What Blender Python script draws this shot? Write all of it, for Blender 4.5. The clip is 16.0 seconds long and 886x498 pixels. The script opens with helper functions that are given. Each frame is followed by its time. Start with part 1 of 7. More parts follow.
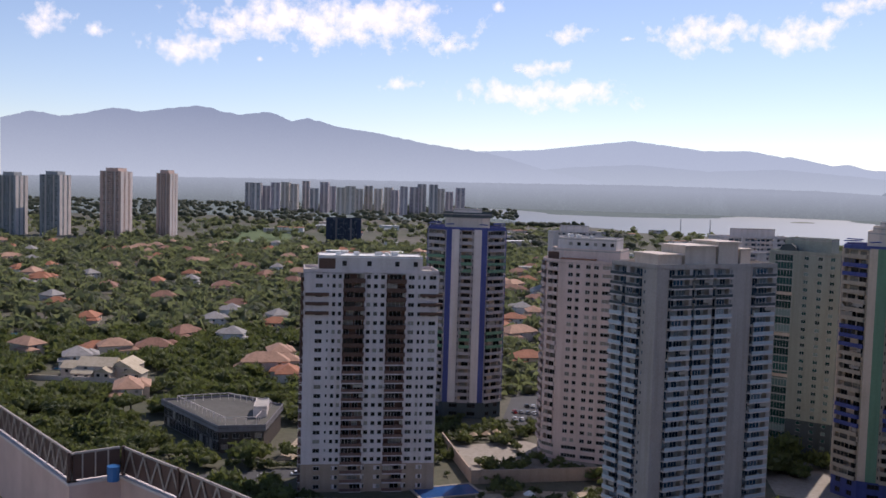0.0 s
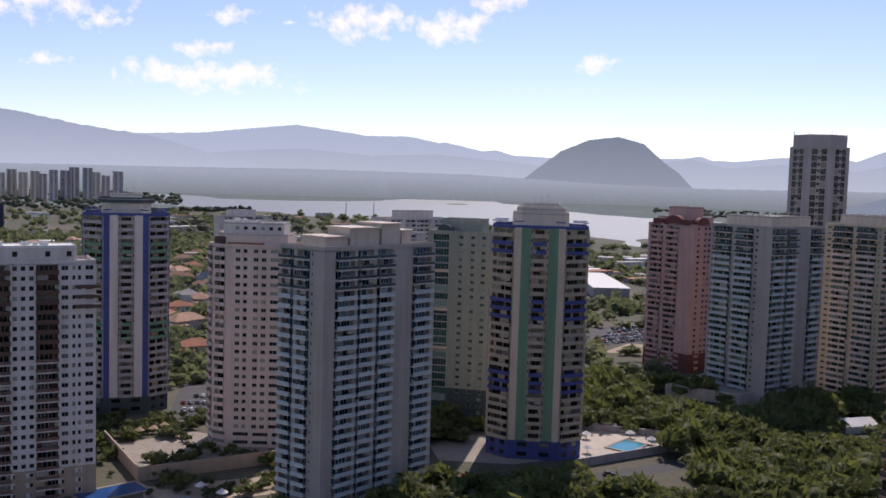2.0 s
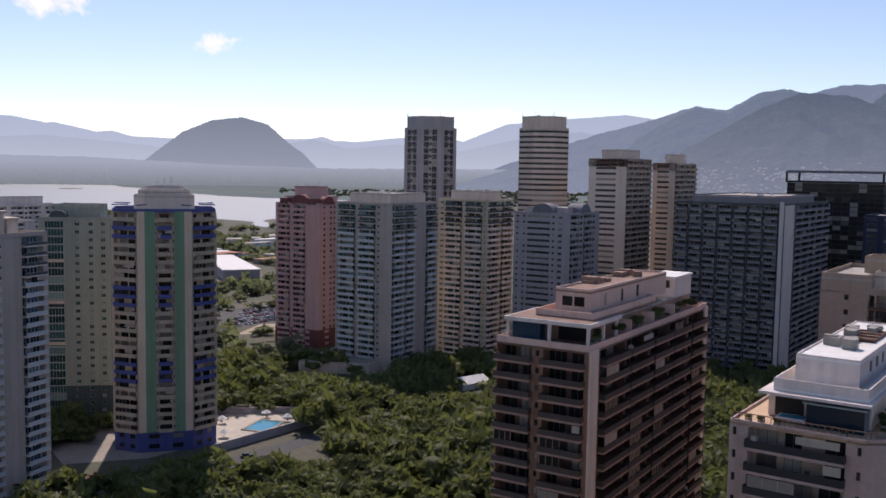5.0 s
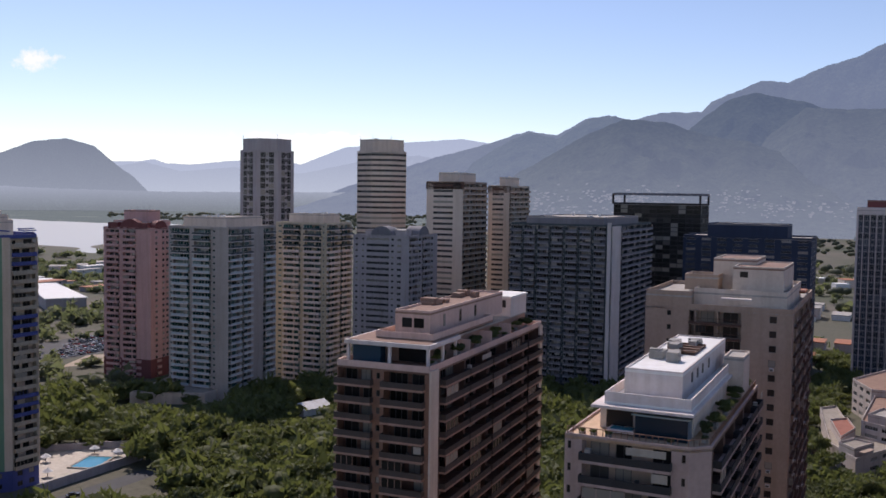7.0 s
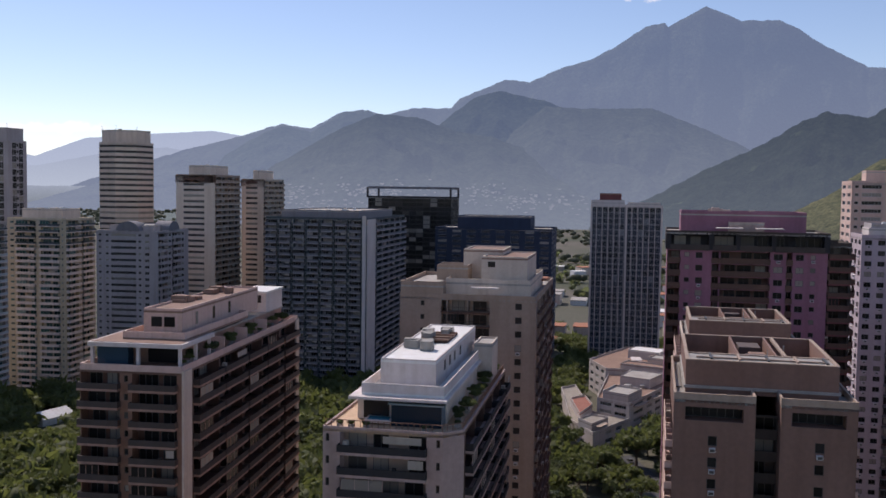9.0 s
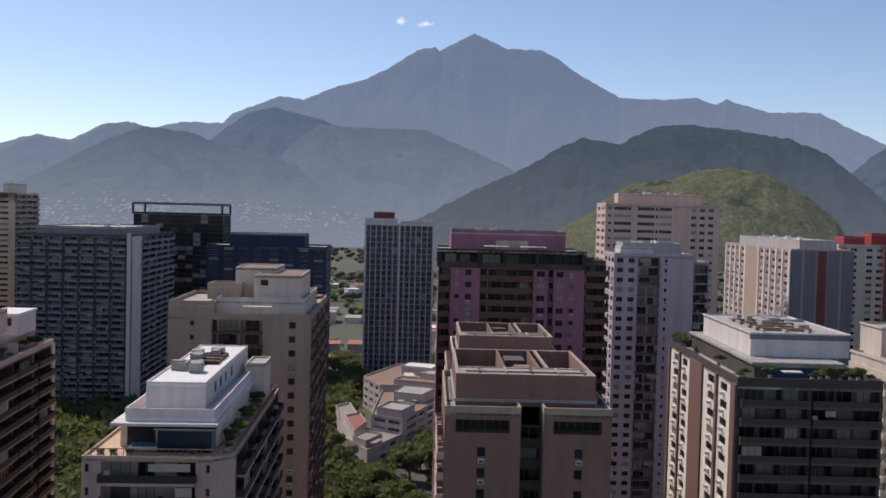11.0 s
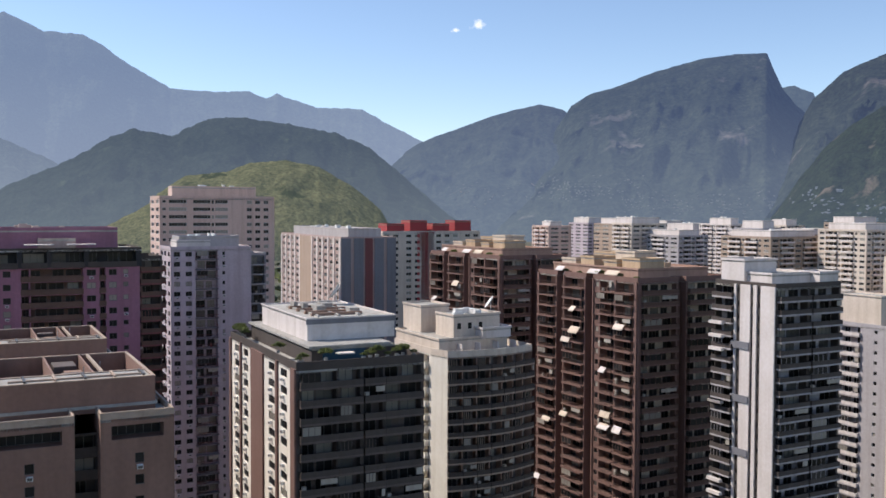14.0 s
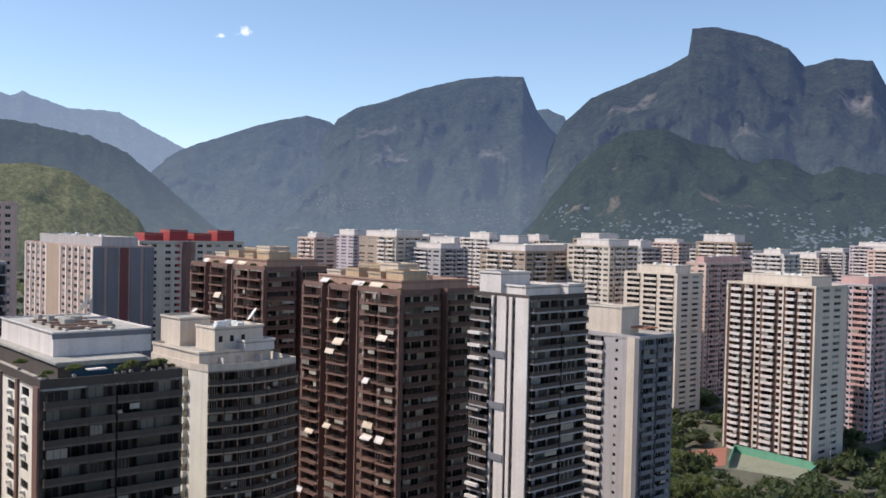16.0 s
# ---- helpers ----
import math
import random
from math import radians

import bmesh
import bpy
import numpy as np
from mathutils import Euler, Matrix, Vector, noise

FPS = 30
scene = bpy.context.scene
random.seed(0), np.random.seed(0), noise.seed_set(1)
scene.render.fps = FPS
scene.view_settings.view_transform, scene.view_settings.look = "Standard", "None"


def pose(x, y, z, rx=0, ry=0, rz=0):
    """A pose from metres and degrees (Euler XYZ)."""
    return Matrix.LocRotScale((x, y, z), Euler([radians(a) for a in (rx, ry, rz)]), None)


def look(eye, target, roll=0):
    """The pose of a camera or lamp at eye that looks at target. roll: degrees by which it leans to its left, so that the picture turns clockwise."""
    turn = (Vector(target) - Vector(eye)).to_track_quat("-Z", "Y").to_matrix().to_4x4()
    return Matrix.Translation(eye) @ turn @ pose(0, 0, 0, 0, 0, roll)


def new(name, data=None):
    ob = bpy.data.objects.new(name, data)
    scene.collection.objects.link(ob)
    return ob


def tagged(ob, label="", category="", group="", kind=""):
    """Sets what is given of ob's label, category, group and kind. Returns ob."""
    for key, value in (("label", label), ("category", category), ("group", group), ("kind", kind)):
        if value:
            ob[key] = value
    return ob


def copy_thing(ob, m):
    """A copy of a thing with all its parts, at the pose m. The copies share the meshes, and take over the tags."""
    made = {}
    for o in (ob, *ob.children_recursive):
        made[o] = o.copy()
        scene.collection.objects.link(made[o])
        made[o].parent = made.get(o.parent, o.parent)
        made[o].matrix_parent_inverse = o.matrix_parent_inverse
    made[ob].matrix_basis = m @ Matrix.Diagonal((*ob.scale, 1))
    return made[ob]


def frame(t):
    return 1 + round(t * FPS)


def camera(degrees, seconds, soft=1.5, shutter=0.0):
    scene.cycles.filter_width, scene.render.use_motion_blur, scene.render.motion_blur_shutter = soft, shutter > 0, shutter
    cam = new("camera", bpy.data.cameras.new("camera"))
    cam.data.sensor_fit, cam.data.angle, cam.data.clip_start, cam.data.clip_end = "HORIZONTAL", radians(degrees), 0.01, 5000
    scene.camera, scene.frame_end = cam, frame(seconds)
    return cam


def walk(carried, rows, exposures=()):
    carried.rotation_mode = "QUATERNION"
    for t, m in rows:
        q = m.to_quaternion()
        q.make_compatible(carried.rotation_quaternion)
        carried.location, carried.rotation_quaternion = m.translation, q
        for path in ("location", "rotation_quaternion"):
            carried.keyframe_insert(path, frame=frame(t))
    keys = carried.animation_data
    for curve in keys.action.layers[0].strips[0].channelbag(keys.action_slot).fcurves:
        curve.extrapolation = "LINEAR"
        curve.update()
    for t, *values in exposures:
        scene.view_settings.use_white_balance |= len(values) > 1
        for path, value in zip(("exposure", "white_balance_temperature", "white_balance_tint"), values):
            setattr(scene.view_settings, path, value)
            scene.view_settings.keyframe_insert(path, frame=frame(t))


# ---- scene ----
# ---- camera and walk: a slow turn on the spot, the camera held at arm's length ----
LENS = 50.2
EYE = 100.0
ARM = 0.45
cam = camera(LENS, 16.0, 1.6)
TURNS = [
    (0, 3.57, -3.80, -1.71),
    (0.5, -1.10, -4.15, -1.81),
    (1, -6.75, -4.35, -2.36),
    (1.5, -11.69, -4.43, -2.27),
    (2, -16.40, -4.20, -1.67),
    (2.5, -19.67, -4.29, -1.96),
    (3, -24.22, -4.68, -1.43),
    (3.5, -28.32, -4.50, -1.28),
    (4, -30.71, -3.83, -1.41),
    (4.5, -34.93, -4.40, -1.16),
    (7, -48.46, -3.33, -0.83),
    (7.5, -51.27, -3.28, -1.10),
    (8, -54.09, -3.19, -1.13),
    (8.5, -60.16, -3.33, -1.23),
    (9, -63.19, -3.51, -0.81),
    (11.5, -80.99, -2.07, -1.24),
    (12, -85.37, -2.49, -0.80),
    (12.5, -90.10, -3.06, -0.87),
    (13, -94.46, -2.77, -0.31),
    (13.5, -98.75, -2.67, -0.01),
    (14, -103.15, -2.23, -0.24),
    (14.5, -106.35, -1.81, -0.47),
    (15, -109.72, -1.52, -0.54),
    (15.5, -113.55, -1.48, -0.82),
    (16, -117.25, -1.33, -1.29),
]


def eye_pose(yaw, pitch, roll):
    a = radians(yaw)
    return pose(-ARM * math.sin(a), ARM * math.cos(a), EYE, 90 + pitch, roll, yaw)


walk(cam, [(t, eye_pose(y, p, r)) for t, y, p, r in TURNS], [(0.0, 0.18, 6550, 24), (4.0, 0.2, 6650, 24), (8.0, 0.2, 6550, 23), (9.0, 0.15, 6550, 22), (11.5, 0.27, 6600, 17), (12.5, 0.62, 6550, 15), (14.0, 0.66, 6500, 13), (16.0, 0.68, 6500, 12)])

# ---- world, sun ----
SUN_AZ, SUN_EL = 28.0, 47.0
world = bpy.data.worlds.new("sky")
scene.world = world
world.use_nodes = True
wn = world.node_tree
wn.nodes.clear()
sky = wn.nodes.new("ShaderNodeTexSky")
sky.sky_type = "NISHITA"
sky.sun_disc = False
sky.sun_elevation = radians(SUN_EL)
sky.sun_rotation = radians(SUN_AZ)
sky.altitude = 1500
sky.air_density = 1.0
sky.dust_density = 0.45
sky.ozone_density = 1.6
bg = wn.nodes.new("ShaderNodeBackground")
bg.inputs["Strength"].default_value = 0.105
wout = wn.nodes.new("ShaderNodeOutputWorld")
wn.links.new(sky.outputs[0], bg.inputs[0])
wn.links.new(bg.outputs[0], wout.inputs[0])
sun_data = bpy.data.lights.new("sun", "SUN")
sun_data.energy = 3.2
sun_data.angle = radians(0.5)
sun_data.color = (1.0, 0.94, 0.84)
sun = new("sun", sun_data)
sun_dir = Vector((math.sin(radians(SUN_AZ)) * math.cos(radians(SUN_EL)), math.cos(radians(SUN_AZ)) * math.cos(radians(SUN_EL)), math.sin(radians(SUN_EL))))
sun.matrix_world = look(sun_dir * 900, (0, 0, 0))


# ---- materials ----
def nodes_of(name):
    m = bpy.data.materials.new(name)
    m.use_nodes = True
    nt = m.node_tree
    b = nt.nodes["Principled BSDF"]
    return m, nt, b


def add(nt, kind, **kw):
    n = nt.nodes.new(kind)
    for k, v in kw.items():
        n.inputs[k].default_value = v
    return n


def mix_rgb(nt, fac, a, b, mode="MIX"):
    n = nt.nodes.new("ShaderNodeMix")
    n.data_type = "RGBA"
    n.blend_type = mode
    for sock, val in ((n.inputs[0], fac), (n.inputs[6], a), (n.inputs[7], b)):
        if isinstance(val, bpy.types.NodeSocket):
            nt.links.new(val, sock)
        elif isinstance(val, (int, float)):
            sock.default_value = val
        else:
            sock.default_value = (*val, 1) if len(val) == 3 else val
    return n.outputs[2]


def ramp(nt, src, lo, hi):
    n = nt.nodes.new("ShaderNodeMapRange")
    n.inputs[1].default_value, n.inputs[2].default_value = lo, hi
    nt.links.new(src, n.inputs[0])
    return n.outputs[0]


def noise_of(nt, scale, detail=4.0, stretch=None, rough=0.55):
    co = nt.nodes.new("ShaderNodeTexCoord")
    n = add(nt, "ShaderNodeTexNoise", Scale=scale, Detail=detail, Roughness=rough)
    if stretch:
        mp = nt.nodes.new("ShaderNodeMapping")
        mp.inputs["Scale"].default_value = stretch
        nt.links.new(co.outputs["Object"], mp.inputs[0])
        nt.links.new(mp.outputs[0], n.inputs["Vector"])
    else:
        nt.links.new(co.outputs["Object"], n.inputs["Vector"])
    return n.outputs[0]


MATS = {}


def paint(name, colour, rough=0.8, dirt=0.22, grain=1.6):
    """Painted or tiled facade: mottling, rain streaks and a fine grain."""
    if name in MATS:
        return MATS[name]
    m, nt, b = nodes_of(name)
    dark = tuple(c * (1 - dirt) * f for c, f in zip(colour, (0.98, 0.95, 0.9)))
    big = ramp(nt, noise_of(nt, 0.11, 5), 0.35, 0.7)
    streak = ramp(nt, noise_of(nt, 0.55, 4, (1, 1, 0.06)), 0.45, 0.78)
    fine = ramp(nt, noise_of(nt, grain, 3), 0.3, 0.7)
    c = mix_rgb(nt, big, colour, tuple(0.5 * (a + d) for a, d in zip(colour, dark)))
    c = mix_rgb(nt, streak, c, dark)
    c = mix_rgb(nt, 0.10, c, mix_rgb(nt, fine, (0.25, 0.24, 0.22), (0.95, 0.95, 0.95)), "OVERLAY")
    nt.links.new(c, b.inputs["Base Color"])
    b.inputs["Roughness"].default_value = rough
    bump = add(nt, "ShaderNodeBump", Strength=0.15, Distance=0.05)
    nt.links.new(fine, bump.inputs["Height"])
    nt.links.new(bump.outputs[0], b.inputs["Normal"])
    MATS[name] = m
    return m


def glazing(name, tint=(0.035, 0.04, 0.045), pale=(0.32, 0.30, 0.27), share=0.25):
    """Window glass over a dim room; some windows have pale curtains or blinds."""
    if name in MATS:
        return MATS[name]
    m, nt, b = nodes_of(name)
    info = nt.nodes.new("ShaderNodeObjectInfo")
    geo = nt.nodes.new("ShaderNodeNewGeometry")
    s = nt.nodes.new("ShaderNodeMath")
    s.operation = "ADD"
    nt.links.new(info.outputs["Random"], s.inputs[0])
    nt.links.new(geo.outputs["Random Per Island"], s.inputs[1])
    w = nt.nodes.new("ShaderNodeMath")
    w.operation = "FRACT"
    nt.links.new(s.outputs[0], w.inputs[0])
    f = ramp(nt, w.outputs[0], 1 - share, 1 - share + 0.12)
    tone = mix_rgb(nt, ramp(nt, w.outputs[0], 0, 0.7), tuple(t * 0.5 for t in tint), tuple(t * 1.6 for t in tint))
    c = mix_rgb(nt, f, tone, pale)
    nt.links.new(c, b.inputs["Base Color"])
    b.inputs["Roughness"].default_value = 0.16
    b.inputs["IOR"].default_value = 1.38
    b.inputs["Specular IOR Level"].default_value = 0.32
    MATS[name] = m
    return m


def plain(name, colour, rough=0.6, metal=0.0):
    if name in MATS:
        return MATS[name]
    m, nt, b = nodes_of(name)
    f = ramp(nt, noise_of(nt, 0.8, 4), 0.3, 0.7)
    nt.links.new(mix_rgb(nt, f, tuple(c * 0.82 for c in colour), colour), b.inputs["Base Color"])
    b.inputs["Roughness"].default_value = rough
    b.inputs["Metallic"].default_value = metal
    MATS[name] = m
    return m


def foliage(name, a, c, scale=0.35, thin=0.55):
    m, nt, b = nodes_of(name)
    geo = nt.nodes.new("ShaderNodeNewGeometry")
    info = nt.nodes.new("ShaderNodeObjectInfo")
    base = mix_rgb(nt, geo.outputs["Random Per Island"], a, c)
    base = mix_rgb(nt, info.outputs["Random"], base, mix_rgb(nt, 0.5, base, c))
    f = ramp(nt, noise_of(nt, scale, 6), 0.3, 0.72)
    col = mix_rgb(nt, f, mix_rgb(nt, 0.4, base, (0.012, 0.016, 0.006)), base)
    nt.links.new(col, b.inputs["Base Color"])
    b.inputs["Roughness"].default_value = 0.7
    tl = nt.nodes.new("ShaderNodeBsdfTranslucent")
    nt.links.new(mix_rgb(nt, 0.4, col, (0.26, 0.30, 0.07)), tl.inputs[0])
    mx = add(nt, "ShaderNodeMixShader")
    mx.inputs[0].default_value = thin
    nt.links.new(b.outputs[0], mx.inputs[1])
    nt.links.new(tl.outputs[0], mx.inputs[2])
    nt.links.new(mx.outputs[0], nt.nodes["Material Output"].inputs[0])
    bump = add(nt, "ShaderNodeBump", Strength=0.7, Distance=0.5)
    nt.links.new(noise_of(nt, 1.7, 5), bump.inputs["Height"])
    nt.links.new(bump.outputs[0], b.inputs["Normal"])
    return m


def distance(name, low, high, rock, haze_low, haze_high, scale=0.004, rock_at=(0.6, 0.7), rise=600, foot=0):
    """Wooded mountain side far off, with bare rock; haze is painted on as emission, from foot to top."""
    m, nt, b = nodes_of(name)
    f = ramp(nt, noise_of(nt, scale * 3, 7, rough=0.65), 0.35, 0.68)
    c = mix_rgb(nt, f, low, high)
    crowns = ramp(nt, noise_of(nt, scale * 14, 5, rough=0.7), 0.3, 0.7)
    c = mix_rgb(nt, crowns, mix_rgb(nt, 0.8, c, (0.006, 0.009, 0.007)), c)
    r = ramp(nt, noise_of(nt, scale, 6, (1, 1, 0.5), 0.6), *rock_at)
    c = mix_rgb(nt, r, c, rock)
    nt.links.new(c, b.inputs["Base Color"])
    b.inputs["Roughness"].default_value = 0.95
    b.inputs["Specular IOR Level"].default_value = 0.0
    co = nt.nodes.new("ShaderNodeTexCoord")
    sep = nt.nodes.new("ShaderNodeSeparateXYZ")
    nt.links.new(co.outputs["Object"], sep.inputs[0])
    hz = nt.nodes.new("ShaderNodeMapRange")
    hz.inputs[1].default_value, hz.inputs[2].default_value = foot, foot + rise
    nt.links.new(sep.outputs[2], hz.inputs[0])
    nt.links.new(mix_rgb(nt, hz.outputs[0], haze_low, haze_high), b.inputs["Emission Color"])
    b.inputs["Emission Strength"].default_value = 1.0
    bump = add(nt, "ShaderNodeBump", Strength=1.0, Distance=30.0)
    nt.links.new(noise_of(nt, scale * 4, 9, rough=0.68), bump.inputs["Height"])
    nt.links.new(bump.outputs[0], b.inputs["Normal"])
    return m


def ground_material():
    m, nt, b = nodes_of("ground_cover")
    big = ramp(nt, noise_of(nt, 0.004, 6, rough=0.6), 0.38, 0.62)
    mid = ramp(nt, noise_of(nt, 0.03, 6, rough=0.65), 0.35, 0.65)
    fine = ramp(nt, noise_of(nt, 0.4, 4), 0.3, 0.7)
    green = mix_rgb(nt, mid, (0.035, 0.05, 0.02), (0.075, 0.085, 0.04))
    earth = mix_rgb(nt, mid, (0.16, 0.13, 0.10), (0.09, 0.085, 0.06))
    c = mix_rgb(nt, big, green, earth)
    c = mix_rgb(nt, 0.25, c, mix_rgb(nt, fine, (0.02, 0.025, 0.01), (0.16, 0.15, 0.11)))
    nt.links.new(c, b.inputs["Base Color"])
    b.inputs["Roughness"].default_value = 0.95
    return m


def water_material():
    m, nt, b = nodes_of("lagoon_water")
    b.inputs["Base Color"].default_value = (0.17, 0.20, 0.21, 1)
    b.inputs["Roughness"].default_value = 0.45
    bump = add(nt, "ShaderNodeBump", Strength=0.05, Distance=0.3)
    nt.links.new(noise_of(nt, 0.05, 5), bump.inputs["Height"])
    nt.links.new(bump.outputs[0], b.inputs["Normal"])
    return m


GLASS = glazing("window_glass")
GLASS_BLUE = glazing("blue_glass", (0.02, 0.045, 0.07), (0.25, 0.3, 0.33), 0.2)
GLASS_GREEN = glazing("green_glass", (0.02, 0.06, 0.055), (0.2, 0.28, 0.26), 0.25)
GLASS_GREY = glazing("grey_glass", (0.022, 0.03, 0.045), (0.30, 0.32, 0.36), 0.07)
GLASS_BLACK = glazing("black_glass", (0.02, 0.019, 0.019), (0.30, 0.27, 0.23), 0.26)
FRAME = plain("aluminium_frame", (0.55, 0.55, 0.55), 0.45)
FRAME_DARK = plain("dark_frame", (0.08, 0.075, 0.07), 0.45)
ROOF = paint("roof_screed", (0.42, 0.39, 0.35), 0.9, 0.35)
ROOF_PALE = paint("roof_white", (0.78, 0.77, 0.74), 0.8, 0.12)
RUST = paint("roof_rust", (0.30, 0.19, 0.14), 0.9, 0.3)
WHITE = paint("white_paint", (0.76, 0.75, 0.73))
BLIND = paint("canvas_blind", (0.40, 0.36, 0.31))
TERRACOTTA = paint("terracotta_tiles", (0.42, 0.17, 0.09), 0.85, 0.35, 3.0)
CONCRETE = paint("concrete", (0.36, 0.34, 0.31), 0.9, 0.3)
TARMAC = paint("tarmac", (0.07, 0.07, 0.072), 0.9, 0.2)
LEAF = foliage("leaves", (0.07, 0.098, 0.03), (0.175, 0.195, 0.062), thin=0.42)
LEAF_DARK = foliage("dark_leaves", (0.035, 0.055, 0.018), (0.08, 0.10, 0.03), thin=0.25)
# far tree greens paled and greyed: haze is put into the leaf colour
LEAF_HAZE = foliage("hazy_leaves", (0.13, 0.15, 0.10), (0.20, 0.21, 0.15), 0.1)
LEAF_FAR_HAZE = foliage("far_leaves", (0.12, 0.145, 0.09), (0.25, 0.265, 0.16), 0.15)
BARK = plain("bark", (0.12, 0.09, 0.065), 0.9)
STEEL = plain("steel", (0.35, 0.35, 0.36), 0.4, 0.7)

# ---- building blocks of geometry ----
QUADS = ((0, 3, 2, 1), (4, 5, 6, 7), (0, 1, 5, 4), (1, 2, 6, 5), (2, 3, 7, 6), (3, 0, 4, 7))


class Shape:
    """Plain lists of vertices and faces with a material slot for each face."""

    def __init__(self):
        self.v, self.f, self.m = [], [], []

    def box(self, x0, x1, y0, y1, z0, z1, m=0):
        k = len(self.v)
        self.v += [(x0, y0, z0), (x1, y0, z0), (x1, y1, z0), (x0, y1, z0), (x0, y0, z1), (x1, y0, z1), (x1, y1, z1), (x0, y1, z1)]
        self.f += [tuple(k + i for i in q) for q in QUADS]
        self.m += [m] * 6
        return self

    def bar(self, x0, x1, y0, y1, z0, z1, m=0):
        """A box against a wall, without its hidden back and its thin ends."""
        k = len(self.v)
        self.v += [(x0, y0, z0), (x1, y0, z0), (x1, y1, z0), (x0, y1, z0), (x0, y0, z1), (x1, y0, z1), (x1, y1, z1), (x0, y1, z1)]
        for i in ((2, 3, 5) if z1 - z0 > x1 - x0 else (0, 1, 2)):
            self.f.append(tuple(k + j for j in QUADS[i]))
            self.m.append(m)
        return self

    def quad(self, a, b, c, d, m=0):
        k = len(self.v)
        self.v += [tuple(a), tuple(b), tuple(c), tuple(d)]
        self.f.append((k, k + 1, k + 2, k + 3))
        self.m.append(m)
        return self

    def poly(self, pts, m=0):
        k = len(self.v)
        self.v += [tuple(p) for p in pts]
        self.f.append(tuple(range(k, k + len(pts))))
        self.m.append(m)
        return self

    def prism(self, plan, z0, z1, m=0):
        """A closed upright prism over a plan that runs counter-clockwise."""
        n = len(plan)
        for i in range(n):
            (ax, ay), (bx, by) = plan[i], plan[(i + 1) % n]
            self.quad((ax, ay, z0), (bx, by, z0), (bx, by, z1), (ax, ay, z1), m)
        self.poly([(x, y, z1) for x, y in plan], m)
        self.poly([(x, y, z0) for x, y in reversed(plan)], m)
        return self

    def merge(self, other, mat):
        k = len(self.v)
        self.v += [tuple(mat @ Vector(p)) for p in other.v]
        self.f += [tuple(k + i for i in q) for q in other.f]
        self.m += other.m
        return self

    def mesh(self, name, mats):
        me = bpy.data.meshes.new(name)
        me.from_pydata(self.v, [], self.f)
        for m in mats:
            me.materials.append(m)
        if len(mats) > 1:
            me.polygons.foreach_set("material_index", self.m)
        me.update()
        return me


def part(name, shape, mats, parent, label="", kind=""):
    """One mesh object, a part of parent."""
    mats = mats if isinstance(mats, (list, tuple)) else [mats]
    me = shape if isinstance(shape, bpy.types.Mesh) else shape.mesh(name, mats)
    ob = new(name, me)
    ob.parent = parent
    return tagged(ob, label, "", "", kind)


def thing(name, x, y, z, label, category, group="", kind=""):
    e = new(name)
    e.location = (x, y, z)
    e.empty_display_size = 1
    return tagged(e, label, category, group, kind)


def pt(az, d):
    a = radians(az)
    return (d * math.sin(a), d * math.cos(a))


def step(p, ang, length):
    a = radians(ang)
    return (p[0] + length * math.cos(a), p[1] + length * math.sin(a))


def block(c, dl, ll, dr, lr):
    """Plan of a block by its near corner and its two visible sides: near, right, far, left."""
    r, l = step(c, dr, lr), step(c, dl, ll)
    return [c, r, step(r, dl, ll), l]


def inset(plan, d):
    """The plan drawn in by d on all sides (out, if d is below zero)."""
    n, out = len(plan), []
    for i in range(n):
        p, a, b = Vector(plan[i]), Vector(plan[i - 1]), Vector(plan[(i + 1) % n])
        e0, e1 = (p - a).normalized(), (b - p).normalized()
        n0, n1 = Vector((-e0.y, e0.x)), Vector((-e1.y, e1.x))
        k = n0 + n1
        out.append(tuple(p + k * (d / max(0.3, k.dot(n0)))))
    return out


TEMPLATES = {}


def pane_shape(kind, w, h, v=0):
    """Window or balcony back, x along the wall, -y outwards, slots: frame, glass, wall."""
    s = Shape()
    if kind == "b":
        s.quad((0, 0, 0), (w, 0, 0), (w, 0, h), (0, 0, h), 2)
        m = max(1, round(w / 4.2))
        for j in range(m):
            q = (j + v) % 4
            a, b, t = w * (j + (0.07, 0.17, 0.05, 0.30)[q]) / m, w * (j + (0.93, 0.80, 0.58, 0.95)[q]) / m, h * (0.86, 0.86, 0.82, 0.9)[q]
            s.quad((a, -0.03, 0.03), (b, -0.03, 0.03), (b, -0.03, t), (a, -0.03, t), 1)
            n = max(2, round((b - a) / 1.3))
            for i in range(n + 1):
                x = a + (b - a) * i / n
                s.bar(x - 0.04, x + 0.04, -0.08, -0.02, 0.03, t, 0)
    else:
        s.quad((0, 0, 0), (w, 0, 0), (w, 0, h), (0, 0, h), 1)
        f = 0.07
        s.bar(0, w, -0.07, 0.01, 0, f, 0).bar(0, w, -0.07, 0.01, h - f, h, 0)
        n = max(1, round(w / 1.1))
        for i in range(n + 1):
            x = f / 2 + (w - f) * i / n
            s.bar(x - f / 2, x + f / 2, -0.06, 0.01, f, h - f, 0)
    return s


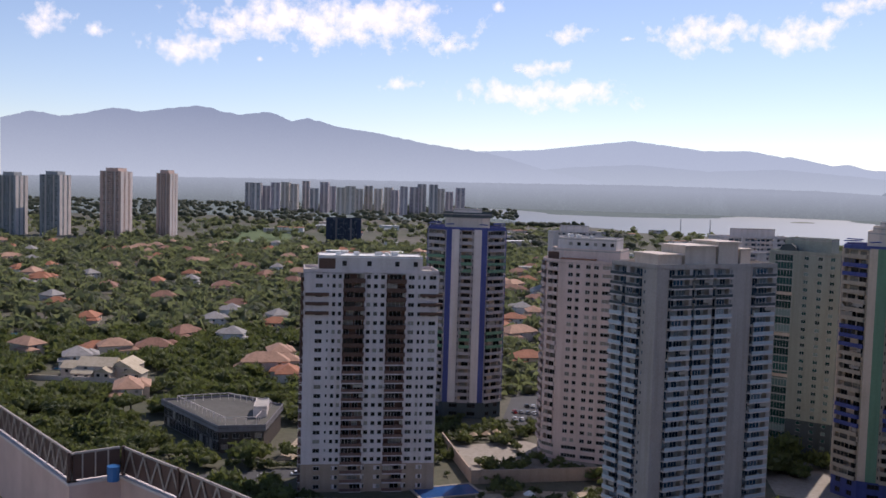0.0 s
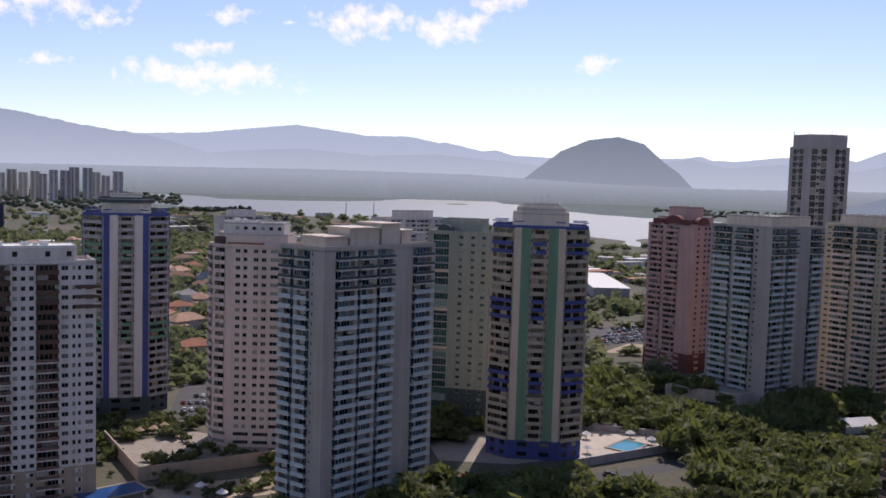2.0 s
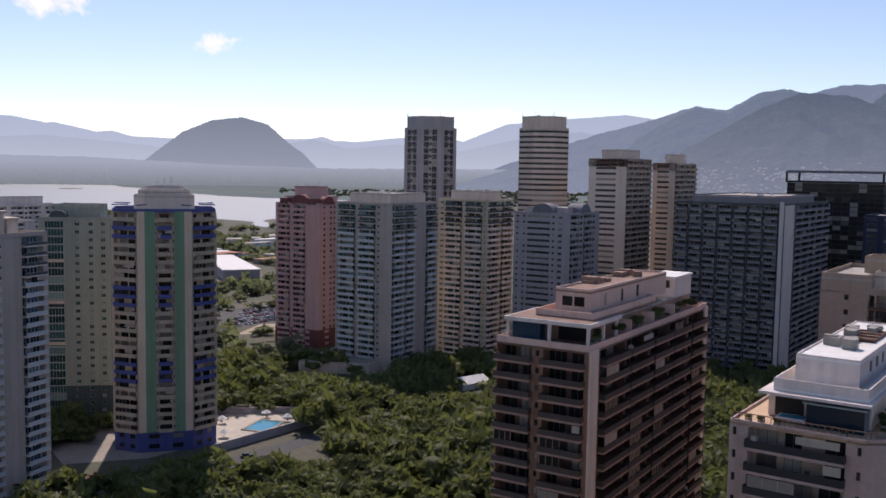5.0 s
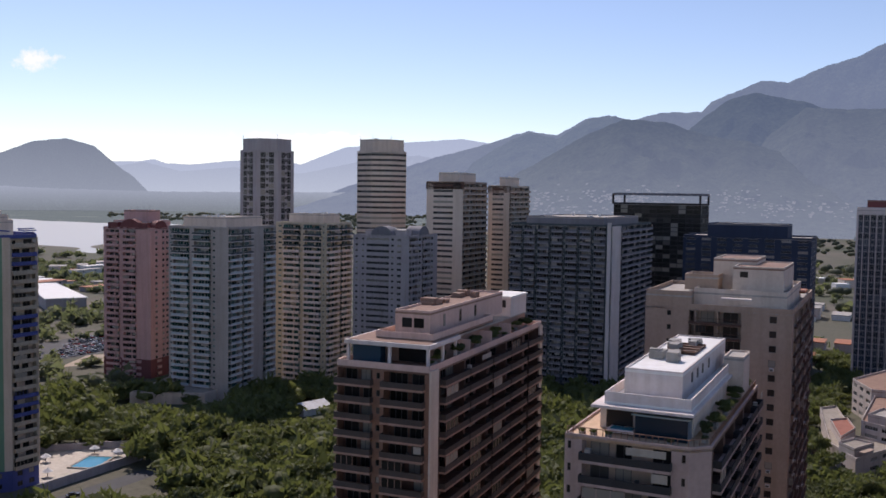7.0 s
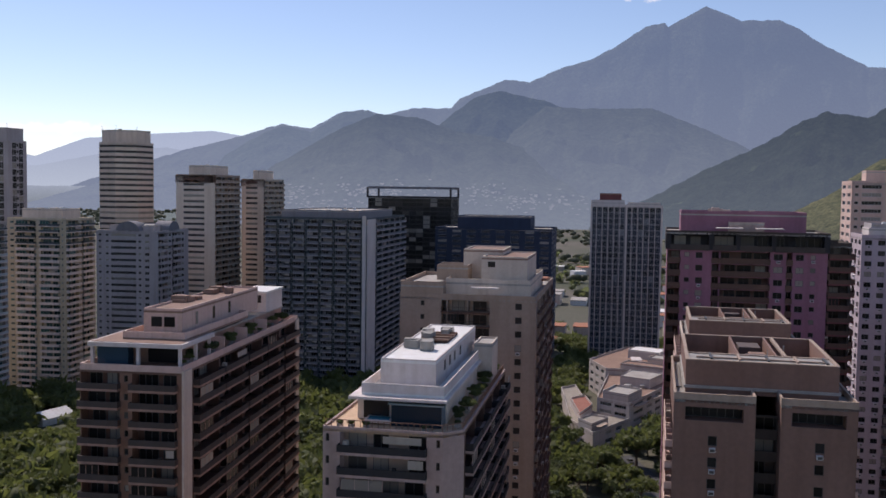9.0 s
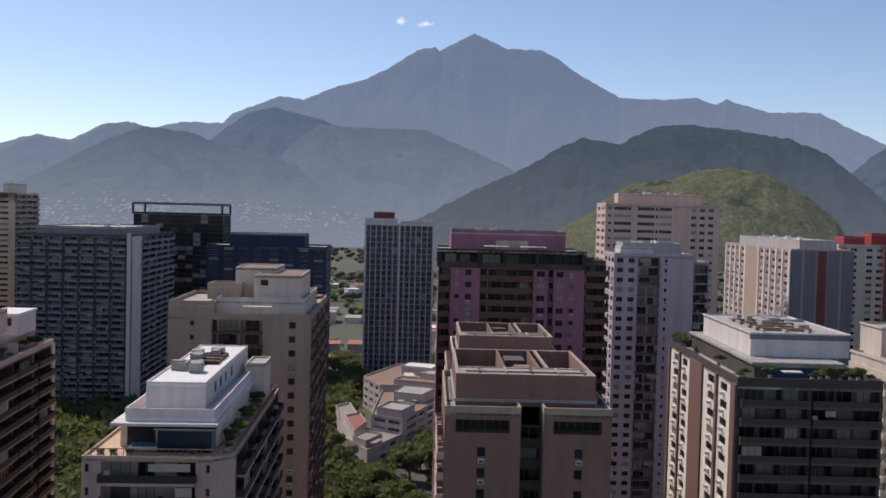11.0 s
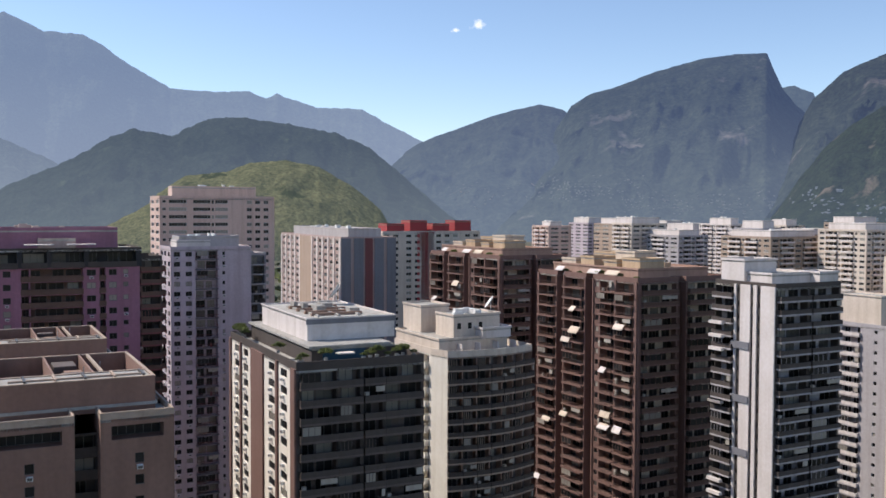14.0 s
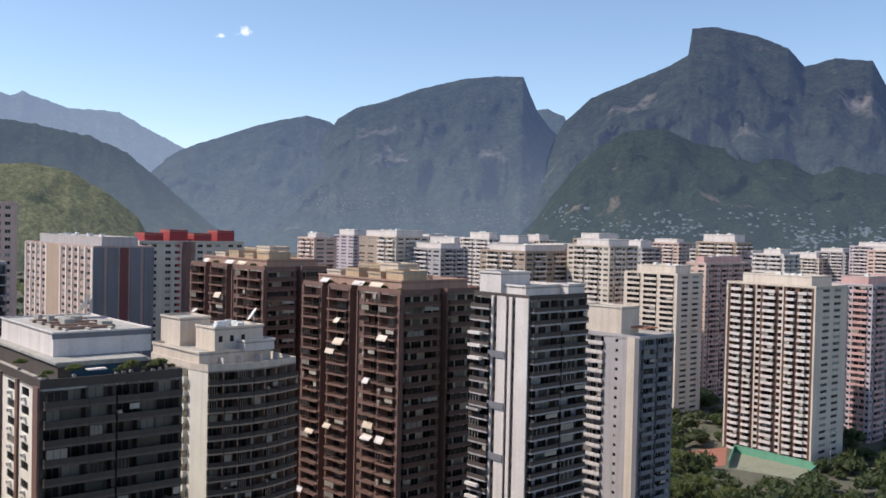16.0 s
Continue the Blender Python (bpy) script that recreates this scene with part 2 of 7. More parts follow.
def balcony_shape(w, d, style, h=2.5, v=0):
    """Balcony slab with its front: solid parapet, bars or glass. Slots: slab, front, glass, white.
    v: 0, 1 open, 2 partly glazed in, 3 with a blind and a cupboard, 4 with chairs and boxes."""
    s = balcony_base(w, d, style)
    if d > 0.5:
        if v == 2:
            a, b = 0.05 * w, 0.52 * w
            s.quad((a, -d + 0.16, 1.02), (b, -d + 0.16, 1.02), (b, -d + 0.16, h), (a, -d + 0.16, h), 2)
            for i in range(4):
                x = a + (b - a) * i / 3
                s.box(x - 0.04, x + 0.04, -d + 0.1, -d + 0.18, 1.02, h, 0)
        elif v == 3:
            s.box(0.52 * w, 0.95 * w, -d + 0.12, -d + 0.16, h - 0.95, h, 3)
            s.box(0.06 * w, 0.06 * w + 0.7, -0.75, -0.1, 0.06, 1.5, 3)
        elif v == 4:
            s.box(0.3 * w, 0.3 * w + 0.6, -d + 0.3, -d + 0.8, 0.06, 0.8, 3).box(0.62 * w, 0.62 * w + 0.5, -d + 0.3, -d + 0.7, 0.06, 1.25, 1)
            s.box(0.8 * w, 0.97 * w, -d + 0.12, -d + 0.16, 1.3, h, 3)
    return s


def balcony_base(w, d, style):
    s = Shape().box(0, w, -d - 0.02, 0.0, -0.32, 0.06, 0)
    if style == "bars":
        s.box(0, w, -d + 0.03, -d + 0.09, 0.98, 1.05, 1).box(0, w, -d + 0.03, -d + 0.09, 0.08, 0.13, 1)
        n = max(3, round(w / 0.45))
        for i in range(n + 1):
            x = 0.02 + (w - 0.06) * i / n
            s.bar(x, x + 0.035, -d + 0.04, -d + 0.08, 0.1, 1.0, 1)
    elif style == "glass":
        s.box(0.02, w - 0.02, -d + 0.04, -d + 0.07, 0.08, 1.0, 1)
        s.box(0, w, -d + 0.02, -d + 0.09, 1.0, 1.06, 0)
    else:
        s.box(0, w, -d, -d + 0.14, 0.02, 1.02, 1).box(0, 0.14, -d + 0.14, 0, 0.02, 1.02, 1).box(w - 0.14, w, -d + 0.14, 0, 0.02, 1.02, 1)
    return s


class Tower:
    """A tower block: walls with real openings, windows, balconies, roof."""

    def __init__(self, name, label, x, y, wall, glass=GLASS, frame=FRAME, near=True, storey=3.0, group="", category="apartment block", solo=0.0):
        self.e = thing(name, x, y, 0, label, category, group)
        self.o = (x, y)
        d2 = x * x + y * y
        self.wall, self.glass, self.frame, self.near, self.h = wall, glass, frame, near, storey
        self.sh, self.mats, self.lived = {}, {}, d2 < 620 ** 2
        self.columns, self.count, self.solo, self.tag = {}, {}, solo, 0

    def shape(self, name, mat, tag=0):
        key = (name, mat.name, tag)
        if key not in self.sh:
            self.sh[key] = Shape()
        return self.sh[key]

    def put(self, name, shape_key, maker, mats, mat, column):
        """One repeat, near ones as objects on a shared mesh, far ones joined column by column."""
        key = (shape_key, tuple(m.name for m in mats))
        self.count[name] = self.count.get(name, 0) + (1 if mat.translation.z >= self.solo else 0)
        if self.near and mat.translation.z >= self.solo and self.count[name] <= (98 if name == "window" else 70):
            if key not in TEMPLATES:
                TEMPLATES[key] = maker().mesh(name, mats)
            ob = new(name, TEMPLATES[key])
            ob.parent = self.e
            ob.matrix_local = mat
        else:
            if ("s", shape_key) not in TEMPLATES:
                TEMPLATES[("s", shape_key)] = maker()
            ck = (name, column, tuple(m.name for m in mats))
            if ck not in self.columns:
                self.columns[ck] = (Shape(), mats)
            self.columns[ck][0].merge(TEMPLATES[("s", shape_key)], mat)

    def face(self, p0, p1, z0, z1, bays, wall=None, balc=None, style="solid", front=None, depth=1.1, deep=1.7, n=None, stripe=None, skip=0, ac=0.0, back=None):
        """One side from p0 to p1. bays: widths with a kind: - wall, w window, v small window, d two small windows,
        l ribbon, g glazing, b balcony, r recessed balcony, s proud strip, t second strip."""
        wall = wall or self.wall
        balc = balc or wall
        front = front or balc
        o = self.o
        a, b = Vector((p0[0] - o[0], p0[1] - o[1], 0)), Vector((p1[0] - o[0], p1[1] - o[1], 0))
        d = b - a
        length = d.length
        d.normalize()
        inward = Vector((-d.y, d.x, 0))
        n = n or max(1, round((z1 - z0) / self.h))
        h = (z1 - z0) / n
        self.tag += 1
        W = self.shape("wall", wall, self.tag)
        toks = [(float(t[:-1]), t[-1]) for t in bays.split()]
        total = sum(t[0] for t in toks)
        u = 0.0

        def P(x, z, y=0.0):
            return a + d * x + inward * y + Vector((0, 0, z))

        for i, (wt, k) in enumerate(toks):
            w = wt * length / total
            ua, ub = u, u + w
            u = ub
            if k == "-":
                W.quad(P(ua, z0), P(ub, z0), P(ub, z1), P(ua, z1))
                continue
            if k in "st":
                self.tag += 1
                S = self.shape("pier", stripe[k], self.tag)
                c = [P(ua, z0), P(ub, z0), P(ub, z0, -0.35), P(ua, z0, -0.35)]
                S.prism([(q.x, q.y) for q in (c[3], c[2], c[1], c[0])], z0, z1 + 0.3)
                W.quad(P(ua, z0), P(ub, z0), P(ub, z1), P(ua, z1))
                continue
            wins = []
            if k == "w":
                m = max(0.25, min(0.2 * w, 0.5 * (w - 0.8)))
                wins, v0, v1, dep = [(ua + m, ub - m)], 0.33, 0.80, 0.22
            elif k == "v":
                wins, v0, v1, dep = [(ua + 0.3 * w, ub - 0.3 * w)], 0.42, 0.78, 0.2
            elif k == "d":
                wins, v0, v1, dep = [(ua + 0.12 * w, ua + 0.40 * w), (ua + 0.60 * w, ua + 0.88 * w)], 0.33, 0.80, 0.22
            elif k == "l":
                wins, v0, v1, dep = [(ua + 0.05, ub - 0.05)], 0.36, 0.82, 0.25
            elif k == "h":
                wins, v0, v1, dep = [(ua + 0.1, ub - 0.1)], 0.34, 0.78, 2.6
            elif k == "g":
                wins, v0, v1, dep = [(ua + 0.12, ub - 0.12)], 0.06, 0.95, 0.12
            else:
                wins, v0, v1, dep = [(ua + 0.15, ub - 0.15)], 0.05, 0.90, deep
            edges = [ua] + [x for q in wins for x in q] + [ub]
            for j in range(0, len(edges), 2):
                W.quad(P(edges[j], z0), P(edges[j + 1], z0), P(edges[j + 1], z1), P(edges[j], z1))
            for x0, x1 in wins:
                lo = z0
                for s in range(n):
                    za, zb = z0 + (s + v0) * h, z0 + (s + v1) * h
                    W.quad(P(x0, lo), P(x1, lo), P(x1, za), P(x0, za))
                    lo = zb
                    W.quad(P(x0, za), P(x1, za), P(x1, za, dep), P(x0, za, dep))
                    W.quad(P(x0, zb, dep), P(x1, zb, dep), P(x1, zb), P(x0, zb))
                    W.quad(P(x0, za), P(x0, za, dep), P(x0, zb, dep), P(x0, zb))
                    W.quad(P(x1, za, dep), P(x1, za), P(x1, zb), P(x1, zb, dep))
                    q = P(x0, za, dep)
                    m = Matrix(((d.x, inward.x, 0, q.x), (d.y, inward.y, 0, q.y), (0, 0, 1, q.z), (0, 0, 0, 1)))
                    pk = "b" if k in "br" else "w"
                    ww, hh = round(x1 - x0, 2), round(zb - za, 2)
                    vv = random.randrange(4) if pk == "b" else 0
                    self.put("window", (pk, ww, hh, vv), lambda: pane_shape(pk, ww, hh, vv), [self.frame, self.glass, back or wall], m, (p0, i))
                    if k == "b" or k == "r":
                        bm = balc[(s - skip) % len(balc)] if isinstance(balc, list) else balc
                        fm = front[(s - skip) % len(front)] if isinstance(front, list) else front
                        pr = depth if k == "b" else 0.12
                        wb = round(w - 0.04, 2)
                        q = P(ua + 0.02, za)
                        m = Matrix(((d.x, inward.x, 0, q.x), (d.y, inward.y, 0, q.y), (0, 0, 1, q.z), (0, 0, 0, 1)))
                        vb = random.choice((0, 0, 0, 0, 1, 1, 1, 2, 2, 2, 3, 4)) if self.lived else 0
                        self.put("balcony", ("bal", wb, pr, style, vb, hh), lambda: balcony_shape(wb, pr, style, hh - 0.05, vb), [bm, fm, self.glass, BLIND], m, (p0, i))
                    elif ac and k in "wv" and random.random() < ac:
                        q = P(0.5 * (x0 + x1) - 0.4, za - 0.75, -0.02)
                        m = Matrix(((d.x, inward.x, 0, q.x), (d.y, inward.y, 0, q.y), (0, 0, 1, q.z), (0, 0, 0, 1)))
                        self.put("air_conditioner", ("ac",), lambda: Shape().box(0, 0.8, -0.55, 0, 0, 0.55, 0).box(0.08, 0.72, -0.58, -0.55, 0.08, 0.47, 1), [WHITE, FRAME_DARK], m, (p0, i))
                W.quad(P(x0, lo), P(x1, lo), P(x1, z1), P(x0, z1))

    def blank(self, p0, p1, z0, z1, wall=None):
        self.face(p0, p1, z0, z1, "1-", wall)

    def top(self, plan, z, parapet=1.0, roof=ROOF, wall=None, thick=0.25, name="parapet"):
        """Roof slab behind a parapet, both on top of the walls at z."""
        loc = [(x - self.o[0], y - self.o[1]) for x, y in plan]
        self.tag += 1
        self.shape("roof", roof, self.tag).prism(loc, z - 0.35, z + 0.02)
        inn = inset(loc, thick)
        S = self.shape(name, wall or self.wall, self.tag)
        n = len(loc)
        for i in range(n):
            j = (i + 1) % n
            S.prism([loc[i], loc[j], inn[j], inn[i]], z + 0.02, z + parapet)

    def volume(self, plan, z0, z1, wall=None, roof=ROOF, parapet=0.5, name="penthouse"):
        loc = [(x - self.o[0], y - self.o[1]) for x, y in plan]
        self.tag += 1
        self.shape(name, wall or self.wall, self.tag).prism(loc, z0, z1 - 0.36)
        if parapet:
            self.top(plan, z1, parapet, roof, wall, 0.2, "parapet")
        else:
            self.shape("roof", roof, self.tag).prism(inset(loc, -0.25), z1 - 0.34, z1 + 0.06)
        return plan

    def box_at(self, name, mat, c, ang, l, w, z0, z1):
        """A turned box: from corner c along ang by l and to its left by w."""
        p = [c, step(c, ang, l), step(step(c, ang, l), ang + 90, w), step(c, ang + 90, w)]
        if l * w < 0:
            p = p[::-1]
        self.tag += 1
        self.shape(name, mat, self.tag).prism([(x - self.o[0], y - self.o[1]) for x, y in p], z0, z1)
        return p

    def done(self):
        roofs, pents = {}, []
        for (name, mn, tag), s in self.sh.items():
            if name in ("roof", "penthouse"):
                ob = part(name, s, bpy.data.materials[mn], self.e)
                if name == "roof":
                    roofs[tag] = ob
                else:
                    pents.append(ob)
        first = next(iter(roofs.values()), self.e)
        for (name, mn, tag), s in self.sh.items():
            if name in ("roof", "penthouse"):
                continue
            up = self.e
            if name == "parapet":
                up = roofs.get(tag, self.e)
            elif name in ("roof_unit", "roof_duct", "pen_wall", "antenna", "satellite_dish", "pergola_beam", "roof_recess", "roof_beam"):
                up = first
            elif name == "penthouse_window" and pents:
                up = pents[-1]
            part(name, s, bpy.data.materials[mn], up, "", "stuff" if name == "rail_bars" else "")
        for (name, _, _), (s, mats) in self.columns.items():
            part(name + "_column", s, mats, self.e, "", "stuff")
        return self.e

# ---- land, lagoon, mountains ----
def sheet(name, pts, z, mat, label, category, kind="structure", parent=None):
    s = Shape().poly([(x, y, z) for x, y in pts])
    ob = new(name, s.mesh(name, [mat]))
    return tagged(ob, label, category, "", kind)


def disc(r, n=96):
    return [(r * math.cos(2 * math.pi * i / n), r * math.sin(2 * math.pi * i / n)) for i in range(n)]


sheet("ground", disc(4960), 0.0, ground_material(), "flat green and brown coastal plain with scrub and bare soil", "ground")


def wavy(ctrl, amp, seed, closed=True, sub=10):
    """A shoreline through a few bends, roughened."""
    out, n = [], len(ctrl)
    for i in range(n):
        a, b = Vector(ctrl[i]), Vector(ctrl[(i + 1) % n])
        for k in range(sub):
            p = a.lerp(b, k / sub)
            q = noise.noise(Vector((p.x * 0.006, p.y * 0.006, seed)))
            t = (b - a).normalized()
            out.append((p.x - t.y * q * amp, p.y + t.x * q * amp))
    return out


LAGOON = [pt(*q) for q in ((-1, 3450), (1, 2745), (5.2, 2640), (8.8, 2305), (11.9, 2280), (15.8, 2300), (20.4, 2150), (25.2, 1890), (27.2, 1630), (28.5, 1570), (29.2, 1960), (31, 2250), (33, 2560),
                             (33, 2860), (31, 2950), (28.2, 2957), (25.5, 3080), (23.4, 3520), (20.7, 4160), (19.3, 4560), (17, 4660), (14.2, 4670), (13.5, 4420), (12.2, 4060), (10.2, 3830), (6.8, 3770), (3.5, 3820), (1.3, 4330), (-1, 4480))]
sheet("lagoon", wavy(LAGOON, 60, 3.3), 0.25, water_material(), "calm pale lagoon that mirrors the bright sky", "lagoon")
sheet("lagoon_islet", wavy([pt(16.7, 3850), pt(17.2, 3810), pt(17.9, 3880), pt(17.6, 3990), pt(17.0, 3960)], 20, 8.1), 0.6, LEAF_DARK, "low dark green islet in the lagoon", "islet")


def ring(a0, a1, d0, d1, n=60):
    return [pt(a0 + (a1 - a0) * i / n, d0 + 120 * noise.noise(Vector((i * 0.37, 2, 0)))) for i in range(n + 1)][::-1] + [pt(a0 + (a1 - a0) * i / n, d1) for i in range(n + 1)]


# haze over the plain is an even emission in its material
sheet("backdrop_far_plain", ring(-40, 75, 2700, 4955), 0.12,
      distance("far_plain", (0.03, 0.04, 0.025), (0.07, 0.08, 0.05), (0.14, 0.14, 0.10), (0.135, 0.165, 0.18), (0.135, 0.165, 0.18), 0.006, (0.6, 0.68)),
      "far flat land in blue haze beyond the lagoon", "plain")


def ridge(name, label, summits, d, front, mat, seed, rough=0.05, gully=0.16, power=0.85, swing=0.0):
    """A mountain side: its skyline runs from summit to summit, its foot lies nearer by front."""
    az = np.arange(summits[0][0], summits[-1][0] + 0.05, 0.1)
    el = np.interp(az, [s[0] for s in summits], [s[1] for s in summits])
    rows = [i / 26 for i in range(27)] + [1.04, 1.12, 1.3]
    verts, faces, nr = [], [], len(rows)
    for i, (a, e) in enumerate(zip(az, el)):
        jag = noise.fractal(Vector((a * 1.7, seed, 0)), 0.8, 2.1, 5)
        edge = min(1.0, (a - az[0]) / 1.2 + 0.02, (az[-1] - a) / 1.2 + 0.02)
        rc = d + swing * math.sin(a * 0.31 + seed)
        top = EYE + rc * math.tan(radians(e + rough * jag))
        for s in rows:
            bulge = noise.fractal(Vector((a * 0.5, s * max(3.0, front / 150), seed)), 0.9, 2.0, 6)
            spur = 1 - abs(noise.noise(Vector((a * 0.30 + s * 2.2, s * 3.4 - a * 0.12, seed + 9)))) * 2
            if s <= 1:
                w = math.sin(math.pi * s)
                r = rc - front * (1 - s) * (0.55 + 0.45 * edge)
                z = top * (s ** power) + w * (gully * top * (0.7 * spur + 0.6 * bulge - 0.25))
                r += w * front * 0.10 * bulge
                z = min(z, EYE + (top - EYE) * r / rc - 2.0) if s < 0.985 and top > EYE else z
            else:
                r, z = rc + (s - 1) * 900, top - (s - 1) * 500
            aa = radians(a)
            verts.append((r * math.sin(aa), r * math.cos(aa), z if s > 0 else -3))
    for i in range(len(az) - 1):
        for j in range(nr - 1):
            k = i * nr + j
            faces.append((k, k + nr, k + nr + 1, k + 1))
    me = bpy.data.meshes.new(name)
    me.from_pydata(verts, [], faces)
    me.materials.append(mat)
    me.polygons.foreach_set("use_smooth", [True] * len(faces))
    me.update()
    SLOPES[name] = (az, np.array(verts).reshape(len(az), nr, 3))
    return tagged(new(name, me), label, "mountain", "", "structure")


def on_slope(name, a, e):
    """The place on a mountain side at a bearing and a height above the eye's level, both in degrees."""
    az, grid = SLOPES[name]
    col = grid[int(np.clip(round((a - az[0]) / 0.1), 0, len(az) - 1))]
    r = np.hypot(col[:, 0], col[:, 1])
    ang = np.degrees(np.arctan2(col[:, 2] - EYE, r))
    k = int(np.argmax(ang > e))
    if k == 0:
        return None
    f = (e - ang[k - 1]) / (ang[k] - ang[k - 1])
    return col[k - 1] * (1 - f) + col[k] * f


SLOPES = {}


RANGE_WEST = [
    (-28.6, 3.04), (-26.9, 3.51), (-25.6, 3.27), (-24.3, 3.5), (-22.8, 3.9), (-21.2, 3.76), (-18.1, 4.27), (-15.9, 3.83), (-13.9, 4.08), (-12.7, 3.56),
    (-11.8, 3.8), (-9.9, 3.34), (-7.2, 3), (-5.1, 2.59), (-3.1, 2.31), (-1.6, 2.15), (0.3, 1.8), (2.4, 1.18), (6, 0.4), (11, -1),
]
RANGE_FAR = [
    (-6, 0.5), (-1.6, 2.15), (2, 2.32), (5.7, 2.78), (7.6, 2.99), (9.6, 2.76), (11.8, 2.48), (14.3, 2.52), (16.1, 2.19), (16.5, 2.24), (18.7, 1.77),
    (19.5, 1.85), (20.7, 1.55), (23.4, 1.49), (30.5, 1.62), (31.5, 1.77), (32.2, 1.55), (33.6, 1.51), (35.6, 1.75), (38.2, 1.93), (39.9, 1.63), (42.5,
    2.69), (44.4, 2.92), (47.8, 3.18), (49.5, 3.32), (51.2, 3.09), (53.5, 3.31), (58, 1.5),
]
RANGE_NEAR_WEST = [
    (-4, -1.2), (-1, 0.7), (4, 1.35), (8, 1.6), (12, 1.3), (16, 1.5), (20, 1.2), (24, 0.8), (28, 1.1), (31, 1.6), (33, 1.1), (36, 1.4), (40, 1.1), (44,
    2), (47, 2.3), (50, 1.7), (54, 0),
]
DOME = [
    (19.6, -1.3), (20.7, -0.46), (21.2, 0.15), (22.1, 0.85), (23.4, 1.89), (25.1, 2.61), (26.8, 2.82), (28.3, 2.41), (29.5, 1.36), (30.4, 0.7), (31.3,
    -0.23), (32.6, -1.3),
]
RANGE_MAIN = [
    (39, -1), (44, 0.9), (48, 2.2), (51.2, 3.06), (52.3, 3.45), (53.5, 3.85), (55.2, 3.58), (56.9, 4.55), (58.3, 4.8), (59.6, 4.49), (61.3, 4.94), (63.6,
    4.96), (64.1, 5.52), (66.8, 6.67), (68.3, 6.55), (70.3, 7.42), (71.8, 7.82), (73.1, 8.46), (75, 9.67), (76.1, 9.89), (76.3, 9.65), (77.2, 10.11),
    (78.4, 10.72), (80.4, 9.86), (82.4, 9.81), (83.4, 9.33), (84.4, 8.58), (87.1, 7.07), (89.5, 6.95), (91.6, 7.05), (92.6, 6.66), (93.2, 6.93), (95.6,
    6.18), (98.3, 6.12), (99.3, 5.53), (102.1, 4.14), (103.9, 3.16), (108, 1), (112, -1),
]
RANGE_INNER = [
    (50, -1.2), (52.9, 1.31), (53.9, 1.84), (56.9, 3.6), (59.2, 4.57), (61.6, 4.38), (64, 3.59), (66.1, 3.28), (67.8, 2.7), (70.1, 1.67), (72.8, 0.38),
    (75, -1.2),
]
GREEN_HILL = [
    (72, -1.8), (75, -0.51), (77.2, 0.68), (78.8, 1.55), (81.5, 2.77), (83.8, 4.17), (85.1, 4.7), (87.2, 4.34), (89.2, 5.38), (90.9, 5.54), (94, 5.17),
    (96.7, 4.69), (98.7, 3.87), (100.7, 2.21), (103.4, -0.09), (106, -1.9),
]
GRASS_SPUR = [
    (81, -2.2), (83.8, -0.39), (85.9, 0.66), (87.9, 2.05), (90.3, 2.33), (91.6, 2.86), (93.7, 3.05), (95.7, 2.67), (97.7, 1.51), (99.4, 0.19), (101,
    -2.2),
]
ROCKY_HILL = [
    (121.5, -1.3), (123.2, 1.07), (123.7, 1.92), (125.1, 3.76), (126.4, 4.92), (128, 5.89), (130.2, 6.08), (132.1, 5.19), (135.1, 4.66), (137.2, 4.16),
    (138.5, 3.39), (139.7, 4.02), (141.1, 3.7), (142.2, 3.39), (147, 1), (152, -1),
]
SPUR_LEFT = [
    (47.5, -1), (49.5, 0.89), (50.2, 1.91), (52.5, 3.32), (53.7, 3.75), (55.2, 3.39), (57.2, 4.62), (58.6, 4.75), (60.6, 4.03), (62.7, 1.53), (64, -1),
]
SPUR_REAR = [
    (60.5, -1), (62, 1.86), (63, 4.07), (65, 5.61), (66.5, 6.02), (68.3, 5.64), (69.7, 5.32), (72.3, 3.69), (75.7, 0.77), (78, -1),
]
SPUR_MID = [
    (63.5, -1), (65.1, 0.56), (67.4, 3.64), (69.3, 5.15), (71.3, 5), (75.5, 5.01), (78.7, 3.72), (80.8, 2.77), (83.2, 0.91), (86, -1),
]
EAST_LOW = [
    (86, -1.2), (91, 0.2), (96, 1.7), (100, 3.05), (101.6, 4.09), (102.2, 4.37), (105.9, 5.71), (107.2, 6.08), (108.9, 6.45), (110.3, 6.15), (111.3,
    5.33), (112.7, 2.3), (114, -1),
]
CLIFF = [
    (105.5, -1), (107.3, 2.21), (109.9, 4.96), (110.8, 6.33), (111.9, 7.02), (113.3, 7.37), (115.7, 8.24), (118.4, 8.91), (120.2, 9.07), (121.9, 9.06),
    (122.3, 8.07), (122.8, 7.0), (123.5, 6.1), (124.5, 5.2), (126, 4.0), (129, 1.8), (133, -1),
]
SADDLE = [
    (119.5, -1), (120.8, 3.41), (122.4, 7.08), (123.4, 7.18), (124.4, 6.74), (125.8, 3.43), (127, -1),
]
FLAT_TOP = [
    (120.5, -1), (122.2, 2.07), (123.5, 4.76), (124.4, 6.41), (126, 7.87), (130.5, 9.68), (131.5, 10.26), (131.7, 11.74), (132.9, 11.8), (135.3, 11.21),
    (137, 10.48), (137.9, 9.42), (139.5, 9.82), (141.4, 9.58), (142.1, 8.28), (146, 5), (152, -1),
]
FAR_SHORE = [
    (-42, -1.2), (-40, -0.3), (-24, 0), (-15, 0.15), (1, 0.3), (8, 0.4), (18, 0.35), (26, 0), (32, -0.1), (42, 0), (50, 0.1), (56, -0.3), (60, -1.2),
]
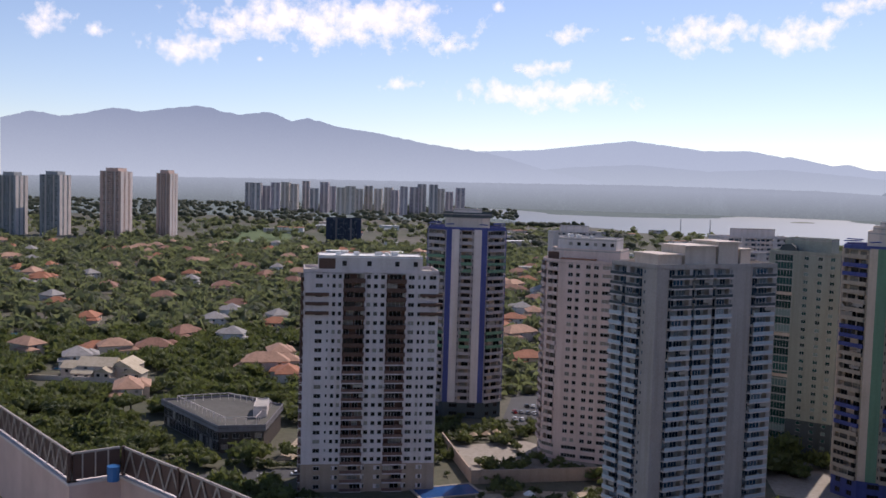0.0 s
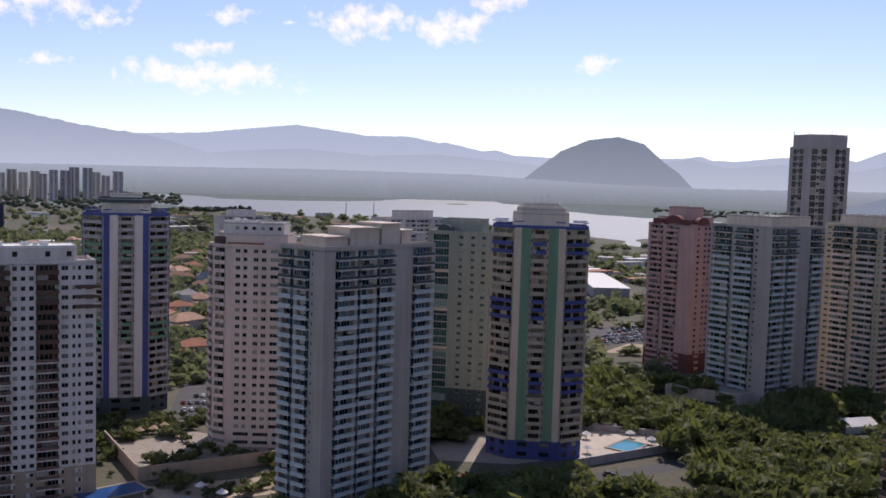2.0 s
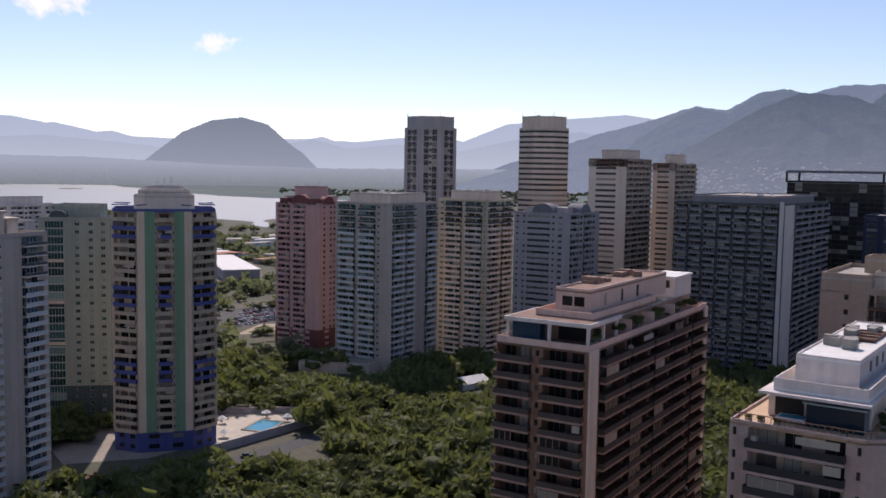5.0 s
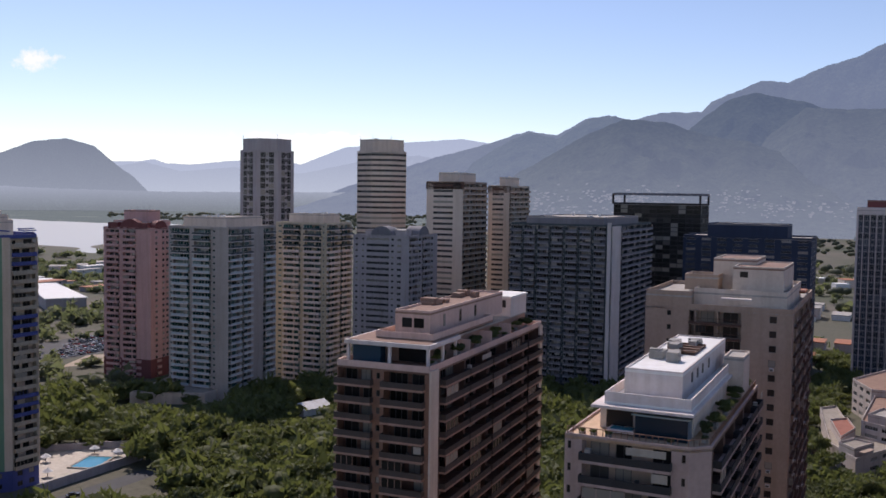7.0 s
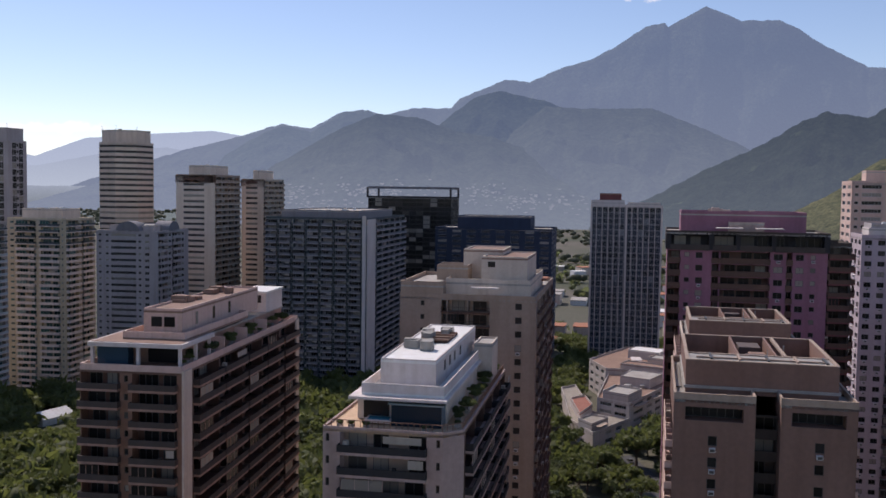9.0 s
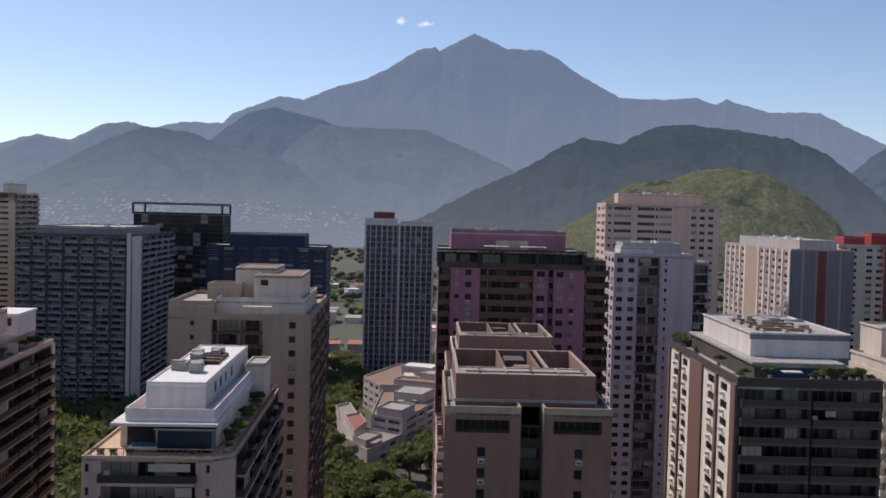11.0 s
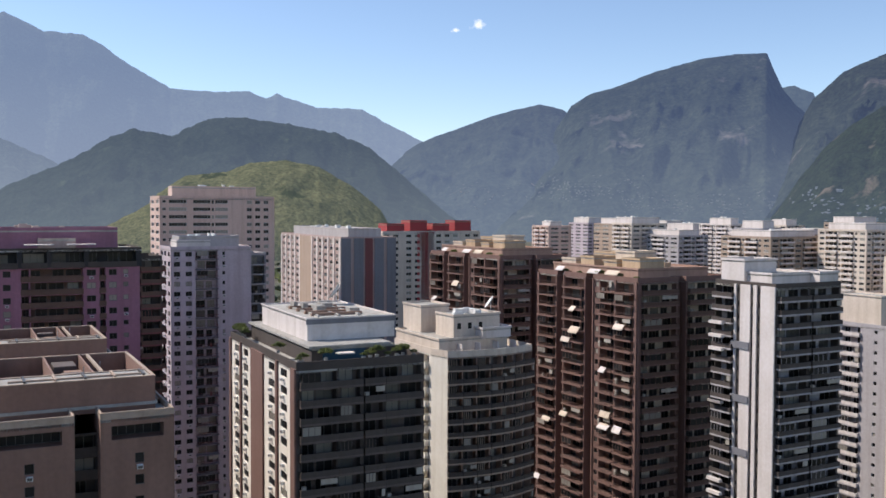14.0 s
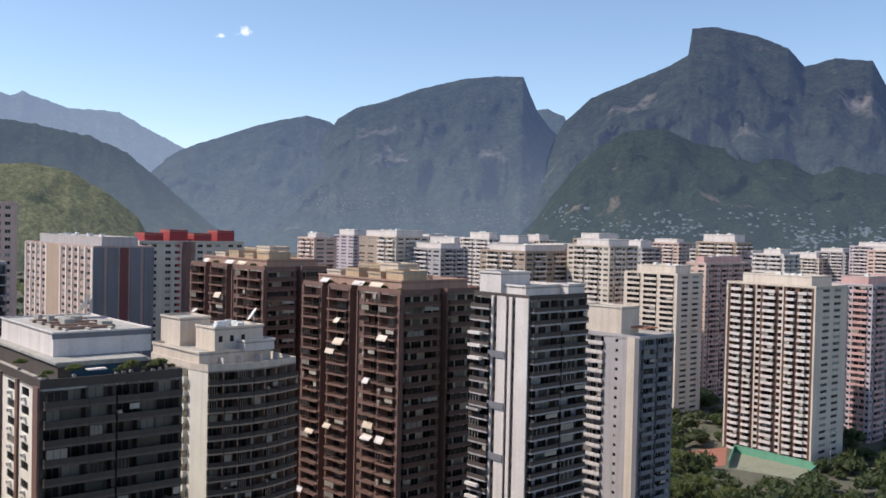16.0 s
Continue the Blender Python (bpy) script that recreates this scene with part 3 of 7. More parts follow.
CLOUDS = [
    (-26.3, 8.6, 3.8, 2.8), (-23.7, 8.1, 2.6, 1.7), (-18.8, 7.6, 6.8, 2.8), (-10.4, 9.6, 22.2, 5.1), (-3.4, 8.3, 3.8, 2.0), (-0.5, 10.6, 1.7, 1.4), (-6.4, 6.0, 3.4, 1.6), (2.0, 7.2, 5.6, 1.6), (3.7, 9.2, 3.8, 1.8), (2.5, 5.7, 16.7, 2.8), (11.2, 9.3, 8.1, 3.7), (16.4, 9.1, 8.6, 3.2), (19.3, 10.5, 5.6, 1.8), (-14.6, 7.1, 1.1, 0.7), (7.1, 8.9, 1.7, 0.6), (25.0, 7.1, 3.0, 1.8), (25.5, 7.1, 3.4, 1.8), (40.2, 3.2, 12.8, 1.2), (105.3, 11.1, 1.9, 1.2), (103.9, 10.8, 1.3, 0.6), (74.0, 11.3, 1.7, 1.0), (75.5, 11.2, 2.1, 0.7), (-15.6, 9.1, 8.6, 2.8), (-6.7, 10.0, 8.6, 3.2),
]

FOREST_LO, FOREST_HI, GRANITE = (0.028, 0.034, 0.022), (0.062, 0.072, 0.045), (0.20, 0.17, 0.15)


# low, high: haze colours that the slope gives off, at foot and top
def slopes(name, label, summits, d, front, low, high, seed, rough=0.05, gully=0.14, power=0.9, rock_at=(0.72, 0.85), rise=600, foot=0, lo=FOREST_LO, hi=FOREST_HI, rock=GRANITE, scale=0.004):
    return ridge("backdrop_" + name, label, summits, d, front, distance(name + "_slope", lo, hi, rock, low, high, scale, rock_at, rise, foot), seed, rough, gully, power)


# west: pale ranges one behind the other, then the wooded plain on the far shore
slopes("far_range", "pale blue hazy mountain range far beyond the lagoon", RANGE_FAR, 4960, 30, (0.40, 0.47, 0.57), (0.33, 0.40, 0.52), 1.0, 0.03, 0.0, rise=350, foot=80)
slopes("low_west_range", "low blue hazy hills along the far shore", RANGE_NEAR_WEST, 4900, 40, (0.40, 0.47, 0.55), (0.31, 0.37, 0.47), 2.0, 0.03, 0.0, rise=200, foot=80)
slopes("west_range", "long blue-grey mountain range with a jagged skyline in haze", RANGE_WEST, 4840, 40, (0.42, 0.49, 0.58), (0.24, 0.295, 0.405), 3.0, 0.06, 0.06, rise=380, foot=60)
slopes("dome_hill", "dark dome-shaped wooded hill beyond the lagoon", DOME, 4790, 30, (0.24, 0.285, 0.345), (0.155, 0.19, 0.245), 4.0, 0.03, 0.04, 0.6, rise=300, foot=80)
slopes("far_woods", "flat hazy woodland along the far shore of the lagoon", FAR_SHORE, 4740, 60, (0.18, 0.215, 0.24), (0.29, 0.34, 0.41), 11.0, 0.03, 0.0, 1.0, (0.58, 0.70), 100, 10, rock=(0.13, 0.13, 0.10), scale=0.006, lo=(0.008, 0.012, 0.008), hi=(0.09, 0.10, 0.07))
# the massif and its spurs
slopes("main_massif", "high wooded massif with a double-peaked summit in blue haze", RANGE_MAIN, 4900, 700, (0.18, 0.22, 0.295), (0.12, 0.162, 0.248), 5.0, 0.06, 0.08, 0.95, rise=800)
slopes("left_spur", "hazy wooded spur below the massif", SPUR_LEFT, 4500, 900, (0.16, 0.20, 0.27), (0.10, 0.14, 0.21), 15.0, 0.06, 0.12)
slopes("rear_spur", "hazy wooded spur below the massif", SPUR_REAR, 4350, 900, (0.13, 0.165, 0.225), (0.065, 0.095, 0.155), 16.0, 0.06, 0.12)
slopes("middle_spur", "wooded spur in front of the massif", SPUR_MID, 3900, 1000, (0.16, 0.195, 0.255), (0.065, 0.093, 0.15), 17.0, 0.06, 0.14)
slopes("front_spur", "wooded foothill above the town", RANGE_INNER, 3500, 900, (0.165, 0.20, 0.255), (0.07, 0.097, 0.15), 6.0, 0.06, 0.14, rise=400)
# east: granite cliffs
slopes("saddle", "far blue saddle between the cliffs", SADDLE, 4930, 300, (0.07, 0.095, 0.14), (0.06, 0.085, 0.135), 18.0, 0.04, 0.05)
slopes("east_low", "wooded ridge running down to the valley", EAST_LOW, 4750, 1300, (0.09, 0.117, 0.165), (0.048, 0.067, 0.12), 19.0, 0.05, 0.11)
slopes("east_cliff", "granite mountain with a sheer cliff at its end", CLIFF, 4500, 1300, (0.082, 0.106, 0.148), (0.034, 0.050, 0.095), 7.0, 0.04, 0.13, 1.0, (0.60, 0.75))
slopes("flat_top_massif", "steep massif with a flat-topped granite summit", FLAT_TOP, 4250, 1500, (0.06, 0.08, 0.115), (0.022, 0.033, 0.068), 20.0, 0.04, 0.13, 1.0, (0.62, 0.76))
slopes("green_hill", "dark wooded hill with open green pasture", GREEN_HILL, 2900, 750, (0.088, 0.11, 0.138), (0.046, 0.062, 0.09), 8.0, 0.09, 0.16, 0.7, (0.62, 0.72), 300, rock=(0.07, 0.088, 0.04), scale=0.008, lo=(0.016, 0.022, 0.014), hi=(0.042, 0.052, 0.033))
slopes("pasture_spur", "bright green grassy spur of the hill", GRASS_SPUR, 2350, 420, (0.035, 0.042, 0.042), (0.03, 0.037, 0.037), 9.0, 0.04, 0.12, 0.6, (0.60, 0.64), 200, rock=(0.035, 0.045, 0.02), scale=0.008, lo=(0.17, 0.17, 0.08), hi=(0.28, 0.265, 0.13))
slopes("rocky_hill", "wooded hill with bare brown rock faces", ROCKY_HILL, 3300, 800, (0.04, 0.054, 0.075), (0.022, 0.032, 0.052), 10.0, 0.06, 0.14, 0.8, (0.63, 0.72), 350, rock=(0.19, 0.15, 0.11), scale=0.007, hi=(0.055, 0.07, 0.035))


# ---- clouds, soft banks in the far sky ----
def cloud_material():
    m, nt, b = nodes_of("cloud")
    nt.nodes.remove(b)
    co = nt.nodes.new("ShaderNodeTexCoord")
    info = nt.nodes.new("ShaderNodeObjectInfo")
    off = nt.nodes.new("ShaderNodeVectorMath")
    off.operation = "ADD"
    k = nt.nodes.new("ShaderNodeMath")
    k.operation = "MULTIPLY"
    k.inputs[1].default_value = 40
    nt.links.new(info.outputs["Random"], k.inputs[0])
    nt.links.new(co.outputs["Object"], off.inputs[0])
    nt.links.new(k.outputs[0], off.inputs[1])
    n1 = add(nt, "ShaderNodeTexNoise", Scale=0.011, Detail=7, Roughness=0.6)
    nt.links.new(off.outputs[0], n1.inputs["Vector"])
    uv = nt.nodes.new("ShaderNodeVectorMath")
    uv.operation = "MULTIPLY_ADD"
    uv.inputs[1].default_value, uv.inputs[2].default_value = (2, 2, 2), (-1, -1, -1)
    nt.links.new(co.outputs["Generated"], uv.inputs[0])
    flat = nt.nodes.new("ShaderNodeVectorMath")
    flat.operation = "MULTIPLY"
    flat.inputs[1].default_value = (1, 0, 1)
    nt.links.new(uv.outputs[0], flat.inputs[0])
    ln = nt.nodes.new("ShaderNodeVectorMath")
    ln.operation = "LENGTH"
    nt.links.new(flat.outputs[0], ln.inputs[0])
    fall = ramp(nt, ln.outputs["Value"], 1.0, 0.0)
    s = nt.nodes.new("ShaderNodeMath")
    s.operation = "ADD"
    nt.links.new(fall, s.inputs[0])
    nt.links.new(ramp(nt, n1.outputs[0], 0.25, 0.75), s.inputs[1])
    dens = ramp(nt, s.outputs[0], 0.9, 1.5)
    em = add(nt, "ShaderNodeEmission", Strength=1.0)
    em.inputs["Color"].default_value = (0.98, 0.96, 0.93, 1)
    tr = nt.nodes.new("ShaderNodeBsdfTransparent")
    mx = nt.nodes.new("ShaderNodeMixShader")
    nt.links.new(dens, mx.inputs[0])
    nt.links.new(tr.outputs[0], mx.inputs[1])
    nt.links.new(em.outputs[0], mx.inputs[2])
    nt.links.new(mx.outputs[0], nt.nodes["Material Output"].inputs[0])
    return m


CLOUD = cloud_material()


def cloud(az, el, wide, tall):
    """A far bank of cloud, sizes in degrees, upright and facing the town."""
    d = 4900
    w, h = d * math.tan(radians(wide)) / 2, d * math.tan(radians(tall)) / 2
    s = Shape().quad((-w, -0.01, -h), (w, 0.01, -h), (w, 0.01, h), (-w, -0.01, h))
    ob = new("cloud", s.mesh("cloud", [CLOUD]))
    x, y = pt(az, d * math.cos(radians(el)))
    ob.matrix_world = pose(x, y, EYE + d * math.sin(radians(el)), 0, 0, -az)
    ob.visible_shadow = False
    return tagged(ob, "small white fair-weather cloud", "cloud", "clouds in the sky", "structure")


for c in CLOUDS:
    cloud(*c)


# ---- trees ----
def ico(sub):
    bm = bmesh.new()
    bmesh.ops.create_icosphere(bm, subdivisions=sub, radius=1)
    v = np.array([p.co[:] for p in bm.verts])
    f = np.array([[q.index for q in p.verts] for p in bm.faces])
    bm.free()
    return v, f


ICO1 = ico(1)
RNG = np.random.default_rng(7)


def lumps(n, spread, flat, size, base, leaves=0, leaf=0.1, rng=RNG, ball=ICO1):
    """A crown of uneven leaf clumps, about 2 across and 1.6 high, wrapped in loose leaf sprays."""
    V, F, k = [], [], 0
    for i in range(n):
        th, rr = rng.uniform(0, 6.283), spread * math.sqrt(rng.uniform(0, 1))
        c = np.array([rr * math.cos(th), rr * math.sin(th), base + flat * (1 - (rr / max(spread, 1e-3)) ** 2 * 0.6) * rng.uniform(0.3, 1)])
        s = size * rng.uniform(0.65, 1.25) * np.array([1, rng.uniform(0.8, 1.2), rng.uniform(0.55, 0.85)])
        v = ball[0] * (1 + rng.normal(0, 0.16, (len(ball[0]), 1))) * s * (0.86 if leaves else 1.0) + c
        V.append(v)
        F.append(ball[1] + k)
        k += len(v)
        m = leaves // n
        if not m:
            continue
        d = rng.normal(0, 1, (m, 3))
        d[:, 2] = np.abs(d[:, 2]) * 0.9 - 0.25
        d /= np.linalg.norm(d, axis=1, keepdims=True)
        q = c + d * s * rng.uniform(0.85, 1.25, (m, 1))
        a = rng.normal(0, 1, (m, 3)) * leaf
        b = rng.normal(0, 1, (m, 3)) * leaf
        V.append(np.stack([q - a, q + b, q + a * 1.1], axis=1).reshape(-1, 3))
        F.append(np.arange(m * 3).reshape(-1, 3) + k)
        k += 3 * m
    return np.concatenate(V), np.concatenate(F)


def np_mesh(name, V, F, mat):
    me = bpy.data.meshes.new(name)
    me.vertices.add(len(V))
    me.vertices.foreach_set("co", np.asarray(V, dtype=np.float32).ravel())
    me.loops.add(F.size)
    me.loops.foreach_set("vertex_index", np.asarray(F, dtype=np.int32).ravel())
    me.polygons.add(len(F))
    me.polygons.foreach_set("loop_start", np.arange(0, F.size, F.shape[1], dtype=np.int32))
    me.materials.append(mat)
    me.update(calc_edges=True)
    return me


TREES_NEAR = [lumps(18, 0.74, 0.6, 0.30, 0.75, 1300, 0.062) for _ in range(6)]
TREES_LEAFY = [lumps(7, 0.66, 0.55, 0.38, 0.6, 154, 0.135) for _ in range(9)]
TREES_MID = [lumps(5, 0.62, 0.5, 0.42, 0.6, 60, 0.17) for _ in range(6)]
TREES_HAZE = [lumps(2, 0.5, 0.35, 0.62, 0.5) for _ in range(6)]
TREES_FAR = [lumps(2, 0.5, 0.35, 0.6, 0.5, 30, 0.24) for _ in range(9)]


def trunk_mesh():
    s = Shape()
    for a0, lean, r0, r1, z1 in ((0, 0.0, 0.075, 0.045, 0.62), (0.5, 0.32, 0.045, 0.02, 0.95), (2.6, 0.30, 0.045, 0.02, 0.9), (4.6, 0.34, 0.045, 0.02, 0.92)):
        z0 = 0 if lean == 0 else 0.5
        k = len(s.v)
        for i in range(6):
            t = i * math.pi / 3
            s.v += [(r0 * math.cos(t), r0 * math.sin(t), z0), (lean * math.cos(a0) + r1 * math.cos(t), lean * math.sin(a0) + r1 * math.sin(t), z1)]
        for i in range(6):
            j = (i + 1) % 6
            s.f.append((k + 2 * i, k + 2 * j, k + 2 * j + 1, k + 2 * i + 1))
            s.m.append(0)
    return s.mesh("trunk", [BARK])


TRUNK = trunk_mesh()
CROWNS = [np_mesh("crown", V, F, LEAF if i % 3 else LEAF_DARK) for i, (V, F) in enumerate(TREES_NEAR)]
KEEP_OUT = []


def clear(x, y, r=0.0):
    for ax, ay, ar in KEEP_OUT:
        if (x - ax) ** 2 + (y - ay) ** 2 < (ar + r) ** 2:
            return False
    return True


def tree(x, y, size, height, k, group):
    e = thing("tree", x, y, 0, ("broad leafy green tree", "dark green spreading tree")[k % 3 == 0], "tree", group)
    e.rotation_euler = (0, 0, RNG.uniform(0, 6.28))
    e.scale = (size, size, height)
    part("trunk", TRUNK, BARK, e)
    part("crown", CROWNS[k], LEAF, e)


def woods(name, label, zones, kinds, mat, seed, gap=0.5):
    """Uncountable trees in one mesh; zones: bearing from, to, distance from, to, number, size from, to."""
    rng = np.random.default_rng(seed)
    V, F, k = [], [], 0
    for a0, a1, d0, d1, n, s0, s1 in zones:
        made, tries = 0, 0
        while made < n and tries < n * 6:
            tries += 1
            d = math.sqrt(rng.uniform(d0 * d0, d1 * d1))
            x, y = pt(rng.uniform(a0, a1), d)
            s = rng.uniform(s0, s1)
            if not clear(x, y, s * gap):
                continue
            made += 1
            v, f = kinds[rng.integers(len(kinds))]
            t = rng.uniform(0, 6.28)
            c, q = math.cos(t), math.sin(t)
            R = np.array([[c, -q, 0], [q, c, 0], [0, 0, 1]])
            V.append(v @ R.T * np.array([s, s, s * rng.uniform(0.8, 1.25)]) + np.array([x, y, -0.2 * s]))
            F.append(f + k)
            k += len(v)
    if not V:
        return None
    return tagged(new(name, np_mesh(name, np.concatenate(V), np.concatenate(F), mat)), label, "trees", "", "stuff")


# ---- towers ----
def paints(*rows):
    return {n: paint(n, tuple(v * k for v, k in zip(c, (0.94, 0.84, 0.82)))) for n, c in rows}


PT = paints(("tower_white", (0.74, 0.73, 0.74)), ("cream", (0.66, 0.60, 0.48)), ("peach", (0.73, 0.64, 0.59)), ("teal_white", (0.38, 0.45, 0.47)),
            ("pale_green", (0.34, 0.41, 0.355)), ("mid_green", (0.16, 0.33, 0.22)), ("royal_blue", (0.07, 0.10, 0.32)), ("tan", (0.46, 0.43, 0.34)),
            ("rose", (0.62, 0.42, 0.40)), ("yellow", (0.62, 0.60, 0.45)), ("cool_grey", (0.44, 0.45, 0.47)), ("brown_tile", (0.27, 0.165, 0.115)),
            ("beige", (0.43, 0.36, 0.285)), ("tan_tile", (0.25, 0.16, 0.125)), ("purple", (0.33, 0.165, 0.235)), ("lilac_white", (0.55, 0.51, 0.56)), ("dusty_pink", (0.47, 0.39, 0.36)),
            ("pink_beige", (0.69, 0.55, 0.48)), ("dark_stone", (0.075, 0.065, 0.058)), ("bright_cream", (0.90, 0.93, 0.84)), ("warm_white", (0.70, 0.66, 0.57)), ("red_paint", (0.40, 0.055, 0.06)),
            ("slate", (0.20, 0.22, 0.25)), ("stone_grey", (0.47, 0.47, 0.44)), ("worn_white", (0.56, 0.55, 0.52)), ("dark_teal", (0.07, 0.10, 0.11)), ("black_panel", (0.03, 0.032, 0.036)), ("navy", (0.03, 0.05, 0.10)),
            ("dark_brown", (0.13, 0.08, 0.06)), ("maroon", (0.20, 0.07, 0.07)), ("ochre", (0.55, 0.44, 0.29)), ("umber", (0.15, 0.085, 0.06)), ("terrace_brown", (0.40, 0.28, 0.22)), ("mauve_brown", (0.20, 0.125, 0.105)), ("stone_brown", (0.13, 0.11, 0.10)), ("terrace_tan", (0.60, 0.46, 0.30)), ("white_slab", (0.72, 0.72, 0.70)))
POOL = plain("pool_water", (0.05, 0.30, 0.42), 0.08)
PARAPET_GLASS = plain("parapet_glass", (0.22, 0.30, 0.30), 0.15)


def wall_round(t, plan, z0, z1, faces, **kw):
    """All sides of a plan: faces gives bays for the sides by number, the rest are blank."""
    n = len(plan)
    for i in range(n):
        spec = faces.get(i, "1-")
        opt = dict(kw)
        if isinstance(spec, tuple):
            spec, extra = spec
            opt.update(extra)
        t.face(plan[i], plan[(i + 1) % n], z0, z1, spec, **opt)


def centre(plan):
    return (sum(p[0] for p in plan) / len(plan), sum(p[1] for p in plan) / len(plan))


def keep(plan, extra=3.0):
    n = len(plan)
    cx, cy = centre(plan)
    KEEP_OUT.append((cx, cy, min(math.dist(p, (cx, cy)) for p in plan) * 0.9 + extra))
    for i in range(n):
        a, b = Vector(plan[i]), Vector(plan[(i + 1) % n])
        for k in range(5):
            p = a.lerp(b, k / 5)
            KEEP_OUT.append((p.x, p.y, 4.0 + extra))


def clutter(t, plan, z, n, mat=WHITE):
    """Small roof things: tanks, vents, ducts."""
    cx, cy = centre(plan)
    for i in range(n):
        p = plan[random.randrange(len(plan))]
        f = random.uniform(0.1, 0.62)
        c = (cx + (p[0] - cx) * f, cy + (p[1] - cy) * f)
        w, l, h = random.uniform(0.8, 2.2), random.uniform(0.8, 3.0), random.uniform(0.5, 1.5)
        t.box_at("roof_unit", mat, c, random.choice((15, 105)), w, l, z, z + h)


def dish(t, x, y, z, r):
    """A tilted satellite dish on a short mast."""
    S = t.shape("satellite_dish", WHITE, len(t.sh))
    x, y = x - t.o[0], y - t.o[1]
    m = Matrix.Translation((x, y, z + r)) @ Euler((radians(-55), 0, radians(-10))).to_matrix().to_4x4()
    q = Shape()
    n = 12
    for i in range(n):
        a, b = 2 * math.pi * i / n, 2 * math.pi * (i + 1) / n
        p = [(0, 0, 0), (0.6 * r * math.cos(a), 0.6 * r * math.sin(a), 0.12 * r), (0.6 * r * math.cos(b), 0.6 * r * math.sin(b), 0.12 * r)]
        q.poly(p).quad(p[1], (r * math.cos(a), r * math.sin(a), 0.32 * r), (r * math.cos(b), r * math.sin(b), 0.32 * r), p[2])
    S.merge(q, m)
    S.box(x - 0.07, x + 0.07, y - 0.07, y + 0.07, z, z + r)


SHRUBS = []


def awning(t, p, ang, wide, z, out, drop, mat):
    """A canvas awning hung out over a balcony front; the wall's face runs along ang, outwards is to its right."""
    a, b = step(step(p, ang - 90, 1.1), ang, 0.1), step(step(p, ang - 90, 1.1), ang, wide)
    c, d = step(b, ang - 90, out), step(a, ang - 90, out)
    o = t.o
    t.tag += 1
    S = t.shape("awning", mat, t.tag)
    q = [(x - o[0], y - o[1], h) for (x, y), h in ((a, z + drop), (b, z + drop), (c, z), (d, z))]
    w = [(x, y, h - 0.06) for x, y, h in q]
    S.quad(q[3], q[2], q[1], q[0]).quad(w[0], w[1], w[2], w[3]).quad(w[3], w[2], q[2], q[3])
    S.quad((q[3][0], q[3][1], z - 0.3), (q[2][0], q[2][1], z - 0.3), w[2], w[3])


def arch(t, p, ang, r, z, thick, mat, name="roof_arch"):
    """A half-round gable standing on the roof edge, its middle at p, running along ang."""
    t.tag += 1
    S = t.shape(name, mat, t.tag)
    n, o, f, g = 12, t.o, [], []
    for i in range(n + 1):
        k = math.pi * i / n
        x, y = step(p, ang, -r * math.cos(k))
        u, v = step((x, y), ang + 90, thick)
        f.append((x - o[0], y - o[1], z + r * 0.8 * math.sin(k)))
        g.append((u - o[0], v - o[1], z + r * 0.8 * math.sin(k)))
    S.poly(f[::-1]).poly(g)
    for i in range(n):
        S.quad(f[i], f[i + 1], g[i + 1], g[i])


def antenna(t, x, y, z, h):
    S = t.shape("antenna", STEEL)
    x, y = x - t.o[0], y - t.o[1]
    S.box(x - 0.05, x + 0.05, y - 0.05, y + 0.05, z, z + h).box(x - 0.6, x + 0.6, y - 0.03, y + 0.03, z + h * 0.8, z + h * 0.8 + 0.06)


def simple(name, label, c, dl, ll, dr, lr, z1, left, right, wall, glass=GLASS, frame=FRAME, near=True, storey=3.0, z0=0.0, pent=None, roof=ROOF, group="", units=4, solo=0.0, **kw):
    """A right-angled tower by its near corner, with optional penthouse (inset, height, paint)."""
    plan = block(c, dl, ll, dr, lr)
    t = Tower(name, label, *centre(plan), wall, glass, frame, near, storey, group, "apartment block", solo)
    wall_round(t, plan, z0, z1, {0: right, 3: left}, **kw)
    t.top(plan, z1, 1.0, roof)
    if pent:
        ins, h, pm = pent
        pp = inset(plan, ins)
        t.volume(pp, z1 + 0.02, z1 + h, pm)
        clutter(t, pp, z1 + h, units)
    keep(plan)
    return t, plan


# white tower with brown-railed balconies
# umber backs put the dark of the balcony recesses into the colour
t, plan = simple("apartment_tower", "tall white apartment tower with dark recessed balcony columns", (-61.8, 296.6), 103, 17, 12, 43.3, 71.5,
                 "2- 4b 2- 3w 2- 4b 1-", "2.6- 3.6w 1.6v 3.7d 6.5b 2.1w 2.1w 2.1w 6b 3.1w 3.1d 3.6w", PT["tower_white"], GLASS_BLACK,
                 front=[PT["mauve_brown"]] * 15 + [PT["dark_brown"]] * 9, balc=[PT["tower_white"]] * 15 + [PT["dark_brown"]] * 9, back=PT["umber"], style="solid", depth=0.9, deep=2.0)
for i in (3, 0):
    t.face(inset(plan, -0.12)[i], inset(plan, -0.12)[(i + 1) % 4], 0, 9.2, "3- 3w 2- 3w 2- 5b 2- 3w 2- 5b 2- 3w 3-", PT["beige"], n=3, depth=0.4)
t.volume([step(step(plan[0], 12, 4.5), 102, 1.2), step(step(plan[0], 12, 38), 102, 1.2), step(step(plan[0], 12, 38), 102, 14), step(step(plan[0], 12, 4.5), 102, 14)], 71.5, 76.6, PT["white_slab"], ROOF_PALE, 0.3)
for x in (12, 20, 29, 35):
    t.box_at("penthouse_window", GLASS_BLACK, step(step(plan[0], 12, x), 102, 1.14), 12, 1.4, 0.06, 73.6, 75.2)
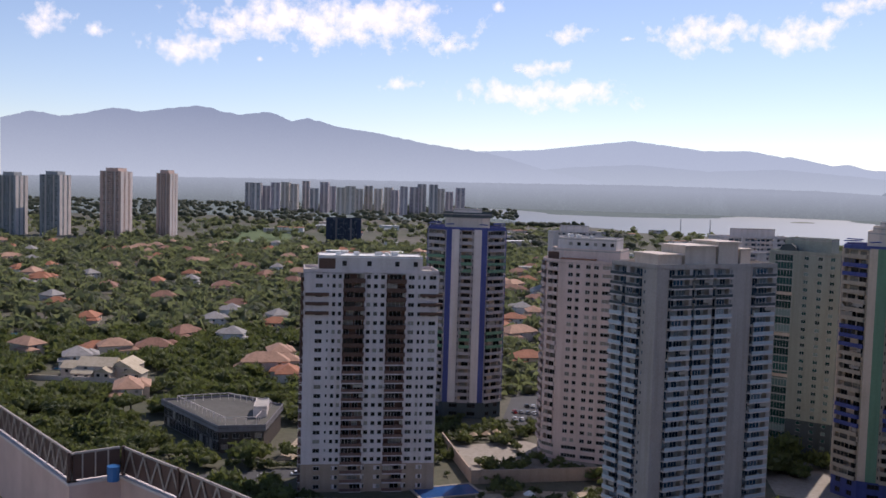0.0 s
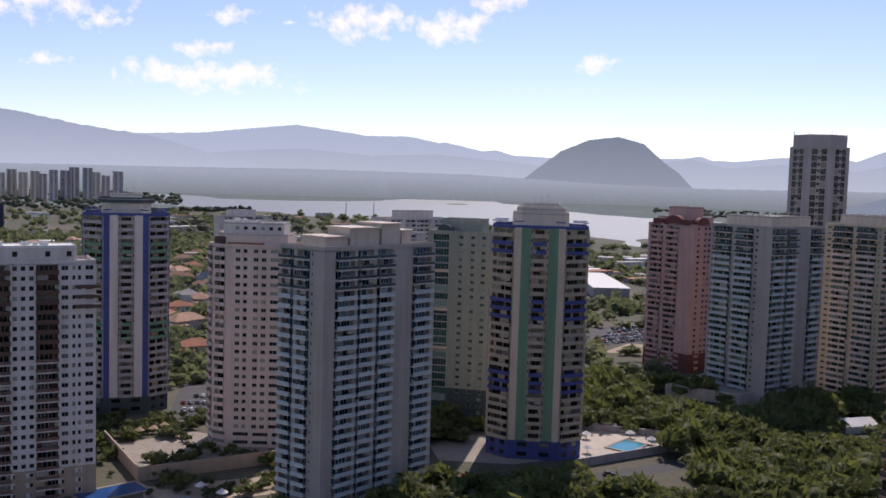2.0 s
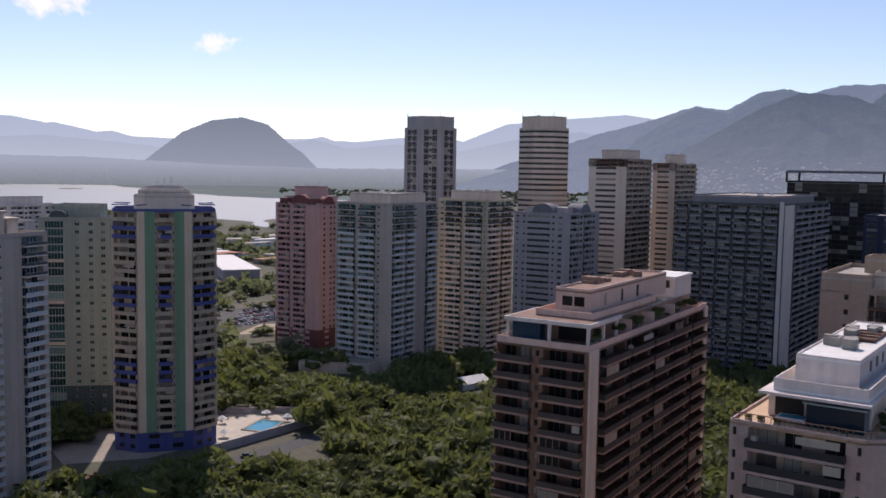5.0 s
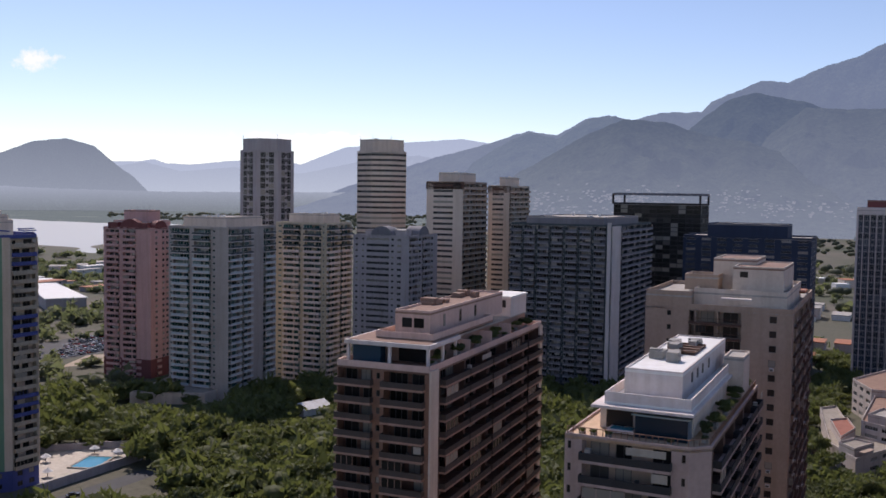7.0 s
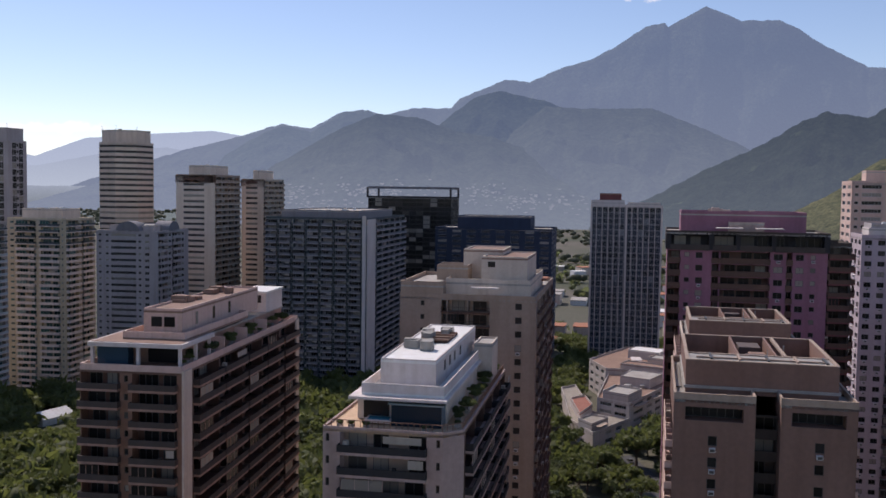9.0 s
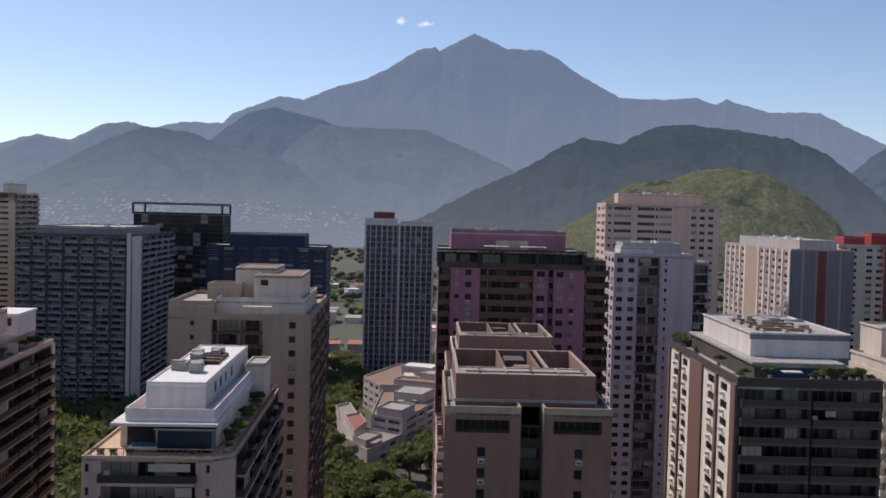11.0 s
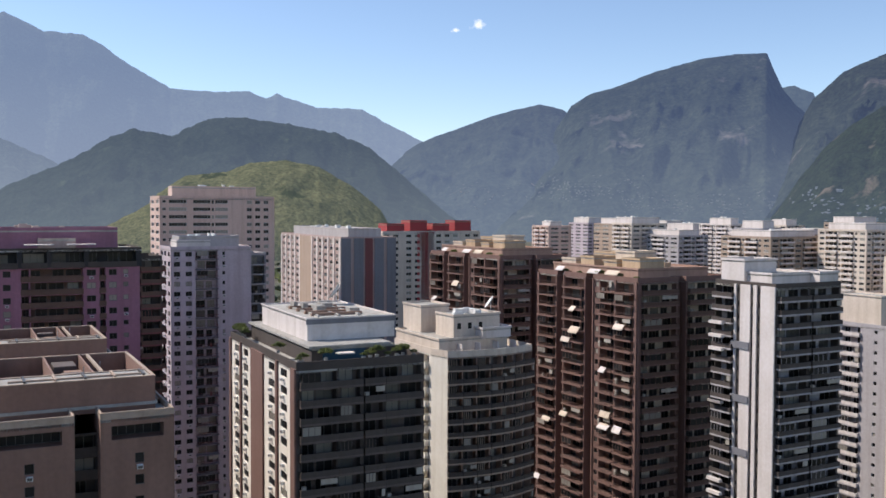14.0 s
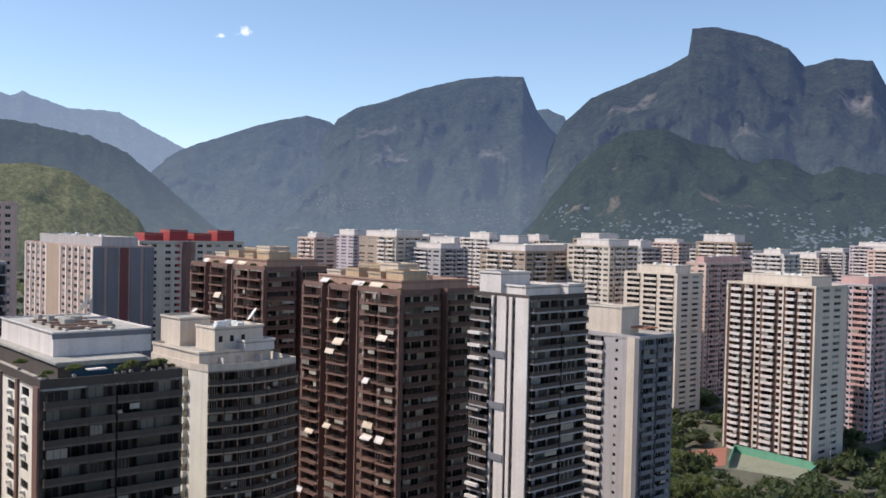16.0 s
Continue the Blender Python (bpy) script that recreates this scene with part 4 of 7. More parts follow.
t.box_at("terrace_screen", PT["dark_brown"], step(step(plan[0], 12, 4.6), 102, 1.05), 12, 5.2, 0.12, 72.6, 75.9)
clutter(t, inset(plan, 4), 76.6, 6)
for k in range(3):
    z = 58.0 + 3.0 * k
    t.box_at("duplex_balcony", PT["dark_brown"], step(plan[0], 12, 0.4), 12 - 90, 1.2, 7.5, z, z + 1.0)
    t.box_at("duplex_balcony", PT["dark_brown"], step(plan[1], 192, 6.0), 12 - 90, 1.2, 7.2, z, z + 1.0)
t.done()

# striped towers: blue, green and cream
def striped(name, label, az0, az1, d, z1, side, bands, mids, strips, pent):
    l, r = Vector(pt(az0, d)), Vector(pt(az1, d))
    w = (r - l).length
    u = (r - l) / w
    v = Vector((-u.y, u.x))
    P = lambda x, y: tuple(l + u * x * w + v * y)
    plan = [P(0.24, 0), P(0.76, 0), P(1.0, 6), P(1.0, 24), P(0.76, 30), P(0.24, 30), P(0, 24), P(0, 6)]
    t = Tower(name, label, *centre(plan), PT["cream"], GLASS_BLACK, FRAME_DARK, False)
    for i in range(8):
        a, b = plan[i], plan[(i + 1) % 8]
        if i == 0:
            t.face(a, b, 7, z1, "2.2s 3t 0.8v 4.4b 0.8v 3t 2.2s", side, mids, "solid", depth=0.7, back=PT["beige"], stripe={"s": strips[0], "t": strips[1]})
        elif i in (1, 7):
            t.face(a, b, 7, z1, "0.4- 7b 0.4-", side, bands, "solid", depth=0.9, back=PT["cream"])
        elif i in (2, 6):
            t.face(a, b, 7, z1, "2s 4w 5b 4w 2s", side, bands, "solid", depth=0.8, stripe={"s": strips[0], "t": strips[1]})
        else:
            t.blank(a, b, 7, z1, PT["cream"])
        t.face(a, b, 0, 7, "1- 3w 1- 3w 1-", PT["dark_teal"] if pent else PT["royal_blue"], n=2)
    t.top(plan, z1, 1.2, ROOF, PT["royal_blue"])
    inner = inset(plan, 7.0)
    t.volume(inner, z1, z1 + 5.2, PT["warm_white"])
    t.volume(inset(plan, 6.2 if pent else 8.4), z1 + 5.2, z1 + 6.8, PT["dark_teal"] if pent else PT["warm_white"], ROOF, 0.6)
    t.volume(inset(plan, 10.5), z1 + 6.8, z1 + 8.6, PT["white_slab"], ROOF, 0.3)
    for k in range(3):
        antenna(t, t.o[0] - 3 + 3 * k, t.o[1] - 1 + k, z1 + 8.6, 2.0 + 0.8 * k)
    for k in range(8):
        p = plan[k]
        t.box_at("pergola_beam", PT["royal_blue"], p, math.degrees(math.atan2(t.o[1] - p[1], t.o[0] - p[0])), 6, 0.4, z1 + 2.2, z1 + 2.6)
    clutter(t, inner, z1 + 5.6, 3)
    keep(plan)
    t.done()


B, TN, GR = PT["royal_blue"], PT["tan"], PT["mid_green"]
BANDS = [TN] * 6 + [B] * 3 + [TN] * 6 + [B] * 3 + [TN] * 5 + [B] * 2 + [TN]
GREENS = [PT["cool_grey"]] * 8 + [GR] * 3 + [PT["cool_grey"]] * 8 + [GR] * 3 + [PT["cool_grey"]] * 4
striped("apartment_tower", "green, blue and cream striped apartment tower", 19.45, 25.3, 338, 83.5, PT["tan"], BANDS, BANDS, (PT["cream"], GR), 0)
striped("apartment_tower", "royal blue and cream striped apartment tower", -4.4, 0.35, 405, 81.5, PT["cool_grey"], GREENS, GREENS, (B, PT["white_slab"]), 1)

# peach tower with a rounded balcony end
l, r = Vector(pt(2.35, 352)), Vector(pt(7.6, 345))
u = (r - l).normalized()
v = Vector((-u.y, u.x))
w = (r - l).length
P = lambda x, y: tuple(l + u * x + v * y)
plan = [P(8, 0), P(w, 0), P(w, 24), P(3, 24), P(0, 18), P(-0.6, 9), P(2.5, 2.6)]
t = Tower("apartment_tower", "peach apartment tower with a rounded corner of balconies", *centre(plan), PT["peach"], GLASS_BLACK)
wall_round(t, plan, 6, 73.5, {0: "2.4- 2.6w 2.2w 1- 2.6w 2.6w 0.7- 3.4l 3.4l 1-", 5: ("5b", {}), 6: ("1- 5b 0.5-", {}), 4: ("5b", {})}, depth=0.7)
wall_round(t, inset(plan, 0.2), 0, 6, {0: "2- 4l 1- 4l 1- 4l 1-", 5: "5l", 6: "5l"}, wall=PT["peach"], n=2)
t.top(plan, 73.5, 1.0)
p2 = inset(plan, 3.0)
t.volume(p2, 73.5, 78, PT["peach"])
p3 = inset(plan, 5.0)
t.volume(p3, 78, 82, PT["white_slab"])
a, b = Vector(p3[0]), Vector(p3[1])
ang = math.degrees(math.atan2(b.y - a.y, b.x - a.x))
for k in range(6):
    t.box_at("penthouse_window", GLASS_BLACK, step(tuple(a.lerp(b, (k + 0.3) / 6)), ang - 90, 0.06), ang, 1.3, 0.08, 79.6, 80.8)
t.box_at("terrace_roof", TERRACOTTA, step(plan[0], ang + 90, 0.8), ang, 13, 2.6, 74.6, 75.0)
t.box_at("terrace_screen", PT["dark_brown"], step(plan[6], ang, 0.6), ang + 20, 5, 3, 73.6, 77.0)
clutter(t, p3, 82, 4)
keep(plan)
t.done()

# teal and cream tower with stacked balconies
BALCONY_GLASS = plain("balcony_glass", (0.52, 0.60, 0.64), 0.25)
c = (45.6, 276.3)
plan = block(c, 128, 18.5, 30, 47)
t = Tower("apartment_tower", "grey-green and cream apartment tower with stacked glass balconies", *centre(plan), PT["stone_grey"], GLASS_BLUE, FRAME)
wall_round(t, plan, 0, 78, {3: ("0.8v 4.6b 1- 4.6b 1.4v 3.4-", {}), 0: ("4.2- 7.8b 0.8- 6.6b 1.2- 6.6b 1.2v 7.4- 8.4b 1.6-", {})}, style="glass", front=[BALCONY_GLASS] * 22 + [PT["dark_teal"]] * 4, balc=[PT["white_slab"]] * 26, back=PT["teal_white"], depth=1.5, deep=1.9)
t.top(plan, 78, 1.2)
for x, wdt, h in ((1, 9, 3.5), (11, 12, 6.0), (24, 8, 7.2), (33, 4, 5.0)):
    a = step(step(c, 30, x + 2), 120, 3.5)
    t.box_at("penthouse", PT["warm_white"], a, 30, wdt, 11, 78, 78 + h)
    t.box_at("roof_slab", PT["warm_white"], step(step(a, 210, 0.5), 300, 0.8), 30, wdt + 1, 12.6, 78 + h, 78 + h + 0.5)
clutter(t, plan, 78, 6)
keep(plan)
t.done()

# pale green tower behind it
l, r = pt(15.6, 390), pt(19.4, 384)
ang = math.degrees(math.atan2(r[1] - l[1], r[0] - l[0]))
plan = [l, r, step(r, ang + 90, 22), step(l, ang + 90, 22)]
t = Tower("apartment_tower", "pale green apartment tower with a dark glazed recess", *centre(plan), PT["pale_green"], GLASS_GREEN, FRAME, False)
wall_round(t, plan, 14, 78, {0: "1.5- 5g 2.4- 2w 1.6- 2w 1.2- 2w 1-", 1: "3w 3w 3w"})
wall_round(t, inset(plan, 0.3), 0, 14, {0: "1.5- 5g 2.4- 2w 1.6- 2w 1.2- 2w 1-"}, wall=PT["dark_teal"])
t.top(plan, 78, 1.2)
for z in (30, 46, 62):
    t.box_at("front_band", PT["cream"], step(step(l, ang, 1.6), ang - 90, 0.3), ang, 7.6, 0.4, z, z + 1.2)
t.volume(inset(plan, 4.5), 78, 83.5, PT["pale_green"])
arch(t, step(step(l, ang, 7), ang + 90, 0.3), ang, 3.2, 79.2, 3.0, PT["dark_teal"])
keep(plan)
t.done()

# rose tower, two teal and yellow towers and a grey one beyond the wood
t, plan = simple("apartment_tower", "rose-pink apartment tower with a stepped dark red crown", (270.2, 444.3), 112, 30, 22, 26, 79,
                 "1- 4.6b 1.2- 4.6b 5-", "2- 2w 1.5- 2w 2w 2.6- 3w", PT["rose"], GLASS_BLACK, z0=0, front=PT["rose"], depth=0.9, near=False,
                 pent=(3.6, 4.0, PT["rose"]))
wall_round(t, inset(plan, -0.15), 0, 10, {3: "2- 4w 2- 4w 2-", 0: "2- 4w 2- 4w 2-"}, wall=PT["maroon"], n=3)
arch(t, step(plan[3], -68, 17), -68, 6.5, 79.2, 4.0, PT["maroon"])
arch(t, step(plan[0], 22, 9), 22, 5.5, 79.2, 4.0, PT["maroon"])
for k, (a, b) in enumerate(((3, 9), (22, 28))):
    t.box_at("terrace_screen", PT["maroon"], step(plan[3], -68, a), -68, b - a, 3, 79.2, 82.4)
t.volume(inset(plan, 7.5), 83, 88.6, PT["rose"], RUST, 0.4)
for k in range(4):
    antenna(t, t.o[0] - 5 + 3 * k, t.o[1] + 2 - k, 88.6, 1.6 + 0.5 * k)
t.done()
t, plan = simple("apartment_tower", "grey-green apartment tower with columns of pale balconies", (265.6, 369.4), 108, 35, 20, 42, 82,
                 "1.5v 6b 1.4- 6b 2v 4-", "7b 1v 6b 8- 7b 1.5v", PT["stone_grey"], GLASS_GREEN, front=[BALCONY_GLASS] * 23 + [PT["dark_teal"]] * 4, balc=PT["white_slab"], back=PT["pale_green"], style="glass", depth=1.5, deep=1.8, near=False, pent=(5, 5, PT["warm_white"]))
t.done()
t, plan = simple("apartment_tower", "pale yellow and green apartment tower with stacked balconies", (330, 373), 108, 31.5, 18, 27, 83,
                 "3v 6b 1.4- 6b 2v", "6b 1v 6b 1v", PT["yellow"], GLASS_GREEN, front=[PT["white_slab"]] * 24 + [PT["dark_teal"]] * 4, balc=PT["white_slab"], back=PT["yellow"], depth=1.5, deep=1.8, near=False, pent=(5, 5, PT["warm_white"]))
t.done()
t, plan = simple("apartment_tower", "cool grey apartment tower with banded balconies and a domed top", (340.6, 323.8), 108, 31.5, 18, 34.7, 78,
                 "2v 2v 7l 2v 2w 2-", "5b 2w 5b 2w 2-", PT["cool_grey"], GLASS_BLACK, front=PT["cool_grey"], depth=0.8, near=False, pent=(4.5, 3.0, PT["cool_grey"]))
arch(t, step(plan[3], -72, 16), -72, 6.0, 78.6, 8.0, PT["slate"])
arch(t, step(plan[0], 18, 18), 18, 6.0, 78.6, 8.0, PT["slate"])
t.done()


# round towers on the skyline
def round_tower(name, label, az, d, wdt, z1, z2, wall, glass, bays, storey=3.8):
    x, y = pt(az, d)
    r = wdt / 2
    plan = [(x + r * math.cos(radians(22.5 + 45 * i - az)), y + r * math.sin(radians(22.5 + 45 * i - az))) for i in range(8)]
    t = Tower(name, label, x, y, wall, glass, FRAME, False, storey)
    for i in range(8):
        t.face(plan[i], plan[(i + 1) % 8], 0, z1, bays, front=wall, depth=0.5)
    t.top(plan, z1, 1.0)
    p2 = inset(plan, 1.6)
    t.volume(p2, z1, z2, wall)
    for k in range(7):
        p = p2[k]
        antenna(t, p[0], p[1], z2, random.uniform(1.5, 3.5))
    clutter(t, p2, z2, 4, STEEL)
    keep(plan)
    t.done()


round_tower("apartment_tower", "tall grey-brown round tower with dark vertical bays", 37.95, 600, 35, 124, 131.5, PT["cool_grey"], GLASS_BLACK, "3- 4g 2l 4g 3-")
round_tower("apartment_tower", "tall white round tower with horizontal bands and roof antennas", 44.75, 590, 32.5, 124.5, 132, PT["warm_white"], GLASS_BLACK, "9l", 3.2)

# two slab towers with white stacked fronts
for c, ll, lr, z, nm in (((396.4, 336.5), 22.3, 33.3, 106, "beige"), ((444.1, 341.1), 13.4, 33.4, 104.5, "cream")):
    t, plan = simple("apartment_tower", "pale slab tower with banded front and dark flank", c, 106, ll, 16, lr, z, ("2- 6l 3-", {"wall": PT["warm_white"]}), "4b 4b 4b 4b", PT[nm], GLASS_BLACK,
                     front=PT["beige"], balc=PT["warm_white"], back=PT["terrace_brown"], depth=0.8, near=False, pent=(5, 5.5, PT["warm_white"]), group="twin slab towers")
    t.box_at("roof_band", PT["dark_brown"], step(plan[3], 106, 0.4), 286, ll + 0.8, 0.5, z - 3.4, z + 0.6)
    t.done()

# dark slab, black and navy office blocks
t, plan = simple("apartment_block", "dark teal slab block with recessed balconies and white end fin", (401.3, 244.7), 106, 52.8, 16, 82, 85,
                 "4b 1w 4b 1w 4b 1w 4b 1w 4b 1w 4b 1w 4b 2-", "6s 5b 5b 5b 5b 5b", PT["dark_teal"], GLASS_BLACK, stripe={"s": PT["white_slab"]}, front=PT["slate"], balc=PT["cool_grey"], back=PT["slate"], depth=1.1, near=False,
                 pent=(6, 4, PT["slate"]))
t.box_at("end_fin", PT["white_slab"], step(plan[0], 196, 1.4), 106, 1.6, 1.4, 0, 87)
t.done()
t, plan = simple("office_block", "black glass office block with an open roof frame", pt(63.7, 640), 106, 58, 16, 30, 95,
                 "2g 2g 2g 2g 2g 2g 2g 2g 2g 2g 2g 2g", "2g 2g 2g 2g 2g 2g", PT["black_panel"], GLASS_BLACK, FRAME_DARK, near=False)
for p in plan:
    t.box_at("roof_frame", PT["black_panel"], p, 16, 1.2, 1.2, 95, 102)
t.box_at("roof_frame", PT["slate"], plan[0], 106, 58, 1.0, 101, 102.6)
t.box_at("roof_frame", PT["slate"], plan[0], 16, 30, 1.0, 101, 102.6)
t.done()
t, plan = simple("office_block", "low navy blue office block with square window frames", pt(69.8, 560), 106, 70, 16, 40, 77.5,
                 "4w 4w 4w 4w 4w 4w 4w 4w", "4w 4w 4w 4w", PT["navy"], GLASS_BLACK, FRAME, near=False)
t.volume([step(step(plan[0], 106, 13), 16, 4), step(step(plan[0], 106, 13), 16, 30), step(step(plan[0], 106, 57), 16, 30), step(step(plan[0], 106, 57), 16, 4)], 77.5, 85, PT["navy"])
t.done()

# grey office tower with fins
t, plan = simple("office_tower", "grey glass office tower with fine white vertical fins", (546, 176.5), 14, 9, -76, 41, 92,
                 "2- 4g 2-", ("1g 1g 1g 1g 1g 1g 0.5- 1g 1g 1g 1g 1g 1g", {"wall": PT["slate"]}), PT["white_slab"], GLASS_GREY, FRAME, near=False, storey=3.4)
for k in range(13):
    t.box_at("fin", PT["white_slab"], step(plan[0], -76, k * 41 / 12 - 0.1), 194, 0.5, 0.34 if k % 6 else 1.0, 0, 93.5)
t.volume(block(step(plan[0], 14, 1), 14, 7, -76, 19.5), 92, 94.4, PT["white_slab"], ROOF, 1.6)
t.volume(block(step(step(plan[0], 14, 1), -76, 21.5), 14, 7, -76, 19), 92, 94.0, PT["white_slab"], ROOF, 0.8)
t.volume(block(step(step(plan[0], 14, 2), -76, 5), 14, 5, -76, 12.5), 94.4, 99.6, PT["maroon"], RUST, 0.4)
t.done()

# brown tiled block with balconies and planted terraces
c = (116.3, 105.5)
plan = block(c, 109, 17.5, 19, 65)
t = Tower("apartment_block", "brown tiled apartment block with dark balconies and planted roof terraces", *centre(plan), PT["brown_tile"], GLASS_BLACK, FRAME_DARK, solo=30)
A = lambda x, y: step(step(c, 19, x), 109, y)
# dark brown right side paints in the shade of its deep balconies
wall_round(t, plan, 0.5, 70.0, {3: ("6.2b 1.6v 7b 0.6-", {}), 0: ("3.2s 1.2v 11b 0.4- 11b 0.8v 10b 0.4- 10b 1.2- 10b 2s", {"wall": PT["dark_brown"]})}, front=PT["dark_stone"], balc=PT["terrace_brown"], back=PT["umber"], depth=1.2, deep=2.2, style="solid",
           stripe={"s": PT["warm_white"], "t": PT["warm_white"]})
t.top(plan, 70.0, 1.1, RUST, PT["pink_beige"])
# browner wall here carries the shade under the canopy
t.volume([A(8.5, 3.0), A(62, 3.0), A(62, 15.5), A(8.5, 15.5)], 70.02, 73.6, PT["terrace_brown"], ROOF, 0)
t.box_at("terrace_door", GLASS_BLACK, A(8.44, 3.6), 109, 6.0, 0.06, 70.1, 72.8)
t.box_at("canopy", PT["white_slab"], A(1.2, 0.4), 19, 14, 16.4, 73.75, 74.45)
t.box_at("roof_deck", RUST, A(1.7, 0.9), 19, 13, 15.4, 74.45, 74.52)
for x, y in ((1.6, 0.8), (1.6, 8), (1.6, 16), (8, 0.8), (14, 0.8)):
    t.box_at("canopy_post", PT["white_slab"], A(x, y), 19, 0.5, 0.5, 70.05, 73.75)
t.box_at("glass_room", GLASS_BLUE, A(2.2, 10.2), 19, 2.0, 5.4, 70.1, 73.6)
t.volume([A(5, 1.6), A(36, 1.6), A(36, 12.5), A(5, 12.5)], 74.45, 74.7, PT["pink_beige"], RUST, 1.1)
t.volume([A(8, 3.4), A(47, 3.4), A(47, 10.2), A(8, 10.2)], 74.75, 79.0, PT["pink_beige"], RUST, 0.4)
t.volume([A(50, 2.5), A(61, 2.5), A(61, 8.5), A(50, 8.5)], 73.6, 78.0, PT["white_slab"], ROOF_PALE, 0)
t.box_at("penthouse_window", GLASS_BLACK, A(49.95, 3.6), 109, 4, 0.06, 75.6, 77.2)
for x in (20, 32, 44):
    t.box_at("terrace_wall", PT["pink_beige"], A(x, 0.3), 109, 3.0, 0.3, 70.05, 73.0)
for k in range(2):
    t.box_at("penthouse_window", GLASS_BLACK, A(7.96, 4.6 + 2.3 * k), 109, 1.9, 0.06, 76.3, 78.0)
for x in (14, 22, 30):
    t.box_at("penthouse_window", GLASS_BLACK, A(x, 3.36), 19, 1.0, 0.06, 76.0, 78.2)
clutter(t, [A(10, 4), A(45, 4), A(45, 9), A(10, 9)], 79.0, 7, RUST)
SHRUBS += [(*A(x, 0.9 + 0.5 * (k % 3)), 71.0, 0.7 + 0.3 * (k % 4)) for k, x in enumerate((3, 6, 9, 15, 17, 22, 24, 26, 28, 34, 36, 39, 41, 46, 52, 55, 58))]
keep(plan, 4)
t.done()

# white-roofed block with a pool terrace
c = (108.3, 51.6)
A = lambda x, y: step(step(c, 16, x), 106, y)
plan = [step(c, 106, 2.4), step(c, 16, 2.4), step(c, 16, 46), step(step(c, 16, 46), 106, 18.5), step(c, 106, 18.5)]
t = Tower("apartment_block", "dusty pink apartment block with a white penthouse and pool terrace", *centre(plan), PT["dusty_pink"], GLASS_BLACK, FRAME_DARK, solo=35)
wall_round(t, plan, 0.5, 68.6, {4: ("1.3v 1.0- 12.5b 0.8- 1.3v", {}), 1: ("1v 8b 0.8- 8b 1w 8b 0.8- 8b 1w 6b 1-", {"wall": PT["dark_brown"]}), 0: "1-"}, front=PT["black_panel"], balc=PT["dusty_pink"], back=PT["beige"], depth=1.1, deep=2.0, style="solid")
t.top(plan, 68.6, 0.35, PT["terrace_tan"], PT["dusty_pink"])
ed = inset(plan, 0.25)
for i in (4, 0, 1):
    a, b = Vector(ed[i]), Vector(ed[(i + 1) % 5])
    ang, ln = math.degrees(math.atan2(b.y - a.y, b.x - a.x)), (b - a).length
    t.box_at("terrace_rail", PT["brown_tile"], tuple(a), ang, ln, 0.08, 69.75, 69.85)
    for k in range(int(ln / 0.8)):
        t.shape("rail_bars", PT["brown_tile"], i).box(a.x - t.o[0] + (b.x - a.x) * k * 0.8 / ln, a.x - t.o[0] + (b.x - a.x) * k * 0.8 / ln + 0.08, a.y - t.o[1] + (b.y - a.y) * k * 0.8 / ln, a.y - t.o[1] + (b.y - a.y) * k * 0.8 / ln + 0.08, 68.9, 69.75)
t.volume([A(6, 3.0), A(43, 3.0), A(43, 15.5), A(6, 15.5)], 68.7, 72.1, PT["warm_white"], ROOF, 0)
t.box_at("terrace_door", GLASS_BLACK, A(5.95, 11.0), 106, 3.6, 0.06, 68.9, 71.3)
t.box_at("canopy", PT["white_slab"], A(2.4, 2.4), 16, 41, 13.4, 72.15, 72.5)
t.volume([A(4.0, 3.0), A(44, 3.0), A(44, 14.4), A(4.0, 14.4)], 72.5, 72.8, PT["white_slab"], ROOF_PALE, 1.3)
t.volume([A(8, 5), A(43, 5), A(43, 12.8), A(8, 12.8)], 72.85, 76.6, PT["white_slab"], ROOF_PALE, 0.22)
t.volume([A(34, 0.8), A(41, 0.8), A(41, 3.8), A(34, 3.8)], 68.7, 75.0, PT["warm_white"], ROOF, 0.3)
# dark slab laid on the roof stands in for a shaded recess
t.box_at("roof_recess", PT["dark_brown"], A(24, 6.4), 16, 9, 4.4, 76.64, 77.0)
for k in range(4):
    t.box_at("roof_beam", PT["brown_tile"], A(24 + 2.6 * k, 6.3), 106, 4.6, 0.3, 77.0, 77.25)
clutter(t, [A(9, 5.5), A(42, 5.5), A(42, 12), A(9, 12)], 76.6, 14, CONCRETE)
for x in (14, 18, 22, 27):
    t.box_at("penthouse_window", GLASS_BLACK, A(x, 4.95), 16, 1.2, 0.06, 74.4, 75.8)
t.box_at("conservatory", GLASS_BLUE, A(3.0, 3.2), 16, 3.0, 6.8, 68.7, 71.6)
t.box_at("conservatory_roof", PARAPET_GLASS, A(2.6, 2.8), 16, 3.8, 7.6, 71.6, 71.8)
t.box_at("pool_rim", PT["white_slab"], A(3.2, 10.2), 16, 2.4, 3.6, 68.9, 69.3)
t.box_at("pool_water", POOL, A(3.5, 10.5), 16, 1.8, 3.0, 69.3, 69.34)
SHRUBS += [(*A(x, 1.2 + 0.4 * (k % 3)), 69.2, 0.6 + 0.25 * (k % 4)) for k, x in enumerate((4, 7, 9, 12, 14, 17, 20, 22, 24, 27, 30, 33, 43, 44.5))]
SHRUBS += [(*A(1.2, y), 69.0, 0.6) for y in (13, 15, 16.5, 5)]
keep(plan, 4)
t.done()

